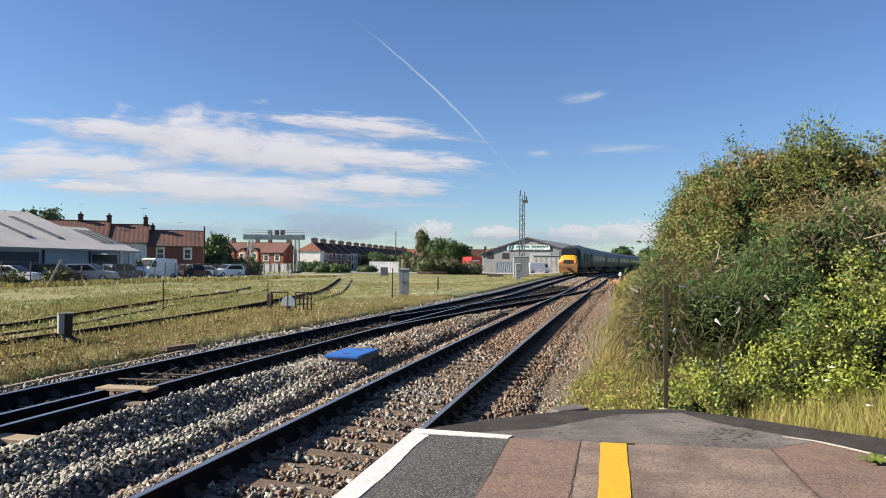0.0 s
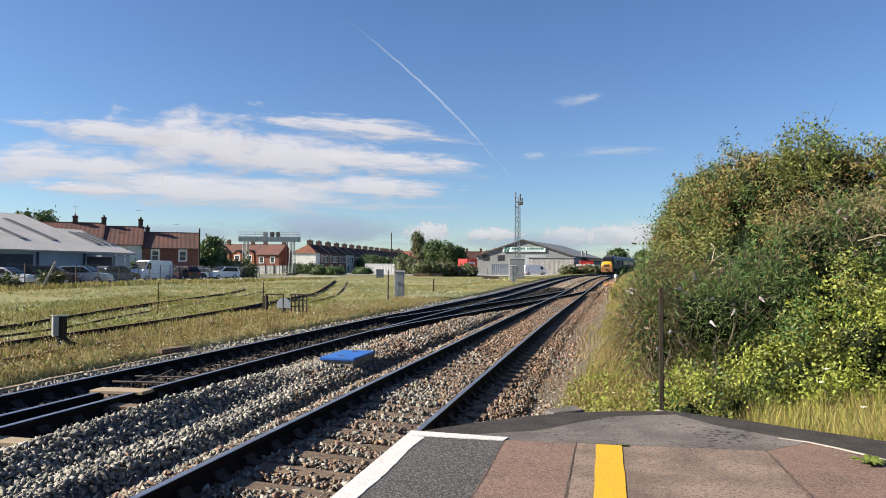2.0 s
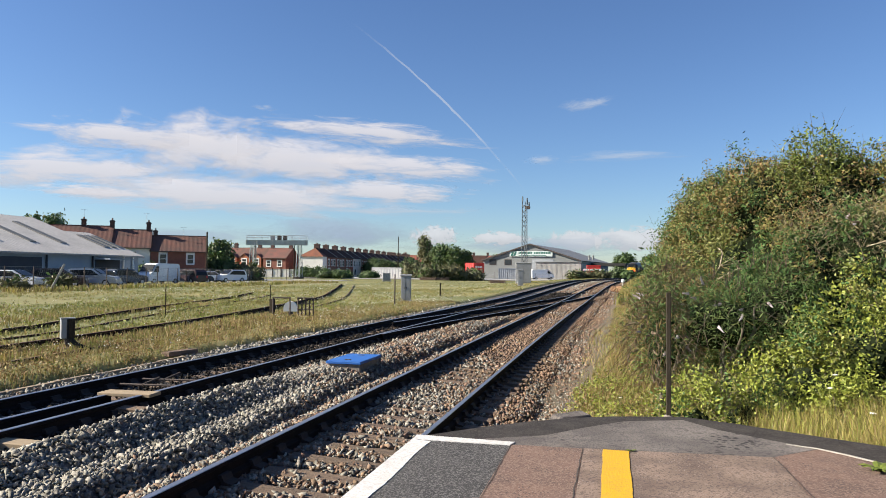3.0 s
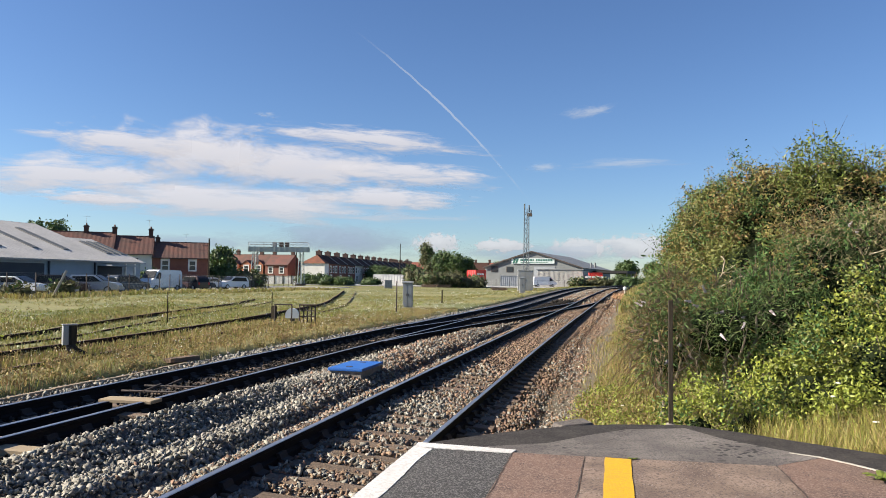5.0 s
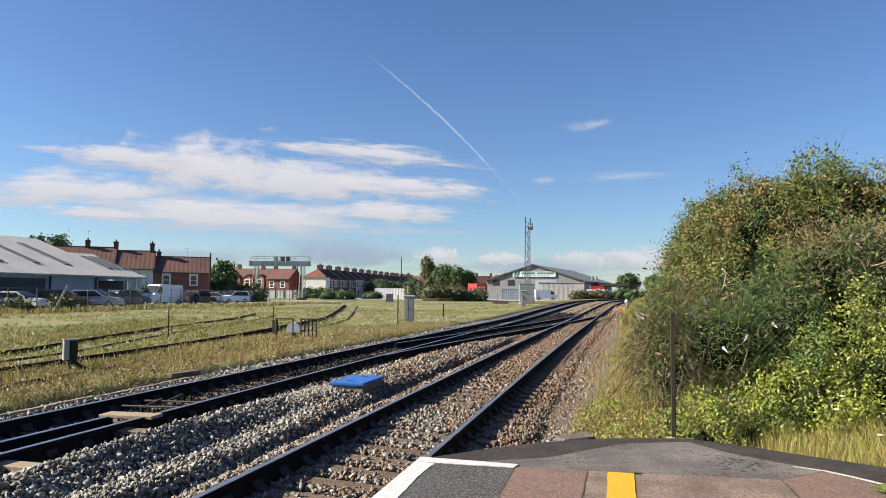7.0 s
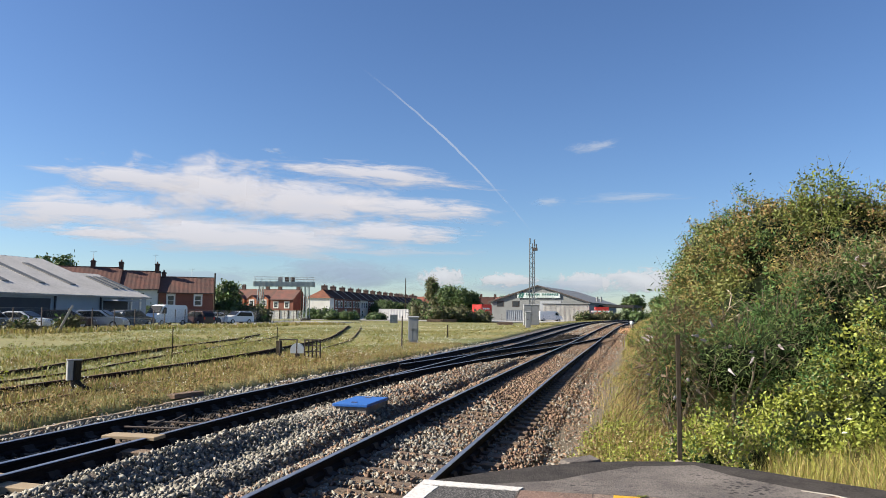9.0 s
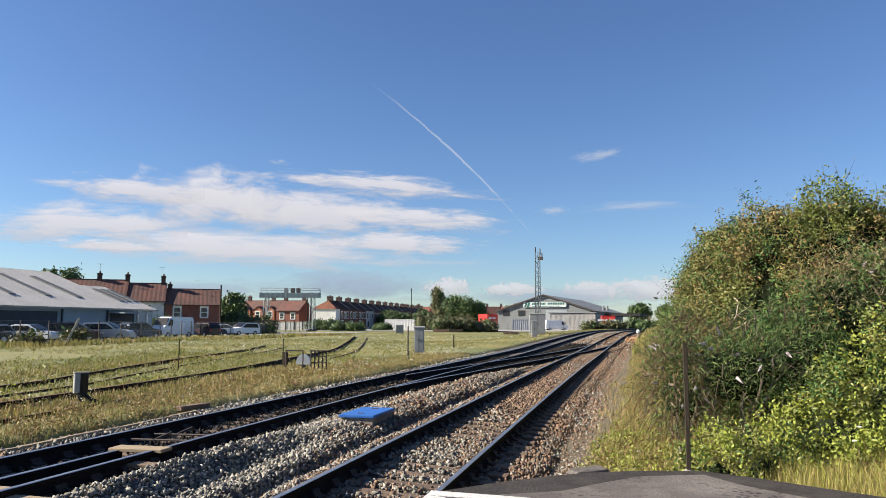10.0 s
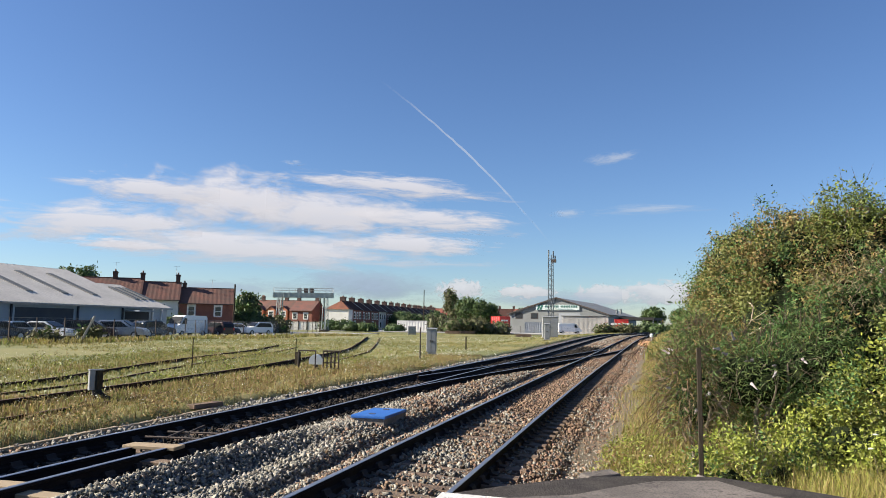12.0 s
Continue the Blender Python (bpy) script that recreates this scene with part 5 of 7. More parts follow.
def cloud_material(name, stretch, sharp, cover, colour, strength, density=1.0, ragged=2.4, rim=-0.75):
    m = bpy.data.materials.new(name)
    m.use_nodes = True
    n, l = m.node_tree.nodes, m.node_tree.links
    n.clear()
    tc = n.new("ShaderNodeTexCoord")
    ln = n.new("ShaderNodeVectorMath")
    ln.operation = "LENGTH"
    l.new(tc.outputs["Object"], ln.inputs[0])
    edge = n.new("ShaderNodeMapRange")
    edge.inputs["From Min"].default_value, edge.inputs["From Max"].default_value, edge.inputs["To Min"].default_value, edge.inputs["To Max"].default_value = 0.0, 1.0, cover, rim
    l.new(ln.outputs["Value"], edge.inputs["Value"])
    info = n.new("ShaderNodeObjectInfo")
    mp = n.new("ShaderNodeMapping")
    mp.inputs["Scale"].default_value = stretch
    l.new(tc.outputs["Object"], mp.inputs["Vector"])
    rnd = n.new("ShaderNodeMath")
    rnd.operation = "MULTIPLY"
    rnd.inputs[1].default_value = 40.0
    l.new(info.outputs["Random"], rnd.inputs[0])
    t = n.new("ShaderNodeTexNoise")
    t.noise_dimensions = "4D"
    t.inputs["Scale"].default_value, t.inputs["Detail"].default_value, t.inputs["Roughness"].default_value, t.inputs["Distortion"].default_value = 1.0, 9.0, 0.62, 0.5
    l.new(mp.outputs["Vector"], t.inputs["Vector"])
    l.new(rnd.outputs[0], t.inputs["W"])
    add = n.new("ShaderNodeMath")
    add.operation = "MULTIPLY_ADD"
    add.inputs[1].default_value = ragged
    l.new(t.outputs["Fac"], add.inputs[0])
    l.new(edge.outputs["Result"], add.inputs[2])
    al = n.new("ShaderNodeMapRange")
    al.interpolation_type = "SMOOTHSTEP"
    al.inputs["From Min"].default_value, al.inputs["From Max"].default_value, al.inputs["To Max"].default_value = 1.0, 1.0 + sharp, density
    l.new(add.outputs[0], al.inputs["Value"])
    shade = n.new("ShaderNodeMapRange")
    shade.inputs["From Min"].default_value, shade.inputs["From Max"].default_value, shade.inputs["To Min"].default_value, shade.inputs["To Max"].default_value = 1.1, 2.0, 0.93, 1.06
    l.new(add.outputs[0], shade.inputs["Value"])
    # greyer undersides: the clouds' own shading painted into their glow
    sep = n.new("ShaderNodeSeparateXYZ")
    l.new(tc.outputs["Object"], sep.inputs[0])
    low = n.new("ShaderNodeMapRange")
    low.inputs["From Min"].default_value, low.inputs["From Max"].default_value, low.inputs["To Min"].default_value, low.inputs["To Max"].default_value = -0.6, 0.35, 0.84, 1.04
    l.new(sep.outputs["Z"], low.inputs["Value"])
    em = n.new("ShaderNodeEmission")
    em.inputs["Color"].default_value = (*colour, 1)
    st = n.new("ShaderNodeMath")
    st.operation = "MULTIPLY"
    st.inputs[1].default_value = strength
    both = n.new("ShaderNodeMath")
    both.operation = "MULTIPLY"
    l.new(shade.outputs["Result"], both.inputs[0])
    l.new(low.outputs["Result"], both.inputs[1])
    l.new(both.outputs[0], st.inputs[0])
    l.new(st.outputs[0], em.inputs["Strength"])
    tr = n.new("ShaderNodeBsdfTransparent")
    mx = n.new("ShaderNodeMixShader")
    l.new(al.outputs["Result"], mx.inputs[0])
    l.new(tr.outputs[0], mx.inputs[1])
    l.new(em.outputs[0], mx.inputs[2])
    out = n.new("ShaderNodeOutputMaterial")
    l.new(mx.outputs[0], out.inputs["Surface"])
    return m


M_CLOUD = cloud_material("bright_cloud", (3.0, 1.0, 2.3), 1.0, 0.75, (0.90, 0.88, 0.93), 0.34, 0.9, 3.2, -1.0)
M_WISP = cloud_material("thin_cloud", (2.2, 1.0, 1.8), 1.0, 0.62, (0.86, 0.90, 0.97), 0.32, 0.5)
M_CUMULUS = cloud_material("horizon_cumulus", (5.0, 1.0, 2.2), 0.35, 0.85, (0.86, 0.88, 0.93), 0.34, 0.9)
M_HAZECLOUD = cloud_material("grey_horizon_cloud", (2.6, 1.0, 1.4), 1.1, 0.8, (0.55, 0.69, 0.88), 0.28, 0.8)


def cloud(label, x, y, z, half_w, half_h, mat, tilt=0.0):
    """A ragged sheet of cloud that faces the place, curved like the sky."""
    bm = bmesh.new()
    n = 12
    grid = [[bm.verts.new((-1 + 2 * i / n, 0.08 * (-1 + 2 * i / n) ** 2, -1 + 2 * j / 4)) for i in range(n + 1)] for j in range(5)]
    for j in range(4):
        for i in range(n):
            bm.faces.new((grid[j][i], grid[j][i + 1], grid[j + 1][i + 1], grid[j + 1][i]))
    ob = link_mesh("cloud", bm, mat)
    face = math.degrees(math.atan2(-x, y))
    ob.matrix_basis = pose(x, y, z, 0, tilt, face) @ Matrix.Diagonal((half_w, half_w * 0.5, half_h, 1))
    ob.visible_shadow = False
    return tagged(ob, label, "cloud", kind="structure")


for _x, _y, _z, _w, _h, _t in ((-2450, 3230, 690, 620, 92, 0), (-2130, 3470, 665, 640, 215, 2), (-1690, 3690, 620, 860, 170, 2), (-1360, 3790, 775, 800, 85, 3), (-1200, 3870, 590, 760, 95, 2),
                               (-2640, 3060, 500, 800, 130, -1), (-1960, 3560, 410, 1350, 135, 1), (-1260, 3850, 450, 680, 88, 1), (-2560, 3200, 395, 420, 45, 0)):
    cloud("bank of bright white fair-weather cloud", _x, _y, _z, _w * 1.08, _h * 1.12, M_CLOUD, _t)
cloud("thin wispy high cloud", -1850, 3610, 890, 110, 34, M_WISP)
cloud("thin wispy high cloud", -134, 4053, 940, 260, 70, M_WISP, -6)
cloud("thin wispy high cloud", 60, 4100, 655, 560, 60, M_WISP, -2)
cloud("thin wispy high cloud", -380, 4005, 625, 200, 50, M_WISP)
cloud("low cumulus cloud near the horizon", -1450, 3765, 200, 420, 110, M_HAZECLOUD)
cloud("low cumulus cloud near the horizon", -960, 3880, 200, 230, 85, M_CUMULUS)
cloud("low cumulus cloud near the horizon", -620, 3960, 190, 260, 60, M_CUMULUS)
cloud("low cumulus cloud near the horizon", -190, 4050, 180, 280, 95, M_CUMULUS)
cloud("low cumulus cloud near the horizon", 150, 4090, 190, 420, 110, M_CUMULUS)
cloud("grey haze cloud on the horizon", -2300, 3550, 180, 900, 120, M_HAZECLOUD)
cloud("grey haze cloud on the horizon", -1500, 3900, 230, 900, 150, M_HAZECLOUD)
cloud("grey haze cloud on the horizon", -500, 4000, 150, 1400, 110, M_HAZECLOUD)


def contrail():
    m = cloud_material("aircraft_trail", (7, 1, 1), 1.7, 1.5, (0.88, 0.92, 0.98), 0.33, 0.42)
    bm = bmesh.new()
    n = 40
    rng = random.Random(2)
    prev = None
    for i in range(n + 1):
        a = -0.75 + 1.5 * i / n
        w = 0.0042 * (1 - 0.4 * abs(a)) * rng.uniform(0.7, 1.2) + 0.002
        o = 0.085 * (0.56 - a * a) + rng.uniform(-0.002, 0.002)
        cur = (bm.verts.new((a, 0, o - w)), bm.verts.new((a, 0, o + w)))
        if prev:
            bm.faces.new((prev[0], cur[0], cur[1], prev[1]))
        prev = cur
    ob = link_mesh("aircraft_trail", bm, m)
    p, q = Vector((-1387, 3651, 1357)), Vector((-443, 3891, 424))
    along = (q - p) / 2
    ob.matrix_basis = pose(*((p + q) / 2), 0, 0, math.degrees(math.atan2(along.y, along.x))) @ pose(0, 0, 0, 0, math.degrees(math.atan2(-along.z, math.hypot(along.x, along.y))), 0) @ Matrix.Scale(along.length / 0.75, 4)
    ob.visible_shadow = False
    tagged(ob, "thin white aircraft vapour trail", "vapour trail", kind="structure")


contrail()

# ---------------------------------------------------------------- lineside things


def marker_post():
    bm = bmesh.new()
    box(bm, -0.019, 0.019, -0.019, 0.019, -0.3, 1.06)
    bevel(bm, 0.004)
    p = empty("marker_post", pose(0.47, 6.50, PZ - 0.02), "thin grey weathered post at the platform end", "post")
    part("shaft", bm, M_POST, p)
    bm = bmesh.new()
    bmesh.ops.create_icosphere(bm, subdivisions=2, radius=0.035)
    for v in bm.verts:
        v.co = Vector((v.co.x * 1.2, v.co.y, max(v.co.z, -0.02) * 0.6)) * (1 + 0.25 * noise.noise(v.co * 30))
    part("footing", bm, M_CONC_D, p, "crumbling concrete footing", True)


marker_post()


def relay_cabinet(name, m, w, d, h, label):
    c = empty(name, m, label, "cabinet")
    bm = bmesh.new()
    box(bm, -w / 2, w / 2, -d / 2, d / 2, 0.1, h)
    bevel(bm, 0.012)
    part("body", bm, M_GREYBOX, c)
    bm = bmesh.new()
    prism(bm, [(-d / 2 - 0.05, h), (d / 2 + 0.05, h), (d / 2 + 0.05, h + 0.05), (0, h + 0.1), (-d / 2 - 0.05, h + 0.05)], 0, -w / 2 - 0.05, w / 2 + 0.05)
    part("lid", bm, M_GREYBOX, c)
    for s in (-1, 1):
        bm = bmesh.new()
        box(bm, s * w / 4 - w / 4 + 0.03, s * w / 4 + w / 4 - 0.03, -d / 2 - 0.02, -d / 2 + 0.005, 0.2, h - 0.1)
        dr = part("door", bm, M_GREYBOX, c)
        bm = bmesh.new()
        box(bm, s * 0.06 - 0.015, s * 0.06 + 0.015, -d / 2 - 0.05, -d / 2 - 0.022, h * 0.5, h * 0.5 + 0.14)
        part("handle", bm, M_DARKMET, dr)
    bm = bmesh.new()
    box(bm, -w / 2 - 0.08, w / 2 + 0.08, -d / 2 - 0.08, d / 2 + 0.08, -0.4, 0.098)
    part("plinth", bm, M_CONC, c)
    return c


relay_cabinet("relay_cabinet", pose(-12.65, 43.9, 0.0, 0, 0, 12), 0.60, 0.55, 1.62, "grey steel lineside relay cabinet in long grass")
relay_cabinet("relay_cabinet", pose(-10.95, 91.5, gz(-10.95, 91.5), 0, 0, 10), 1.9, 1.2, 2.55, "large pale equipment cabinet below the mast")
relay_cabinet("relay_cabinet", pose(-9.9, 79.8, gz(-9.9, 79.8), 0, 0, 10), 0.55, 0.5, 1.7, "narrow grey lineside cabinet beside the track")
pole("lineside_pole", "thin dark steel pole beside the grey cabinet", -11.56, 37.9, 1.75, 0.045, M_DARKMET)
pole("lineside_stake", "thin wooden stake in the meadow", -12.74, 53.6, 1.0, 0.06, M_POST)
pole("lineside_stake", "thin stake in the meadow grass", -17.6, 26.0, 1.25, 0.025, M_POST)
pole("lineside_stake", "thin stake in the meadow grass", -19.0, 38.0, 1.0, 0.03, M_POST)


def point_heater_stub():
    """Steel junction box of two bent plates on a thin stem, with loose cables."""
    s = empty("cable_stump", pose(-12.3, 14.4, 0.03, 0, 0, 48), "grey steel junction box on a stem with loose black cables", "cable stump")
    # left plate pale, right plate dark: lit and shaded faces put into the colours
    for x0, x1, lab in ((-0.15, -0.02, "grey cover plate coloured as the lit face"), (0.02, 0.15, "")):
        bm = bmesh.new()
        prism(bm, [(x0, -0.07), (x1, -0.07), (x1 - 0.015, -0.09), (x0 + 0.015, -0.09)], 2, 0.26, 0.70)
        box(bm, x0, x1, -0.069, 0.07, 0.26, 0.70)
        part("cover", bm, M_GREYBOX if x0 < 0 else M_POST, s, lab)
    bm = bmesh.new()
    box(bm, -0.02, 0.02, -0.06, 0.06, 0.22, 0.701)
    part("seam", bm, M_TYRE, s)
    bm = bmesh.new()
    box(bm, -0.16, 0.16, -0.10, 0.09, 0.702, 0.73)
    bevel(bm, 0.006)
    part("cap", bm, M_GALV, s)
    bm = bmesh.new()
    cyl(bm, (0, 0, -0.05), (0, 0, 0.24), 0.065, seg=10)
    part("stem", bm, M_DARKMET, s)
    bm = bmesh.new()
    box(bm, -0.22, 0.22, -0.18, 0.18, -0.12, 0.05)
    bevel(bm, 0.02)
    part("base", bm, M_CONC_D, s)
    rng = random.Random(3)
    for k in range(9):
        bm = bmesh.new()
        a = Vector((0.10 - 0.02 * k, -0.09 + 0.015 * k, 0.27))
        b = Vector((0.22 + rng.uniform(0, 0.4), -0.25 + rng.uniform(-0.25, 0.25), -0.02))
        mid = (a + b) / 2 + Vector((0.02, -0.04, -0.08))
        pts = [a * (1 - t) ** 2 + mid * 2 * t * (1 - t) + b * t * t for t in (0, 0.2, 0.4, 0.6, 0.8, 1)]
        for p, q in zip(pts, pts[1:]):
            cyl(bm, p, q, 0.016, seg=5)
        part("cable", bm, M_TYRE, s)


point_heater_stub()


def hoop_rail(name, m, w, h, label, grid=False):
    f = empty(name, m, label, "guard rail")
    bm = bmesh.new()
    r = 0.028
    cyl(bm, (-w / 2, 0, -0.2), (-w / 2, 0, h), r, seg=7)
    cyl(bm, (w / 2, 0, -0.2), (w / 2, 0, h), r, seg=7)
    cyl(bm, (-w / 2 - r, 0, h), (w / 2 + r, 0, h), r, seg=7)
    part("hoop", bm, M_DARKMET, f)
    if grid:
        for i in range(1, 4):
            bm = bmesh.new()
            cyl(bm, (-w / 2, 0, h * i / 4), (w / 2, 0, h * i / 4), 0.02, seg=6)
            part("bar", bm, M_DARKMET, f)
        for i in range(1, 4):
            bm = bmesh.new()
            cyl(bm, (-w / 2 + w * i / 4, 0.03, 0.05), (-w / 2 + w * i / 4, 0.03, h), 0.03, seg=6)
            part("bar", bm, M_DARKMET, f)
    return f


hoop_rail("guard_hoop", pose(-12.95, 26.9, -0.12, 0, 0, 14), 0.68, 0.92, "black tubular guard hoop in the weeds")
hoop_rail("guard_grid", pose(-11.95, 27.0, -0.12, 0, 0, 14), 0.62, 0.92, "dark steel guard grid in the weeds", True)


def ground_signal():
    s = empty("ground_signal", pose(-12.75, 27.3, -0.1, 0, 0, 14), "white-fronted ground signal behind the guard hoop", "signal")
    bm = bmesh.new()
    prism(bm, [(-0.27, 0.34), (0.27, 0.34)] + [(0.27 * math.cos(a * math.pi / 8), 0.48 + 0.27 * math.sin(a * math.pi / 8)) for a in range(9)], 1, -0.06, 0.1)
    part("face", bm, M_SIGNWHITE, s, "white signal face")
    bm = bmesh.new()
    box(bm, -0.08, 0.08, 0.0, 0.15, -0.1, 0.32)
    part("stand", bm, M_DARKMET, s)
    bm = bmesh.new()
    box(bm, -0.09, 0.09, -0.09, 0.09, -0.1, 0.62)
    t = empty("lineside_stump", pose(-14.2, 28.6, 0.05), "short dark timber stump in the weeds", "stump")
    part("shaft", bm, M_POST, t)


ground_signal()


def blue_box():
    b = empty("cable_box", pose(-5.14, 14.1, -0.06, 0, 0, 0), "dark lineside box with bright blue lid on ballast", "cable box")
    bm = bmesh.new()
    box(bm, -0.33, 0.33, -0.62, 0.62, -0.12, 0.13)
    bevel(bm, 0.01)
    part("body", bm, M_CONC_D, b, "dark grey box body")
    bm = bmesh.new()
    box(bm, -0.36, 0.36, -0.66, 0.66, 0.132, 0.19)
    bevel(bm, 0.015, 2)
    part("lid", bm, M_BLUE, b, "bright blue plastic lid")
    for y in (-0.4, 0.4):
        bm = bmesh.new()
        box(bm, -0.06, 0.06, y - 0.03, y + 0.03, 0.19, 0.2)
        part("latch", bm, M_DARKMET, b)


blue_box()


def loose_board(m, l, w, t, label, mat=M_WOOD, name="timber_board"):
    bm = bmesh.new()
    box(bm, -l / 2, l / 2, -w / 2, w / 2, 0, t)
    bevel(bm, 0.006)
    ob = link_mesh(name, bm, mat)
    ob.matrix_basis = m
    return tagged(ob, label, "board")


loose_board(pose(-7.05, 9.55, 0.01, 0, 0, 3), 0.86, 0.30, 0.05, "pale timber board laid between the rails")
loose_board(pose(-7.25, 6.9, -0.02, 0, 0, 3), 0.80, 0.26, 0.05, "pale timber board laid between the rails")
loose_board(pose(-6.3, 9.0, -0.15, 0, 2, 8), 0.9, 0.24, 0.10, "rusty timber sleeper end in the ballast", M_SLEEPER, "sleeper_end")
loose_board(pose(-6.3, 6.9, -0.15, 0, 2, 5), 0.9, 0.24, 0.10, "rusty timber sleeper end in the ballast", M_WOOD, "sleeper_end")
loose_board(pose(-9.75, 15.0, -0.07, 0, 0, 78), 0.9, 0.25, 0.10, "dark old sleeper piece beside the ballast", M_SLEEPER, "sleeper_end")


def pull_rod(y):
    bm = bmesh.new()
    cyl(bm, (-8.0, y, -0.02), (-6.9, y + 0.1, -0.02), 0.02, seg=6)
    cyl(bm, (-7.6, y + 0.02, -0.02), (-7.5, y + 0.35, 0.06), 0.02, seg=6)
    tagged(link_mesh("point_rod", bm, M_DARKMET), "grey steel point rod between the rails", "point rod")


pull_rod(10.6)
pull_rod(11.2)


def trough():
    """Timber boards set on edge along the far side of the ballast."""
    t = empty("cable_trough", label="row of weathered timber boards on edge", category="cable trough")
    bm = bmesh.new()
    box(bm, -0.045, 0.045, -0.49, 0.49, -0.25, 0.03)
    bevel(bm, 0.008)
    me = None
    rng = random.Random(6)
    for i in range(10):
        y = 5.2 + i
        m = pose(-9.42 + rng.uniform(-0.02, 0.02), y, -0.09 + rng.uniform(-0.02, 0.01), 0, rng.uniform(-3, 3), rng.uniform(-1, 1))
        if me is None:
            ob = part("trough_lid", bm, M_WOOD, t)
            ob.matrix_basis, me = m, ob.data
        else:
            shared("trough_lid", me, t, m)


trough()


def kerb_slabs():
    """Broken slabs and a timber at the platform end."""
    for x, y, z, rz, l, w in ((-0.33, 6.74, 0.10, 30, 0.34, 0.22), (-0.50, 6.62, 0.03, 50, 0.36, 0.26)):
        bm = bmesh.new()
        box(bm, -l / 2, l / 2, -w / 2, w / 2, -0.3, 0.52)
        bevel(bm, 0.03)
        for v in bm.verts:
            v.co += Vector((noise.noise(v.co * 6), noise.noise(v.co * 7 + Vector((3, 0, 0))), noise.noise(v.co * 5))) * 0.04
        ob = link_mesh("broken_slab", bm, M_TARMAC)
        ob.matrix_basis = pose(x, y, z, 4, -6, rz)
        tagged(ob, "broken stained concrete slab at the platform end", "slab")


kerb_slabs()


def track_marker():
    m = empty("white_track_marker", pose(1.15, 83.0, gz(1.15, 83.0)), "small white lineside marker beside the track", "marker")
    bm = bmesh.new()
    cyl(bm, (0, 0, -0.2), (0, 0, 0.8), 0.07, seg=8)
    part("stem", bm, M_CONC, m)
    bm = bmesh.new()
    bmesh.ops.create_uvsphere(bm, u_segments=12, v_segments=8, radius=0.2)
    for v in bm.verts:
        v.co = Vector((v.co.x, v.co.y * 0.5, v.co.z * 1.1 + 0.95))
    part("head", bm, M_SIGNWHITE, m, smooth=True)


track_marker()
rng = np.random.default_rng(9)
_y = rng.uniform(76, 90, 260)
_x = 0.0 + rng.uniform(-0.2, 1.3, 260)
scatter_stones("orange_rubble", np.stack([_x, _y, height(_x, _y) + rng.uniform(0, 0.15, 260)], 1), rng.uniform(0.05, 0.14, 260), np.zeros(260, int), [M_RUBBLE], "heap of orange-brown rubble beside the track", 7, "rubble")


def timber_stack(x, y, z, rz, label):
    s = empty("timber_stack", pose(x, y, z, 0, 0, rz), label, "timber stack")
    rngs = random.Random(int(x * 7))
    for k in range(3):
        for i in range(4 - k):
            bm = bmesh.new()
            box(bm, -1.3, 1.3, -0.13, 0.13, 0, 0.16)
            bevel(bm, 0.01)
            b = part("timber", bm, M_SLEEPER, s)
            b.matrix_basis = pose(rngs.uniform(-0.1, 0.1), (i - (3 - k) / 2) * 0.3, k * 0.17, 0, 0, rngs.uniform(-3, 3))


timber_stack(-33.0, 128.0, 0.35, 10, "stack of dark old railway timbers")
timber_stack(-30.5, 129.5, 0.35, 25, "stack of dark old railway timbers")
timber_stack(-19.0, 122.0, gz(-19, 122), 10, "stack of pale railway timbers in the meadow")
relay_cabinet("relay_cabinet", pose(-37.5, 118.0, 0.35, 0, 0, 20), 1.3, 0.9, 1.2, "squat pale cabinet in the meadow")


def leaning_prop(x, y, lean, label):
    bm = bmesh.new()
    box(bm, -0.09, 0.09, -0.07, 0.07, -0.2, 2.3)
    bevel(bm, 0.01)
    ob = link_mesh("leaning_post", bm, M_CONC)
    ob.matrix_basis = pose(x, y, gz(x, y), 0, lean, 45)
    tagged(ob, label, "post")


leaning_prop(-44.9, 50.6, 24, "pale leaning concrete fence post")

# ---------------------------------------------------------------- the train
MOVES = []
TRACK_Z = 0.06


def train_pose(y):
    """Pose of a carriage whose middle stands at y on the far line."""
    c = -7.3
    a, b = y - 7.5, y + 7.5
    pa, pb = Vector((c + bend(a), a, TRACK_Z + float(rise(a)))), Vector((c + bend(b), b, TRACK_Z + float(rise(b))))
    mid = (pa + pb) / 2
    return pose(mid.x, mid.y, mid.z, 0, 0, -math.degrees(math.atan2(pb.x - pa.x, pb.y - pa.y)))


SECTION = [(-1.30, 1.05), (-1.36, 1.6), (-1.37, 2.3), (-1.30, 2.95), (-1.08, 3.5), (-0.7, 3.76), (0.0, 3.86), (0.7, 3.76), (1.08, 3.5), (1.30, 2.95), (1.37, 2.3), (1.36, 1.6), (1.30, 1.05)]


def shell(name, y0, y1, mats, parent, roof_from=4, roof_to=7):
    bm = bmesh.new()
    rows = [[bm.verts.new((x, y, z)) for x, z in SECTION] for y in (y0, y1)]
    n = len(SECTION)
    for k in range(n - 1):
        f = bm.faces.new((rows[0][k], rows[1][k], rows[1][k + 1], rows[0][k + 1]))
        f.material_index = 1 if roof_from <= k <= roof_to else 0
    bm.faces.new((rows[0][0], rows[0][-1], rows[1][-1], rows[1][0]))
    bm.faces.new(rows[0])
    bm.faces.new(rows[1][::-1])
    bmesh.ops.recalc_face_normals(bm, faces=bm.faces)
    return part(name, bm, mats, parent)


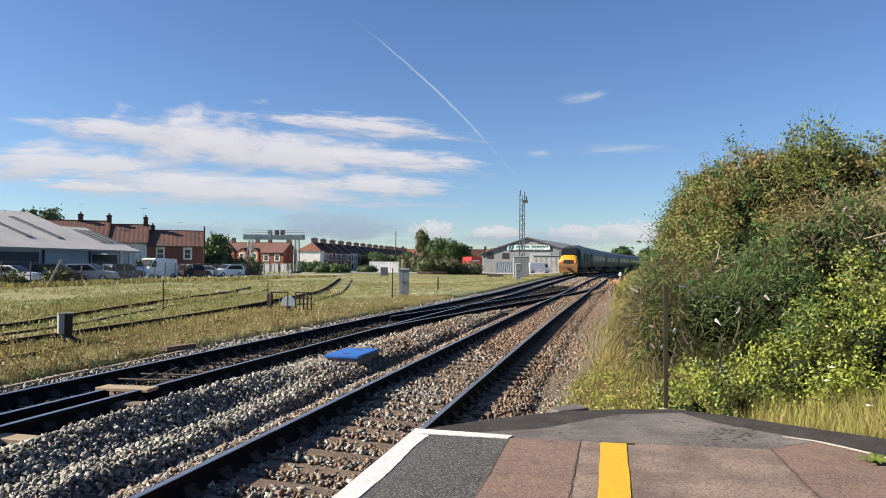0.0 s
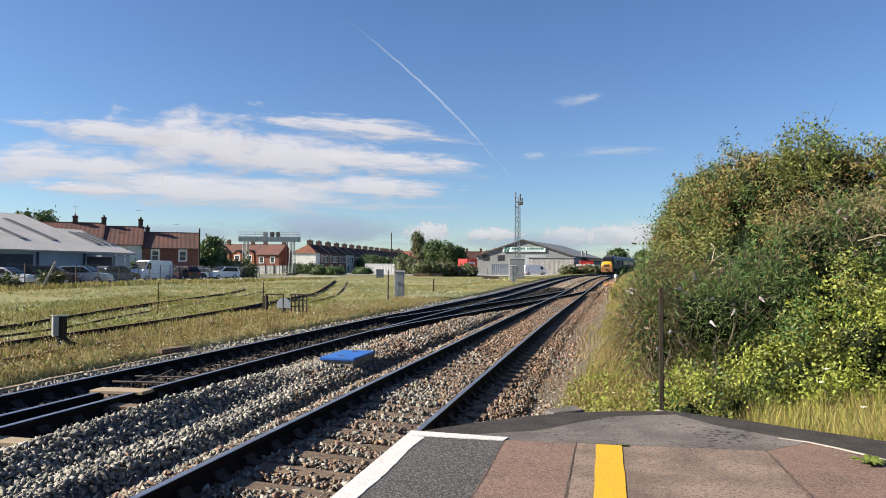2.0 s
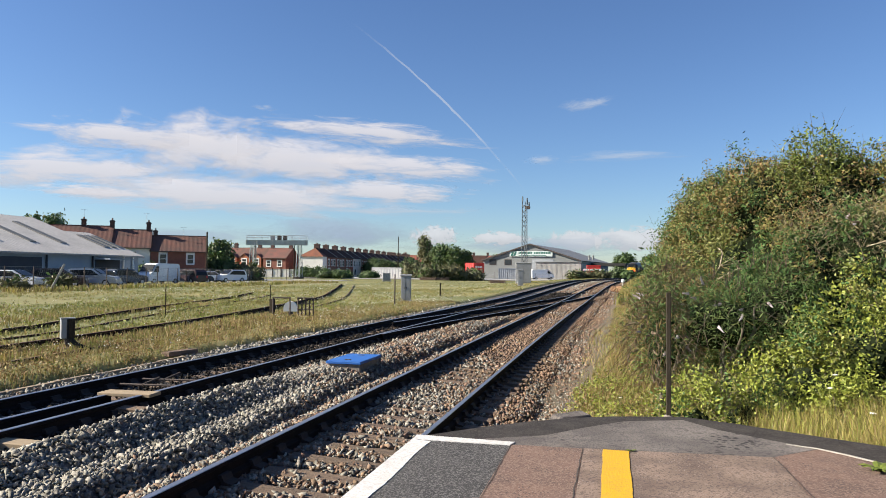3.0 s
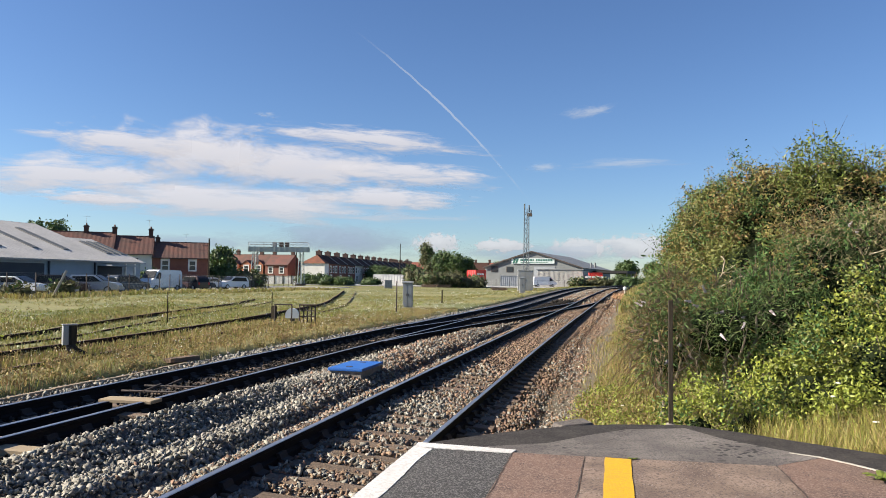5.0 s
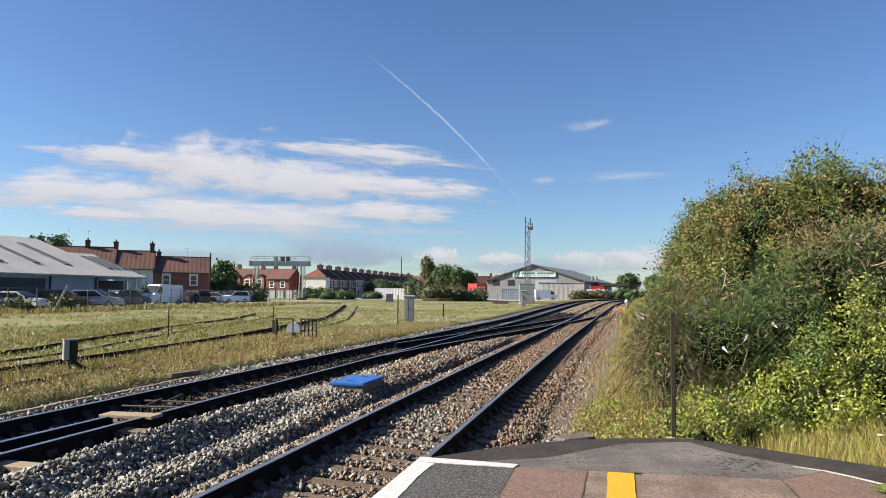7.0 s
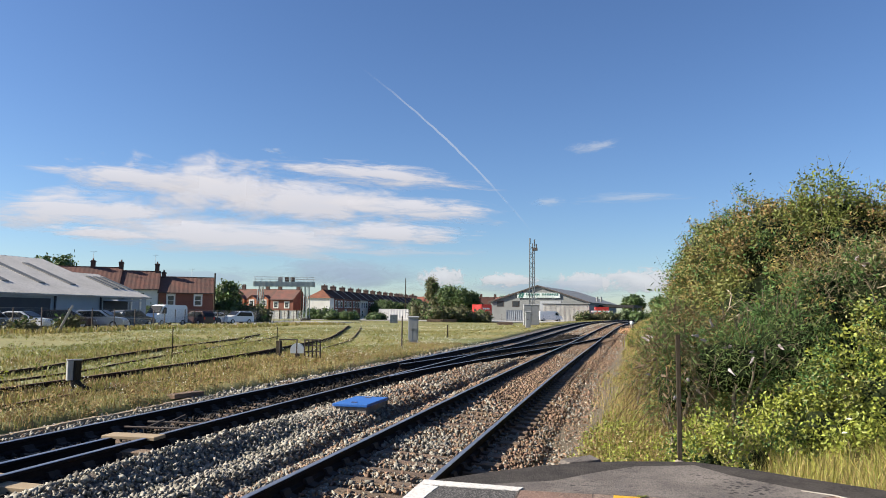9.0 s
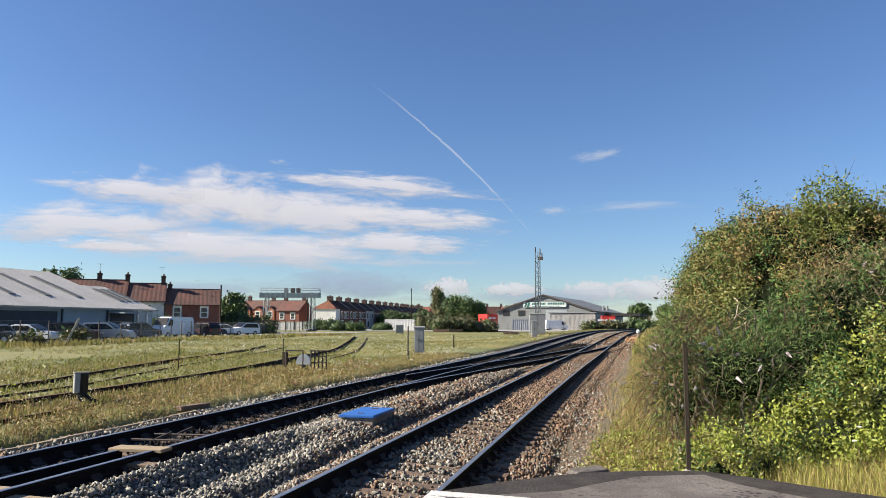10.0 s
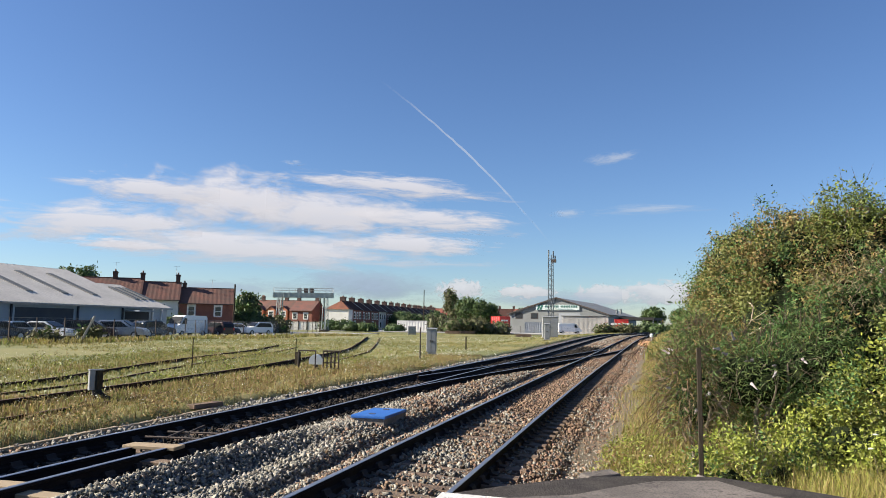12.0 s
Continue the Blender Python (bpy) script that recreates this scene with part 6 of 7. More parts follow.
def bogie(parent, y):
    bm = bmesh.new()
    for s in (-1, 1):
        box(bm, s * 1.0 - 0.08, s * 1.0 + 0.08, y - 1.7, y + 1.7, 0.45, 0.75)
    box(bm, -1.0, 1.0, y - 0.25, y + 0.25, 0.5, 0.8)
    b = part("bogie", bm, M_TRAINBLACK, parent)
    for dy in (-1.3, 1.3):
        for s in (-1, 1):
            bm = bmesh.new()
            cyl(bm, (s * 0.70, y + dy, 0.46), (s * 0.83, y + dy, 0.46), 0.46, seg=18)
            part("wheel", bm, M_TRAINBLACK, b)


def power_car():
    """High-speed diesel power car; its wedge nose points to -y."""
    c = empty("power_car", label="dark green high-speed diesel power car with yellow nose", category="train")
    shell("body", -6.0, 8.6, [M_TRAINGREEN, M_TRAINROOF], c)
    # wedge nose in rings from the cab back to the coupler
    bm = bmesh.new()
    rings = []
    for y, sx, top, bot in ((-6.0, 1.0, 3.86, 1.05), (-7.1, 0.99, 3.72, 1.0), (-7.6, 0.97, 3.3, 0.95), (-8.05, 0.95, 2.62, 0.9), (-8.55, 0.92, 2.38, 0.9), (-8.85, 0.88, 1.9, 0.92), (-8.9, 0.86, 1.2, 0.95)):
        ring = []
        for x, z in SECTION:
            f = (z - 1.05) / 2.81
            ring.append(bm.verts.new((x * sx * (1.0 if f < 0.6 else 1.0), y, bot + (top - bot) * f)))
        rings.append(ring)
    for i in range(len(rings) - 1):
        for k in range(len(SECTION) - 1):
            f = bm.faces.new((rings[i][k], rings[i + 1][k], rings[i + 1][k + 1], rings[i][k + 1]))
            roofy = 4 <= k <= 7
            f.material_index = 3 if (i == 0 and roofy) else 0 if (i < 3 or k in (0, 1, 10, 11) or (i < 4 and not 4 <= k <= 7)) else 1 if i < 5 else 2
    bm.faces.new(rings[-1]).material_index = 2
    bmesh.ops.recalc_face_normals(bm, faces=bm.faces)
    part("nose", bm, [M_TRAINBLACK, M_TRAINYELLOW, M_TRAINORANGE, M_TRAINROOF], c, "dark wedge nose with yellow front and orange lower half")
    bm = bmesh.new()
    vs = [bm.verts.new(p) for p in ((-1.02, -8.03, 2.68), (1.02, -8.03, 2.68), (0.92, -7.52, 3.40), (-0.92, -7.52, 3.40))]
    vs2 = [bm.verts.new(v.co + Vector((0, -0.05, 0.04))) for v in vs]
    bm.faces.new(vs2)
    for j in range(4):
        bm.faces.new((vs[j], vs[(j + 1) % 4], vs2[(j + 1) % 4], vs2[j]))
    bmesh.ops.recalc_face_normals(bm, faces=bm.faces)
    part("windscreen", bm, M_TRAINGLASS, c, "dark raked windscreen")
    bm = bmesh.new()
    box(bm, -0.55, 0.55, -8.93, -8.8, 1.55, 1.95)
    part("light_panel", bm, M_TRAINBLACK, c, "black recessed light panel")
    for s in (-1, 1):
        bm = bmesh.new()
        cyl(bm, (s * 0.82, -8.92, 1.7), (s * 0.82, -8.8, 1.7), 0.11, seg=12)
        part("tail_light", bm, M_TAIL, c, "lit red tail light")
        bm = bmesh.new()
        box(bm, s * 1.30, s * 1.375, -6.9, -6.25, 2.4, 3.0)
        part("cab_window", bm, M_TRAINGLASS, c)
    bm = bmesh.new()
    prism(bm, [(-1.14, 0.35), (1.14, 0.35), (1.2, 1.2), (-1.2, 1.2)], 1, -8.86, -8.3)
    bevel(bm, 0.05)
    part("valance", bm, M_TRAINORANGE, c, "dark orange-yellow valance")
    bm = bmesh.new()
    cyl(bm, (0, -9.1, 0.85), (0, -8.6, 0.85), 0.16, seg=10)
    part("coupler", bm, M_TRAINBLACK, c)
    bm = bmesh.new()
    box(bm, -1.2, 1.2, -3.2, 3.4, 0.3, 1.1)
    part("underframe", bm, M_TRAINBLACK, c)
    for y in (-2.8, -0.6, 2.2, 4.6):
        bm = bmesh.new()
        box(bm, -0.75, 0.75, y - 0.8, y + 0.8, 3.72, 3.95)
        bevel(bm, 0.05)
        part("roof_grille", bm, M_TRAINROOF, c)
    bm = bmesh.new()
    cyl(bm, (-0.25, 0.9, 3.8), (-0.25, 0.9, 4.1), 0.14, seg=10)
    cyl(bm, (0.25, 0.9, 3.8), (0.25, 0.9, 4.1), 0.14, seg=10)
    part("exhaust", bm, M_GALV, c)
    for s in (-1, 1):
        for y0, y1 in ((-2.6, 0.2), (1.2, 3.6), (6.4, 7.3)):
            bm = bmesh.new()
            box(bm, s * 1.355, s * 1.385, y0, y1, 1.7, 2.9)
            part("side_grille", bm, M_TRAINBLACK, c)
    bogie(c, -5.2)
    bogie(c, 5.2)
    return c


def coach():
    """Mark 3 style coach, 23 m long."""
    c = empty("passenger_coach", label="dark green passenger coach with row of tinted windows", category="train", group="train coaches")
    shell("body", -11.4, 11.4, [M_TRAINGREEN, M_TRAINROOF], c)
    for s in (-1, 1):
        for i in range(8):
            bm = bmesh.new()
            y = -8.4 + i * 2.4
            box(bm, s * 1.352, s * 1.385, y - 0.95, y + 0.95, 2.0, 2.75)
            part("window", bm, M_TRAINGLASS, c)
        for y in (-10.7, 10.7):
            bm = bmesh.new()
            box(bm, s * 1.355, s * 1.39, y - 0.45, y + 0.45, 1.1, 3.05)
            part("door", bm, M_TRAINGREEN, c)
    bm = bmesh.new()
    box(bm, -1.15, 1.15, -5.5, 5.5, 0.4, 1.1)
    part("underframe", bm, M_TRAINBLACK, c)
    for y in (-11.55, 11.55):
        bm = bmesh.new()
        box(bm, -0.9, 0.9, y - 0.2, y + 0.2, 1.0, 3.5)
        part("gangway", bm, M_TRAINBLACK, c)
    bm = bmesh.new()
    for i in range(9):
        box(bm, -0.4, 0.4, -9.6 + i * 2.4, -9.0 + i * 2.4, 3.8, 3.95)
    part("roof_vent", bm, M_TRAINROOF, c)
    bogie(c, -8.0)
    bogie(c, 8.0)
    return c


TRAIN_SPEED, TRAIN_START = 31.5, 101.5     # metres a second; middle of the rear power car at 0 s
TIMES = [0.5 * i for i in range(25)]
rear = power_car()
MOVES.append((rear, [(t, train_pose(TRAIN_START + TRAIN_SPEED * t)) for t in TIMES]))
first_coach = coach()
for _k in range(7):
    ob = first_coach if _k == 0 else copy_thing(first_coach, Matrix())
    MOVES.append((ob, [(t, train_pose(TRAIN_START + 20.8 + 23.2 * _k + TRAIN_SPEED * t)) for t in TIMES]))

# ---------------------------------------------------------------- plants


def lumpy(P, k, seed):
    """A smooth uneven field from about -1 to 1 over places, k waves in two pi metres."""
    rng = np.random.default_rng(seed + 900)
    f = np.zeros(len(P))
    for _ in range(7):
        w = rng.normal(size=3)
        w *= k * rng.uniform(0.7, 1.5) / np.linalg.norm(w)
        f += np.sin(P @ w + rng.uniform(0, 6.28))
    return f / 2.6


def leaf_cloud(name, lumps, per_area, size, mats, weights, parent, seed, shape="leaf", clump=0.16, per_clump=14, shell_in=0.80, up=0.0, floor=None, tuft=0.0, wave=7.0):
    """Leaves in many small sprays over the surfaces of overlapping lumps (x, y, z, rx, ry, rz)."""
    rng = np.random.default_rng(seed)
    L = np.array(lumps, float)
    cents = []
    for c in L:
        r = c[3:]
        area = 4 * math.pi * (((r[0] * r[1]) ** 1.6 + (r[0] * r[2]) ** 1.6 + (r[1] * r[2]) ** 1.6) / 3) ** (1 / 1.6)
        n = int(area * per_area / per_clump)
        d = rng.normal(size=(n, 3))
        d /= np.linalg.norm(d, axis=1, keepdims=True)
        bumpy = 1 + 0.10 * np.sin(d[:, 0] * 7 + c[0] * 3) * np.sin(d[:, 1] * 6 + c[1]) + 0.08 * np.sin(d[:, 2] * 9 + d[:, 0] * 5 + c[2])
        rad = bumpy * (shell_in + (1 - shell_in) * rng.random(n) ** 0.6 + np.where(rng.random(n) < 0.03, rng.random(n) * 0.06, 0))
        cents.append(c[:3] + d * r * rad[:, None])
    C = np.concatenate(cents)
    # drop sprays buried deep in another lump
    keep = np.ones(len(C), bool)
    for c in L:
        q = ((C - c[:3]) / c[3:])
        keep &= (q * q).sum(1) > 0.42
    if floor is not None:
        keep &= C[:, 2] > floor
    C = C[keep]
    if tuft:
        # boughs stand out as tufts, with thin hollows between them
        f = lumpy(C, wave, seed) + 0.5 * lumpy(C, wave * 2.3, seed + 1)
        own = L[np.argmin((((C[:, None, :] - L[None, :, :3]) / L[None, :, 3:]) ** 2).sum(2), axis=1)]
        C = own[:, :3] + (C - own[:, :3]) * (1 + tuft * np.clip(f, -1.4, 1.6))[:, None]
        C = C[rng.random(len(C)) < np.clip(0.80 + 0.85 * f, 0.05, 1.0)]
    n = len(C)
    P = (C[:, None, :] + rng.normal(size=(n, per_clump, 3)) * clump * rng.uniform(0.6, 1.3, (n, 1, 1))).reshape(-1, 3)
    N = len(P)
    s = size * rng.uniform(0.6, 1.4, N)
    # blades turn their faces up and to the light
    nn = rng.normal(size=(N, 3)) * 1.0 + np.array([-0.35, -0.22, 0.60])
    nn /= np.linalg.norm(nn, axis=1, keepdims=True)
    a = rng.normal(size=(N, 3))
    a[:, 2] += up
    a -= (a * nn).sum(1, keepdims=True) * nn
    a /= np.linalg.norm(a, axis=1, keepdims=True)
    b = np.cross(nn, a)
    wid = {"leaf": 0.42, "long": 0.14, "round": 0.5}[shape]
    fold = 0.10 if shape != "long" else 0.05
    v = np.stack([P - a * s[:, None], P + b * (wid * s)[:, None] + nn * (fold * s)[:, None] - a * (0.1 * s)[:, None], P + a * s[:, None] - nn * (0.12 * s)[:, None], P - b * (wid * s)[:, None] + nn * (fold * s)[:, None] - a * (0.1 * s)[:, None]], 1)
    base = 4 * np.arange(N)[:, None]
    t = np.concatenate([base + np.array([[0, 1, 2]]), base + np.array([[0, 2, 3]])], 1).reshape(-1, 3)
    w = np.cumsum(np.array(weights, float) / sum(weights))
    chance = rng.random(n)
    if tuft:
        # branches turn colour together
        tint = lumpy(C, wave * 0.55, seed + 5).argsort().argsort() / max(n, 1)
        chance = np.clip(0.55 * tint + 0.45 * chance, 0, 0.999)
        chance = chance.argsort().argsort() / max(n, 1)
    pick = np.searchsorted(w, np.clip(chance, 0, 0.999))
    return tri_mesh(name, v.reshape(-1, 3), t, mats, parent, np.repeat(pick, per_clump * 2))


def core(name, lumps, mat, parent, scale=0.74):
    """Uneven inner foliage behind the leaves; near-black in bushes and brambles, as painted-in shade."""
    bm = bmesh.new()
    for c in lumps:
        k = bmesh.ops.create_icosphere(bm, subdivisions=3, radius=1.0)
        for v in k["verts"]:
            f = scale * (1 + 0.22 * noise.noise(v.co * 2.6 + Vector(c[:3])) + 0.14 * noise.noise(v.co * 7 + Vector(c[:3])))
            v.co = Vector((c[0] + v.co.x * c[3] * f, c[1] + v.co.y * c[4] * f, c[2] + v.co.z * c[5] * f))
    return part(name, bm, M_INNER_SHADE if mat in (M_LEAF_DARK,) else mat, parent)


def limbs(name, base, tips, r, mat, parent, seed=1):
    """A trunk that forks into bent, tapering limbs towards the tips."""
    rng = random.Random(seed)
    bm = bmesh.new()
    base = Vector(base)
    fork = base + (sum((Vector(t) for t in tips), Vector()) / len(tips) - base) * 0.35
    cyl(bm, base, fork, r, r * 0.75, 8)
    for t in tips:
        t = Vector(t)
        prev, pr = fork, r * 0.7
        for k in range(1, 5):
            q = fork.lerp(t, k / 4) + Vector((rng.uniform(-1, 1), rng.uniform(-1, 1), rng.uniform(-0.5, 0.8))) * (t - fork).length * 0.06 * (k < 4)
            nr = r * 0.7 * (1 - k / 4.6)
            cyl(bm, prev, q, pr, nr, 6)
            if k > 1:
                e = q + Vector((rng.uniform(-1, 1), rng.uniform(-1, 1), rng.uniform(0, 1))) * (t - fork).length * 0.28
                cyl(bm, q, e, nr * 0.6, nr * 0.15, 5)
            prev, pr = q, nr
    return part(name, bm, mat, parent)


def twigs(name, lumps, n, length, mat, parent, seed, thick=0.006, droop=0.2, zmin=0.0, outward=0.9):
    """Thin bent shoots that stand out of the foliage."""
    rng = random.Random(seed)
    verts, faces = [], []
    for _ in range(n):
        c = rng.choice(lumps)
        d = Vector((rng.gauss(0, 1), rng.gauss(0, 1), rng.gauss(0.3, 1))).normalized()
        p = Vector((c[0] + d.x * c[3] * 0.92, c[1] + d.y * c[4] * 0.92, c[2] + d.z * c[5] * 0.92))
        if p.z < zmin:
            continue
        g = (d * outward + Vector((rng.gauss(0, 0.4), rng.gauss(0, 0.4), rng.gauss(0.3, 0.4)))).normalized()
        l = length * rng.uniform(0.4, 1.2)
        prev = None
        for k in range(4):
            q = p + g * l * k / 3 - Vector((0, 0, droop * l * (k / 3) ** 2))
            w = thick * (1 - k / 4)
            i = len(verts)
            verts += [tuple(q + Vector((w, 0, 0))), tuple(q + Vector((-w * 0.5, w * 0.86, 0))), tuple(q + Vector((-w * 0.5, -w * 0.86, 0)))]
            if prev is not None:
                for j in range(3):
                    faces.append((prev + j, prev + (j + 1) % 3, i + (j + 1) % 3, i + j))
            prev = i
    return tagged(raw(name, verts, faces, mat, parent), kind="stuff")


def hawthorn(lumps, label, seed, leaf=0.0255, dens=2000, mats=None, weights=(5, 2.2, 2.6), clump=0.058, sprigs=90, tuft=0.13, wave=13.0):
    b = empty("hawthorn_bush", label=label, category="bush", group="lineside hedge")
    tips = [(c[0], c[1], c[2] + c[5] * 0.5) for c in lumps]
    x, y = lumps[0][0], lumps[0][1]
    limbs("trunk", (x + 0.2, y, gz(x, y) - 0.1), tips if len(tips) > 1 else tips + [(x + 0.5, y + 0.5, lumps[0][2] + 0.5)], 0.12, M_BARK, b, seed)
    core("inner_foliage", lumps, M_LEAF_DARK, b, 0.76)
    leaf_cloud("crown", lumps, dens, leaf, mats or [M_LEAF, M_LEAF_BROWN, M_LEAF_DARK], weights, b, seed, clump=clump, tuft=tuft, wave=wave)
    twigs("twig", lumps, sprigs, 0.42, M_TWIG, b, seed, 0.006, 0.1, 1.5)
    return b


hawthorn([(2.8, 12.9, 1.8, 1.5, 1.7, 1.7), (2.2, 12.2, 1.5, 0.95, 1.2, 1.5)], "large green hawthorn bush in the hedge", 21, weights=(5, 2.0, 1.8))
hawthorn([(2.5, 12.6, 2.75, 1.0, 1.0, 1.0), (3.4, 12.4, 3.0, 0.95, 1.0, 0.85), (1.95, 13.4, 2.4, 0.8, 1.0, 0.95)], "hawthorn bush turning brown along the hedge top", 29, weights=(3.4, 3.0, 0.8))
hawthorn([(4.7, 12.0, 1.9, 1.5, 1.7, 1.85), (5.8, 11.0, 1.9, 1.4, 1.5, 1.6)], "dense green hawthorn bush beside the platform", 22, weights=(5, 1.4, 2.4))
hawthorn([(2.1, 15.6, 1.75, 1.1, 1.7, 1.9), (3.1, 16.8, 2.1, 1.5, 1.8, 2.2), (1.8, 14.7, 2.9, 0.6, 0.8, 0.85)], "mixed green and brown hawthorn bush", 23, weights=(4, 2.4, 3))
hawthorn([(2.35, 19.6, 1.85, 1.15, 2.2, 1.95), (3.2, 21.5, 2.1, 1.5, 2.2, 2.1), (1.95, 18.8, 3.0, 0.65, 1.1, 0.8)], "dark green lineside bush with upright shoots", 24, leaf=0.030, dens=1000, weights=(3, 0.8, 5), clump=0.10)
hawthorn([(2.7, 25.5, 1.5, 1.2, 2.6, 1.6), (3.4, 29.0, 1.7, 1.6, 3.0, 1.8)], "green lineside hedge bush", 25, leaf=0.05, dens=330, weights=(4, 1.5, 3), clump=0.14, sprigs=80)
hawthorn([(3.2, 35, 1.5, 1.4, 3.5, 1.7), (3.7, 41, 1.5, 1.6, 4.0, 1.7), (4.3, 49, 1.5, 1.7, 5.0, 1.8)], "long green lineside hedge", 26, leaf=0.12, dens=60, weights=(4, 1, 3), clump=0.3, sprigs=60, wave=3.0)
hawthorn([(5.0, 60, 1.3, 1.9, 7.0, 1.9), (6.4, 74, 1.3, 2.2, 8.0, 2.0), (8.4, 92, 1.4, 2.6, 10.0, 2.2)], "distant dark green lineside hedge", 27, leaf=0.2, dens=24, weights=(4, 1, 3), clump=0.4, sprigs=0, wave=1.6)
hawthorn([(13.0, 118, 1.6, 4, 14.0, 2.6), (18.0, 150, 1.8, 5, 18.0, 3.0), (30.0, 195, 2.2, 10, 25.0, 3.6)], "far dark green lineside thicket", 28, leaf=0.32, dens=9, weights=(4, 1, 3), clump=0.6, sprigs=0, wave=0.8)


def dead_branch(pts, r, label):
    """A bare, bent, bleached branch with short side twigs."""
    b = empty("dead_branch", label=label, category="branch")
    rng = random.Random(len(pts) + int(pts[0][0] * 100))
    bm = bmesh.new()
    for k, (p, q) in enumerate(zip(pts, pts[1:])):
        cyl(bm, p, q, r * (1 - k / len(pts)), r * (1 - (k + 1) / len(pts)) + 0.003, 6)
        for _ in range(2):
            e = Vector(q) + Vector((rng.uniform(-0.2, 0.2), rng.uniform(-0.25, 0.0), rng.uniform(-0.12, 0.2)))
            cyl(bm, q, e, 0.006, 0.002, 4)
    part("wood", bm, M_DEADWOOD, b)


dead_branch([(1.55, 12.3, 1.75), (1.62, 11.2, 1.9), (1.72, 10.9, 1.98), (1.95, 10.7, 1.99), (2.12, 10.6, 1.86)], 0.012, "bleached dead branch leaning out of the hedge")
dead_branch([(1.62, 12.2, 2.35), (1.58, 11.3, 2.22), (1.50, 11.0, 2.02), (1.40, 10.9, 1.86)], 0.010, "brown dead branch hanging in the hedge")
dead_branch([(3.0, 11.6, 2.0), (3.05, 10.0, 2.25), (3.25, 9.75, 2.33), (3.5, 9.7, 2.38)], 0.010, "bleached dead branch across the dry buddleia")


def sapling():
    s = empty("ash_sapling", label="young bright green ash shoot above the hedge", category="tree")
    lumps = [(3.05, 12.1, 3.75, 0.42, 0.4, 0.42), (3.35, 12.0, 3.5, 0.4, 0.4, 0.35), (2.85, 12.1, 3.4, 0.35, 0.35, 0.35), (4.3, 11.8, 3.5, 0.4, 0.4, 0.35)]
    limbs("trunk", (3.1, 12.3, 0.3), [(3.05, 12.1, 3.9), (3.4, 12.0, 3.6), (4.2, 11.9, 3.5)], 0.05, M_BARK, s, 4)
    leaf_cloud("crown", lumps, 1300, 0.028, [M_LEAF_FRESH, M_LEAF], (3, 2), s, 31, clump=0.08, shell_in=0.3)
    twigs("twig", lumps, 60, 0.4, M_TWIG, s, 5, 0.005, 0.0)


sapling()


def buddleia(lumps, label, seed, flowers, weights=(3, 2, 0.5), mats=None):
    b = empty("buddleia_bush", label=label, category="bush")
    x, y = lumps[0][0], lumps[0][1]
    limbs("stem", (x, y, gz(x, y) - 0.1), [(c[0], c[1], c[2] + c[5] * 0.4) for c in lumps] + [(x + 0.3, y - 0.3, lumps[0][2])], 0.05, M_BARK, b, seed)
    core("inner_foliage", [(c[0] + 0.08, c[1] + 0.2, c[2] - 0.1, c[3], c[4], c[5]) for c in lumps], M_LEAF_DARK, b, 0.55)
    leaf_cloud("foliage", lumps, 1900, 0.033, mats or [M_BUDDLEIA, M_LEAF_DARK, M_LEAF_BROWN], weights, b, seed, "long", clump=0.11, shell_in=0.62, tuft=0.2, wave=10.0)
    twigs("shoot", lumps, 130 + 6 * flowers, 0.5, M_TWIG, b, seed, 0.007, 0.5, 0.3)
    if flowers > 40:
        twigs("seed_stalk", lumps, 900, 0.2, M_SEED, b, seed + 3, 0.010, 0.9, 0.2, 0.6)
    # tapering flower and seed spikes
    rng = random.Random(seed)
    for k in range(flowers):
        c = rng.choice(lumps)
        d = Vector((rng.gauss(-0.3, 0.7), rng.gauss(-0.9, 0.5), rng.gauss(0.3, 0.5))).normalized()
        p = Vector((c[0] + d.x * c[3], c[1] + d.y * c[4], c[2] + d.z * c[5]))
        q = p + (d + Vector((0, 0, rng.uniform(-0.7, 0.1))) + Vector((rng.uniform(-0.8, 0.8), 0, 0))).normalized() * rng.uniform(0.07, 0.13)
        bm = bmesh.new()
        cyl(bm, p, q, 0.017, 0.004, 7)
        bmesh.ops.subdivide_edges(bm, edges=bm.edges[:], cuts=2)
        for v in bm.verts:
            v.co += Vector((noise.noise(v.co * 90), noise.noise(v.co * 80 + Vector((5, 0, 0))), noise.noise(v.co * 85))) * 0.014
        lit = k % 3 > 0 if flowers < 40 else k % 6 == 0
        part("flower_spike", bm, M_FLOWER if lit else M_TWIG, b, "faded lilac flower spike" if lit else "brown seed spike")
    return b


buddleia([(1.25, 9.6, 1.35, 0.75, 0.6, 0.55), (1.95, 9.8, 1.5, 0.7, 0.6, 0.6)], "buddleia bush with faded lilac flower spikes", 41, 14, (2, 4, 0.4))
hawthorn([(2.6, 10.6, 1.6, 0.9, 0.8, 0.9), (3.5, 10.4, 1.9, 1.0, 0.8, 0.9), (4.6, 10.2, 1.9, 1.1, 0.9, 1.0)], "dense dark green bush before the hedge", 42, weights=(2, 0.3, 5), leaf=0.030, dens=1300, wave=9.0)
buddleia([(2.75, 10.5, 2.35, 0.65, 0.6, 0.42), (3.45, 10.2, 2.45, 0.7, 0.6, 0.45), (4.1, 10.1, 2.5, 0.6, 0.6, 0.45)], "dry grey-tan buddleia leaning over the dark bush", 45, 10, (2, 1, 1), [M_BUDDLEIA_DRY, M_LEAF_DARK, M_LEAF_BROWN])
buddleia([(0.58, 9.7, 1.1, 0.40, 0.6, 0.6), (0.8, 10.6, 1.4, 0.45, 0.7, 0.65)], "straggling buddleia with brown seed heads", 43, 44, (2, 2, 3))
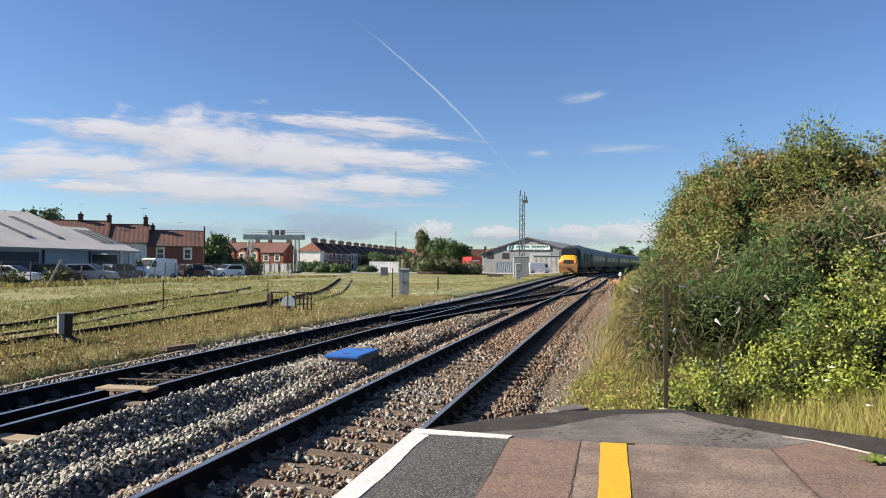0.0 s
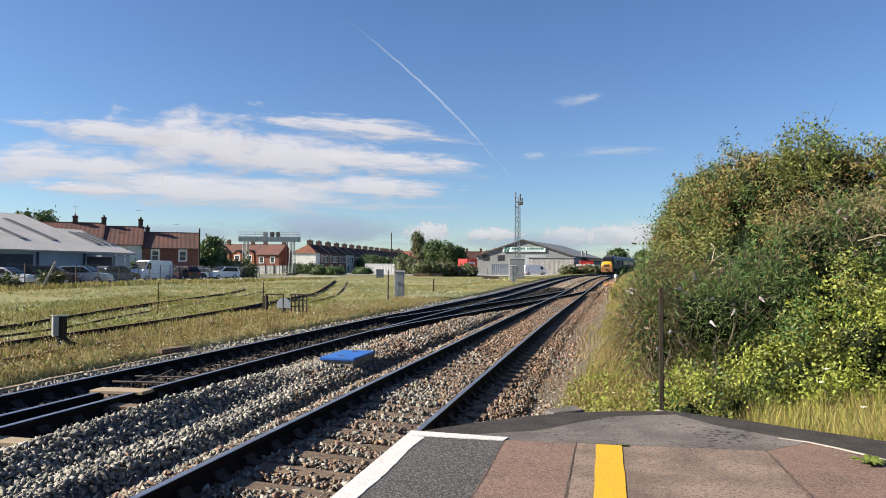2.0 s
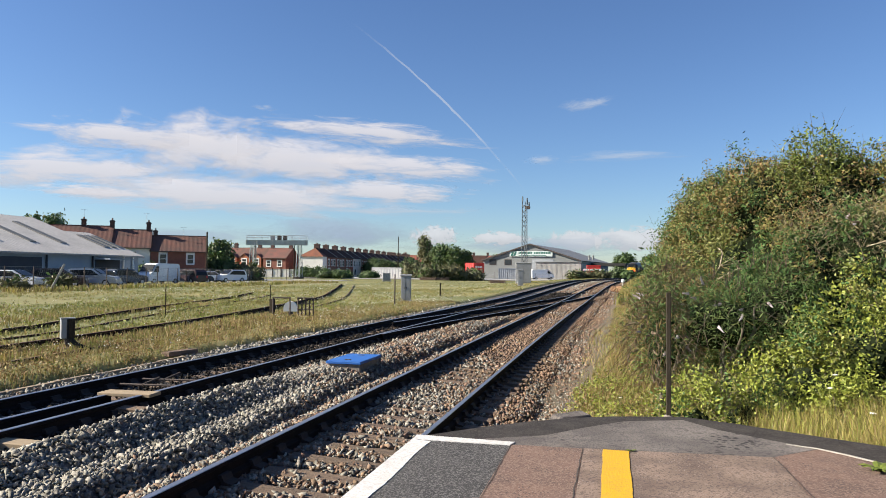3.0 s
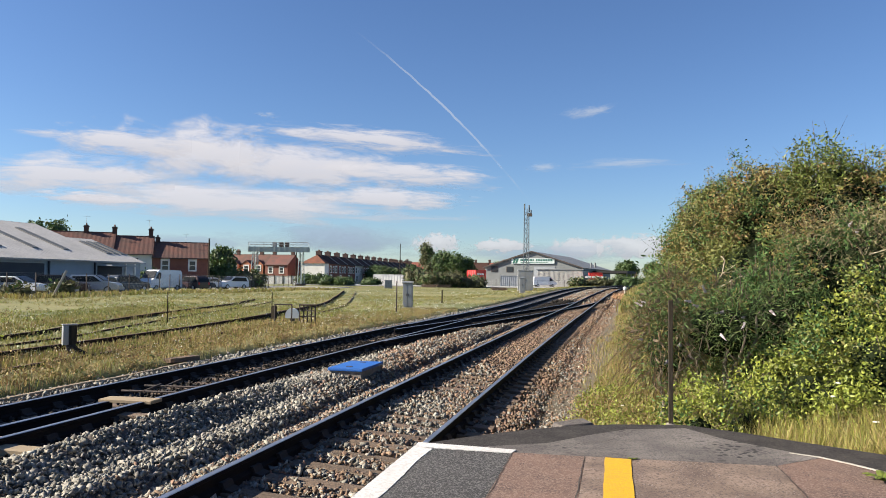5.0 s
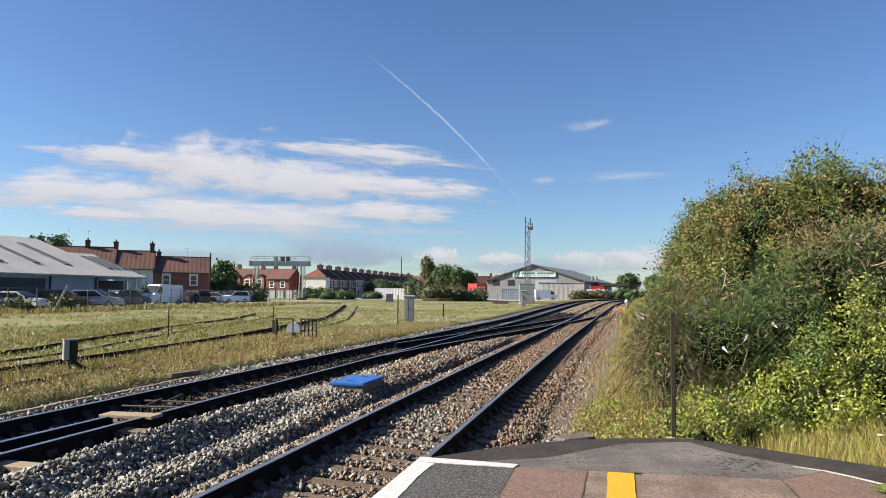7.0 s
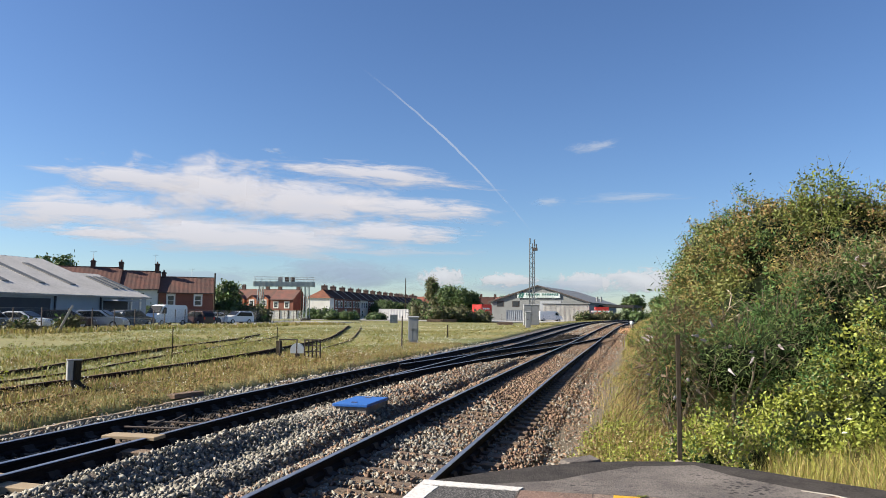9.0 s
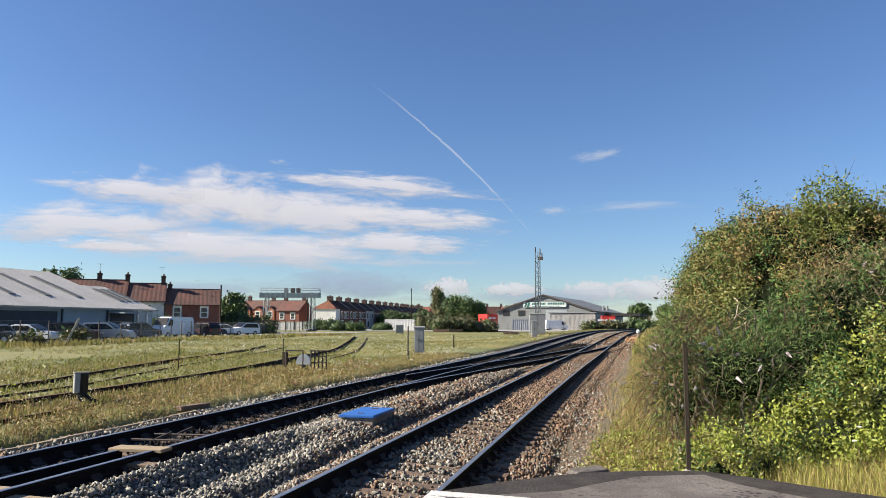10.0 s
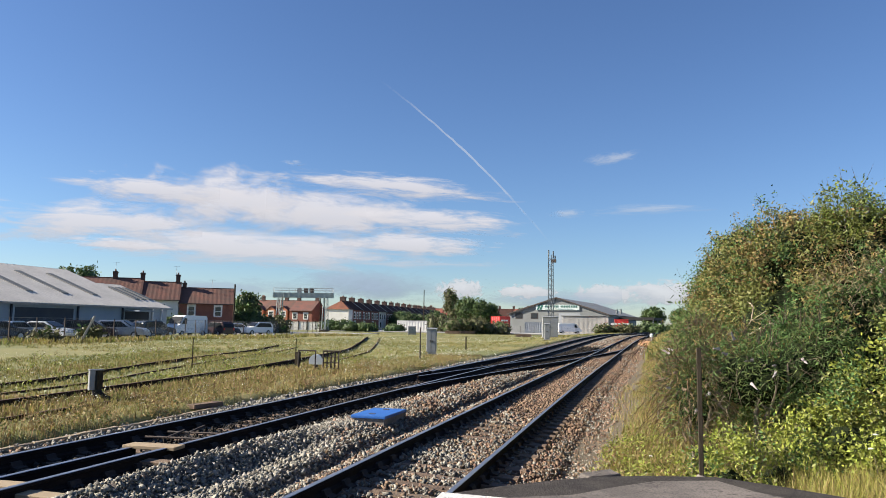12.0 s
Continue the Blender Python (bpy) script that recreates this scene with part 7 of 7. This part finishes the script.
buddleia([(1.0, 13.0, 1.2, 0.6, 0.9, 0.9), (1.3, 15.0, 1.2, 0.6, 1.2, 1.0)], "straggling buddleia beside the verge", 44, 42, (3, 2, 3))


def bramble(lumps, label, seed, inner=0.5, tuft=0.14):
    b = empty("bramble_patch", label=label, category="bramble")
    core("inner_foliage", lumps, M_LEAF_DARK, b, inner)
    leaf_cloud("foliage", lumps, 2500, 0.021, [M_BRAMBLE, M_LEAF, M_LEAF_DARK], (4, 1.6, 0.9), b, seed, "round", clump=0.06, up=0.2, shell_in=0.85, tuft=tuft, wave=13.0)
    twigs("cane", lumps, 60, 0.6, M_TWIG, b, seed, 0.006, 0.8, 0.2)


bramble([(0.85, 7.9, 0.25, 0.4, 0.5, 0.62), (1.35, 8.05, 0.3, 0.5, 0.55, 0.62)], "low bright green bramble beside the post", 51, 0.4, 0.06)
bramble([(2.05, 8.3, 0.55, 0.6, 0.6, 0.75), (2.7, 8.5, 0.85, 0.7, 0.65, 0.95), (3.5, 8.5, 1.0, 0.85, 0.7, 1.1), (4.4, 8.3, 1.0, 0.9, 0.8, 1.15), (2.35, 7.85, 0.35, 0.6, 0.5, 0.5), (3.1, 7.85, 0.45, 0.7, 0.5, 0.62), (3.9, 7.6, 0.45, 0.8, 0.55, 0.65)], "sunlit yellow-green bramble mound", 52)


def blades(name, pts, hmin, hmax, width, mats, weights, seed, label, category, lean=0.35, kind="stuff"):
    """Bent grass blades, two triangles and a tip each."""
    rng = np.random.default_rng(seed)
    P = np.asarray(pts, float)
    n = len(P)
    h = rng.uniform(hmin, hmax, n)
    ang = rng.uniform(0, 2 * math.pi, n)
    d = np.stack([np.cos(ang), np.sin(ang), np.zeros(n)], 1)
    s = np.stack([-d[:, 1], d[:, 0], np.zeros(n)], 1) * (width * rng.uniform(0.6, 1.4, n))[:, None]
    ln = (lean * h * rng.uniform(0.1, 1.0, n))[:, None]
    up = np.array([0, 0, 1.0])
    a = P - up * 0.03
    m = P + up * (h * 0.6)[:, None] + d * ln * 0.35
    t = P + up * h[:, None] + d * ln
    v = np.stack([a - s, a + s, m + s * 0.8, m - s * 0.8, t], 1)
    base = 5 * np.arange(n)[:, None]
    tri = np.concatenate([base + [[0, 1, 2]], base + [[0, 2, 3]], base + [[3, 2, 4]]], 1).reshape(-1, 3)
    w = np.cumsum(np.array(weights, float) / sum(weights))
    pick = np.searchsorted(w, rng.random(n) * 0.999)
    return tagged(tri_mesh(name, v.reshape(-1, 3), tri, mats, mats=np.repeat(pick, 3)), label, category, kind=kind)


def tufted(rng, n, x0, x1, y0, y1, patch=0.0):
    """Places in loose tufts, with bare gaps."""
    k = max(1, n // 9)
    cx, cy = rng.uniform(x0, x1, k), rng.uniform(y0, y1, k)
    if patch:
        ok = np.sin(cx * 1.1 + 2) * np.sin(cy * 0.5) + rng.uniform(-0.8, 0.8, k) > -patch
        cx, cy = cx[ok], cy[ok]
    x = (cx[:, None] + rng.normal(0, 0.09, (len(cx), 9))).ravel()
    y = (cy[:, None] + rng.normal(0, 0.09, (len(cx), 9))).ravel()
    x = x + bends(y)
    return np.stack([x, y, height(x, y)], 1)


rg = np.random.default_rng(77)
# verge on the right of the ballast
blades("verge_grass", np.concatenate([tufted(rg, 11000, -0.5, 1.1, 6.7, 14, 0.7), tufted(rg, 12000, -0.3, 1.0, 14, 26, 0.6), tufted(rg, 11000, -0.2, 0.9, 26, 50, 0.6), tufted(rg, 900, -0.75, -0.3, 7.0, 30)]), 0.04, 0.27, 0.0042, [M_GRASS_DRY, M_GRASS, M_BRAMBLE, M_WEED], (3.2, 1.4, 1.2, 2.2), 1, "dry straw-coloured verge grass beside the ballast", "grass", 0.9)
blades("tall_grass", np.concatenate([tufted(rg, 16000, 1.35, 4.2, 6.3, 8.0), tufted(rg, 7000, 1.9, 4.2, 5.7, 6.5)]), 0.15, 0.55, 0.0045, [M_GRASS_LUSH, M_GRASS_DRY, M_BRAMBLE], (3, 2, 1), 2, "tall yellow-green grass beside the platform", "grass", 0.7)
blades("far_verge_grass", tufted(rg, 6000, -0.2, 1.6, 50, 130), 0.4, 0.9, 0.03, [M_GRASS, M_GRASS_DRY], (3, 2), 3, "green verge grass beside the far track", "grass")
# meadow on the left
blades("meadow_edge_grass", np.concatenate([tufted(rg, 24000, -13.2, -9.7, 8, 22, 0.4), tufted(rg, 22000, -13.2, -9.6, 22, 45, 0.5)]), 0.03, 0.17, 0.005, [M_GRASS_DRY, M_WEED, M_GRASS], (2.4, 3.4, 2.0), 4, "dry rusty weeds and straw grass beside the ballast", "grass", 1.0)
blades("meadow_grass", np.concatenate([tufted(rg, 70000, -28, -11.5, 12, 40, 0.5), tufted(rg, 50000, -46, -14, 36, 75, 0.6), tufted(rg, 20000, -60, -9, 75, 150), tufted(rg, 12000, -15, -9.4, 50, 150)]), 0.03, 0.15, 0.010, [M_GRASS, M_GRASS_DRY, M_LEAF], (4, 1.8, 1.6), 5, "sunlit yellow-green meadow grass", "grass", 0.9)
blades("siding_weeds", np.concatenate([tufted(rg, 9000, -14.6, -11.4, 9, 30), tufted(rg, 3000, -22, -20, 14, 34)]), 0.08, 0.22, 0.012, [M_WEED, M_GRASS_DRY, M_GRASS], (2, 2, 2), 6, "weeds growing between the old siding rails", "weeds")
blades("fence_weeds", tufted(rg, 9000, -46.5, -41.5, 26, 100), 0.15, 0.5, 0.03, [M_GRASS, M_GRASS_DRY], (3, 2), 7, "tall weeds along the yard fence", "weeds")


def herbs(name, n, x0, x1, y0, y1, z, size, mats, weights, seed, label):
    """Low leafy plants scattered over the ground."""
    r = random.Random(seed)
    lumps = []
    for _ in range(n):
        x, y = r.uniform(x0, x1), r.uniform(y0, y1)
        x += bend(y)
        k = r.uniform(0.5, 1.3)
        lumps.append((x, y, gz(x, y) + 0.02, 0.22 * k, 0.3 * k, z * k))
    ob = leaf_cloud(name, lumps, 420 * (0.03 / size) ** 2 * 0.6, size, mats, weights, None, seed, "round", clump=size * 2.2, per_clump=9, up=0.4, shell_in=0.6)
    tagged(ob, label, "weeds", kind="stuff")


herbs("verge_herbs", 170, -0.6, 1.0, 6.8, 16, 0.16, 0.022, [M_BRAMBLE, M_LEAF, M_WEED], (3, 2, 1), 3, "low green herbs along the ballast verge")
herbs("cess_weeds", 150, -13.0, -9.6, 9, 34, 0.16, 0.03, [M_WEED, M_LEAF, M_GRASS_DRY], (4, 2, 3), 4, "rusty brown and green weeds along the far cess")
herbs("meadow_herbs", 260, -30, -13, 13, 50, 0.14, 0.045, [M_LEAF, M_BRAMBLE, M_WEED], (3, 3, 1), 5, "patches of green herbs in the meadow")


def daisies():
    rng = np.random.default_rng(12)
    P = np.concatenate([tufted(rng, 500, -13.0, -10.0, 12, 30, 0.0), tufted(rng, 5500, -30, -14, 14, 45, -0.3), tufted(rng, 8000, -46, -12, 40, 90, -0.1), tufted(rng, 1500, -14, -9.5, 28, 50)])
    n = len(P)
    r = rng.uniform(0.007, 0.0135, n) * np.where(P[:, 1] > 40, 1.5, 1.0)
    h = rng.uniform(0.14, 0.30, n)
    tilt = rng.normal(0, 0.5, (n, 2))
    ang = np.arange(6) * math.pi / 3
    ring = np.stack([np.cos(ang), np.sin(ang)], 1)
    v = np.zeros((n, 6, 3))
    v[:, :, 0] = P[:, None, 0] + ring[None, :, 0] * r[:, None]
    v[:, :, 1] = P[:, None, 1] + ring[None, :, 1] * r[:, None]
    v[:, :, 2] = P[:, None, 2] + h[:, None] + (ring[None] * tilt[:, None, :]).sum(2) * r[:, None] * 1.2 + (r * 0.4)[:, None] * (np.arange(6) % 2)
    base = 6 * np.arange(n)[:, None]
    tri = np.concatenate([base + [[0, 1, 2]], base + [[0, 2, 3]], base + [[0, 3, 4]], base + [[0, 4, 5]]], 1).reshape(-1, 3)
    tagged(tri_mesh("daisies", v.reshape(-1, 3), tri, [M_DAISY]), "drifts of white daisies in the meadow", "flowers", kind="stuff")


daisies()


def umbels():
    """A few flat white flower heads among the tall grass."""
    rng = random.Random(9)
    for x, y, h in ((0.0, 8.4, 0.32), (0.25, 7.6, 0.4), (1.95, 7.4, 0.62), (2.05, 7.6, 0.7), (2.15, 6.9, 0.45), (-0.15, 9.6, 0.3), (0.1, 11.0, 0.3)):
        z = gz(x, y)
        f = empty("wild_carrot", pose(x, y, z), "white-headed wild carrot flower among grass", "flower", "wild carrots")
        bm = bmesh.new()
        cyl(bm, (0, 0, -0.03), (0.02, 0, h), 0.005, 0.004, 5)
        part("stalk", bm, M_GRASS, f)
        bm = bmesh.new()
        for k in range(22):
            a, r = rng.uniform(0, 6.28), 0.024 * math.sqrt(rng.random())
            c = Matrix.Translation((0.02 + r * math.cos(a), r * math.sin(a), h + 0.01 - r * 0.2))
            bmesh.ops.create_icosphere(bm, subdivisions=1, radius=0.006, matrix=c)
        part("flower_head", bm, M_DAISY, f)


umbels()


def platform_weed(x, y, n, spread, seed):
    w = empty("platform_weed", pose(x, y, PZ - 0.004), "small green weed growing from a platform joint", "weed")
    rng = random.Random(seed)
    for k in range(n):
        bm = bmesh.new()
        a = rng.uniform(0, 6.28)
        l = spread * rng.uniform(0.5, 1.0)
        d, s = Vector((math.cos(a), math.sin(a), 0)), Vector((-math.sin(a), math.cos(a), 0))
        pts = [d * l * t + Vector((0, 0, l * 0.7 * t * (1.3 - t) + 0.002)) for t in (0.0, 0.35, 0.7, 1.0)]
        ws = (0.1, 0.22, 0.18, 0.0)
        rows = [(bm.verts.new(p - s * l * q), bm.verts.new(p + Vector((0, 0, l * 0.05))), bm.verts.new(p + s * l * q)) for p, q in zip(pts, ws)]
        for i in range(3):
            for j in range(2):
                bm.faces.new((rows[i][j], rows[i][j + 1], rows[i + 1][j + 1], rows[i + 1][j]))
        bmesh.ops.remove_doubles(bm, verts=bm.verts, dist=0.0005)
        part("leaf", bm, M_LEAF_FRESH, w)


platform_weed(1.60, 4.98, 16, 0.13, 1)
platform_weed(0.12, 5.10, 9, 0.05, 2)


def tree(x, y, h, rx, label, seed, mat=M_TREE, trunk=0.25, lumps=7, leaf=0.3, dens=16, squash=1.0):
    t = empty("tree", pose(x, y, 0), label, "tree")
    rng = random.Random(seed)
    z0 = gz(x, y)
    L = []
    for k in range(lumps):
        a, r = rng.uniform(0, 6.28), rx * math.sqrt(rng.random()) * 0.62
        f = rng.uniform(0.35, 0.84)
        s = rx * rng.uniform(0.38, 0.6) * (1.15 - 0.5 * abs(f - 0.55))
        L.append((r * math.cos(a), r * math.sin(a), z0 + h * f, s, s, min(s * squash, h * (1 - f) + 0.2)))
    limbs("trunk", (0, 0, z0 - 0.2), [(c[0], c[1], c[2]) for c in L], trunk, M_BARK, t, seed)
    core("inner_foliage", L, mat, t, 0.7)
    leaf_cloud("crown", L, dens, leaf, [mat, M_LEAF_DARK], (4, 1), t, seed, "round", clump=leaf * 1.2, shell_in=0.7)
    return t


def shrub(x, y, h, rx, label, seed, mat=M_TREE_OLIVE, leaf=0.22, dens=26):
    s = empty("shrub", pose(x, y, 0), label, "shrub")
    rng = random.Random(seed)
    z0 = gz(x, y)
    L = [(rng.uniform(-0.7, 0.7) * rx, rng.uniform(-0.4, 0.4) * rx, z0 + h * rng.uniform(0.3, 0.5), rx * 0.55, rx * 0.5, h * rng.uniform(0.42, 0.55)) for _ in range(4)]
    core("inner_foliage", L, mat, s, 0.8)
    leaf_cloud("foliage", L, dens, leaf, [mat, M_LEAF_DARK], (5, 1), s, seed, "round", clump=leaf * 1.2, shell_in=0.75)
    return s


tree(-46.5, 205.0, 9.6, 5.4, "round dark green oak beyond the meadow", 61, lumps=10)
tree(-43.0, 207.0, 7.6, 3.6, "dark green tree beside the oak", 62)
tree(-55.6, 212.0, 12.8, 2.1, "tall slim grey-green poplar", 63, M_TREE_OLIVE, lumps=9, squash=1.8)
tree(-66.6, 113.0, 6.8, 2.2, "dark tree behind the telegraph pole", 64, squash=1.5)
tree(-69.5, 118.0, 6.0, 2.2, "green tree behind the brick house", 65)
tree(-99.8, 110.0, 11.6, 3.7, "tree behind the goods shed roof", 66, M_TREE, lumps=10)
tree(4.3, 267.0, 8.9, 4.0, "wide dark tree beyond the track", 68, lumps=9)
tree(14.0, 262.0, 7.6, 3.8, "green tree beyond the track", 69)
tree(-37.5, 235.0, 8.2, 3.0, "distant dark tree beside the depot", 70)
for _i, (x, y, h, r, lab, mat) in enumerate((
        (-34.5, 146.0, 3.2, 4.2, "olive grey-green shrub in the meadow", M_TREE_OLIVE), (-29.5, 150.0, 2.6, 3.4, "olive grey-green shrub in the meadow", M_TREE_OLIVE), (-46.0, 164.0, 4.6, 2.2, "tawny green shrub beside the poplar", M_TREE_OLIVE),
        (-63.0, 215.0, 6.2, 7.0, "dense dark green hedge before the terrace", M_TREE), (-72.0, 212.0, 6.0, 7.0, "dense dark green hedge before the terrace", M_TREE), (-80.0, 205.0, 4.6, 6.0, "dense green hedge before the terrace", M_TREE),
        (-60.0, 152.0, 2.0, 3.4, "green shrubs at the meadow edge", M_TREE), (-67.0, 155.0, 2.6, 4.0, "green shrubs before the white gable", M_TREE), (-53.0, 156.0, 1.6, 3.0, "green shrubs at the meadow edge", M_TREE),
        (-55.5, 104.0, 3.0, 2.4, "bright green shrub beside the fence", M_TREE_OLIVE), (-61.0, 106.0, 3.6, 3.2, "green garden shrub behind the parked cars", M_TREE), (-65.0, 92.0, 2.6, 2.4, "green ivy-like shrub below the house", M_TREE),
        (-8.0, 160.0, 1.9, 2.6, "low green shrub before the depot", M_TREE_OLIVE), (-3.5, 163.0, 1.8, 2.8, "low green shrub before the depot", M_TREE_OLIVE), (3.0, 178.0, 2.8, 3.2, "dark shrub beside the curving track", M_TREE), (8.5, 196.0, 2.8, 4.0, "dark shrub beside the curving track", M_TREE),
        (-45.2, 52.0, 1.2, 1.0, "weedy shrub beside the leaning post", M_TREE_OLIVE), (-44.5, 46.0, 1.0, 1.2, "weedy shrub beside the fence", M_TREE_OLIVE), (-74.0, 129.0, 3.0, 3.6, "dark garden hedge behind the yard", M_TREE))):
    shrub(x, y, h, r, lab, 80 + _i, mat)



def motions():
    for ob, rows in MOVES:
        walk(ob, rows)


motions()
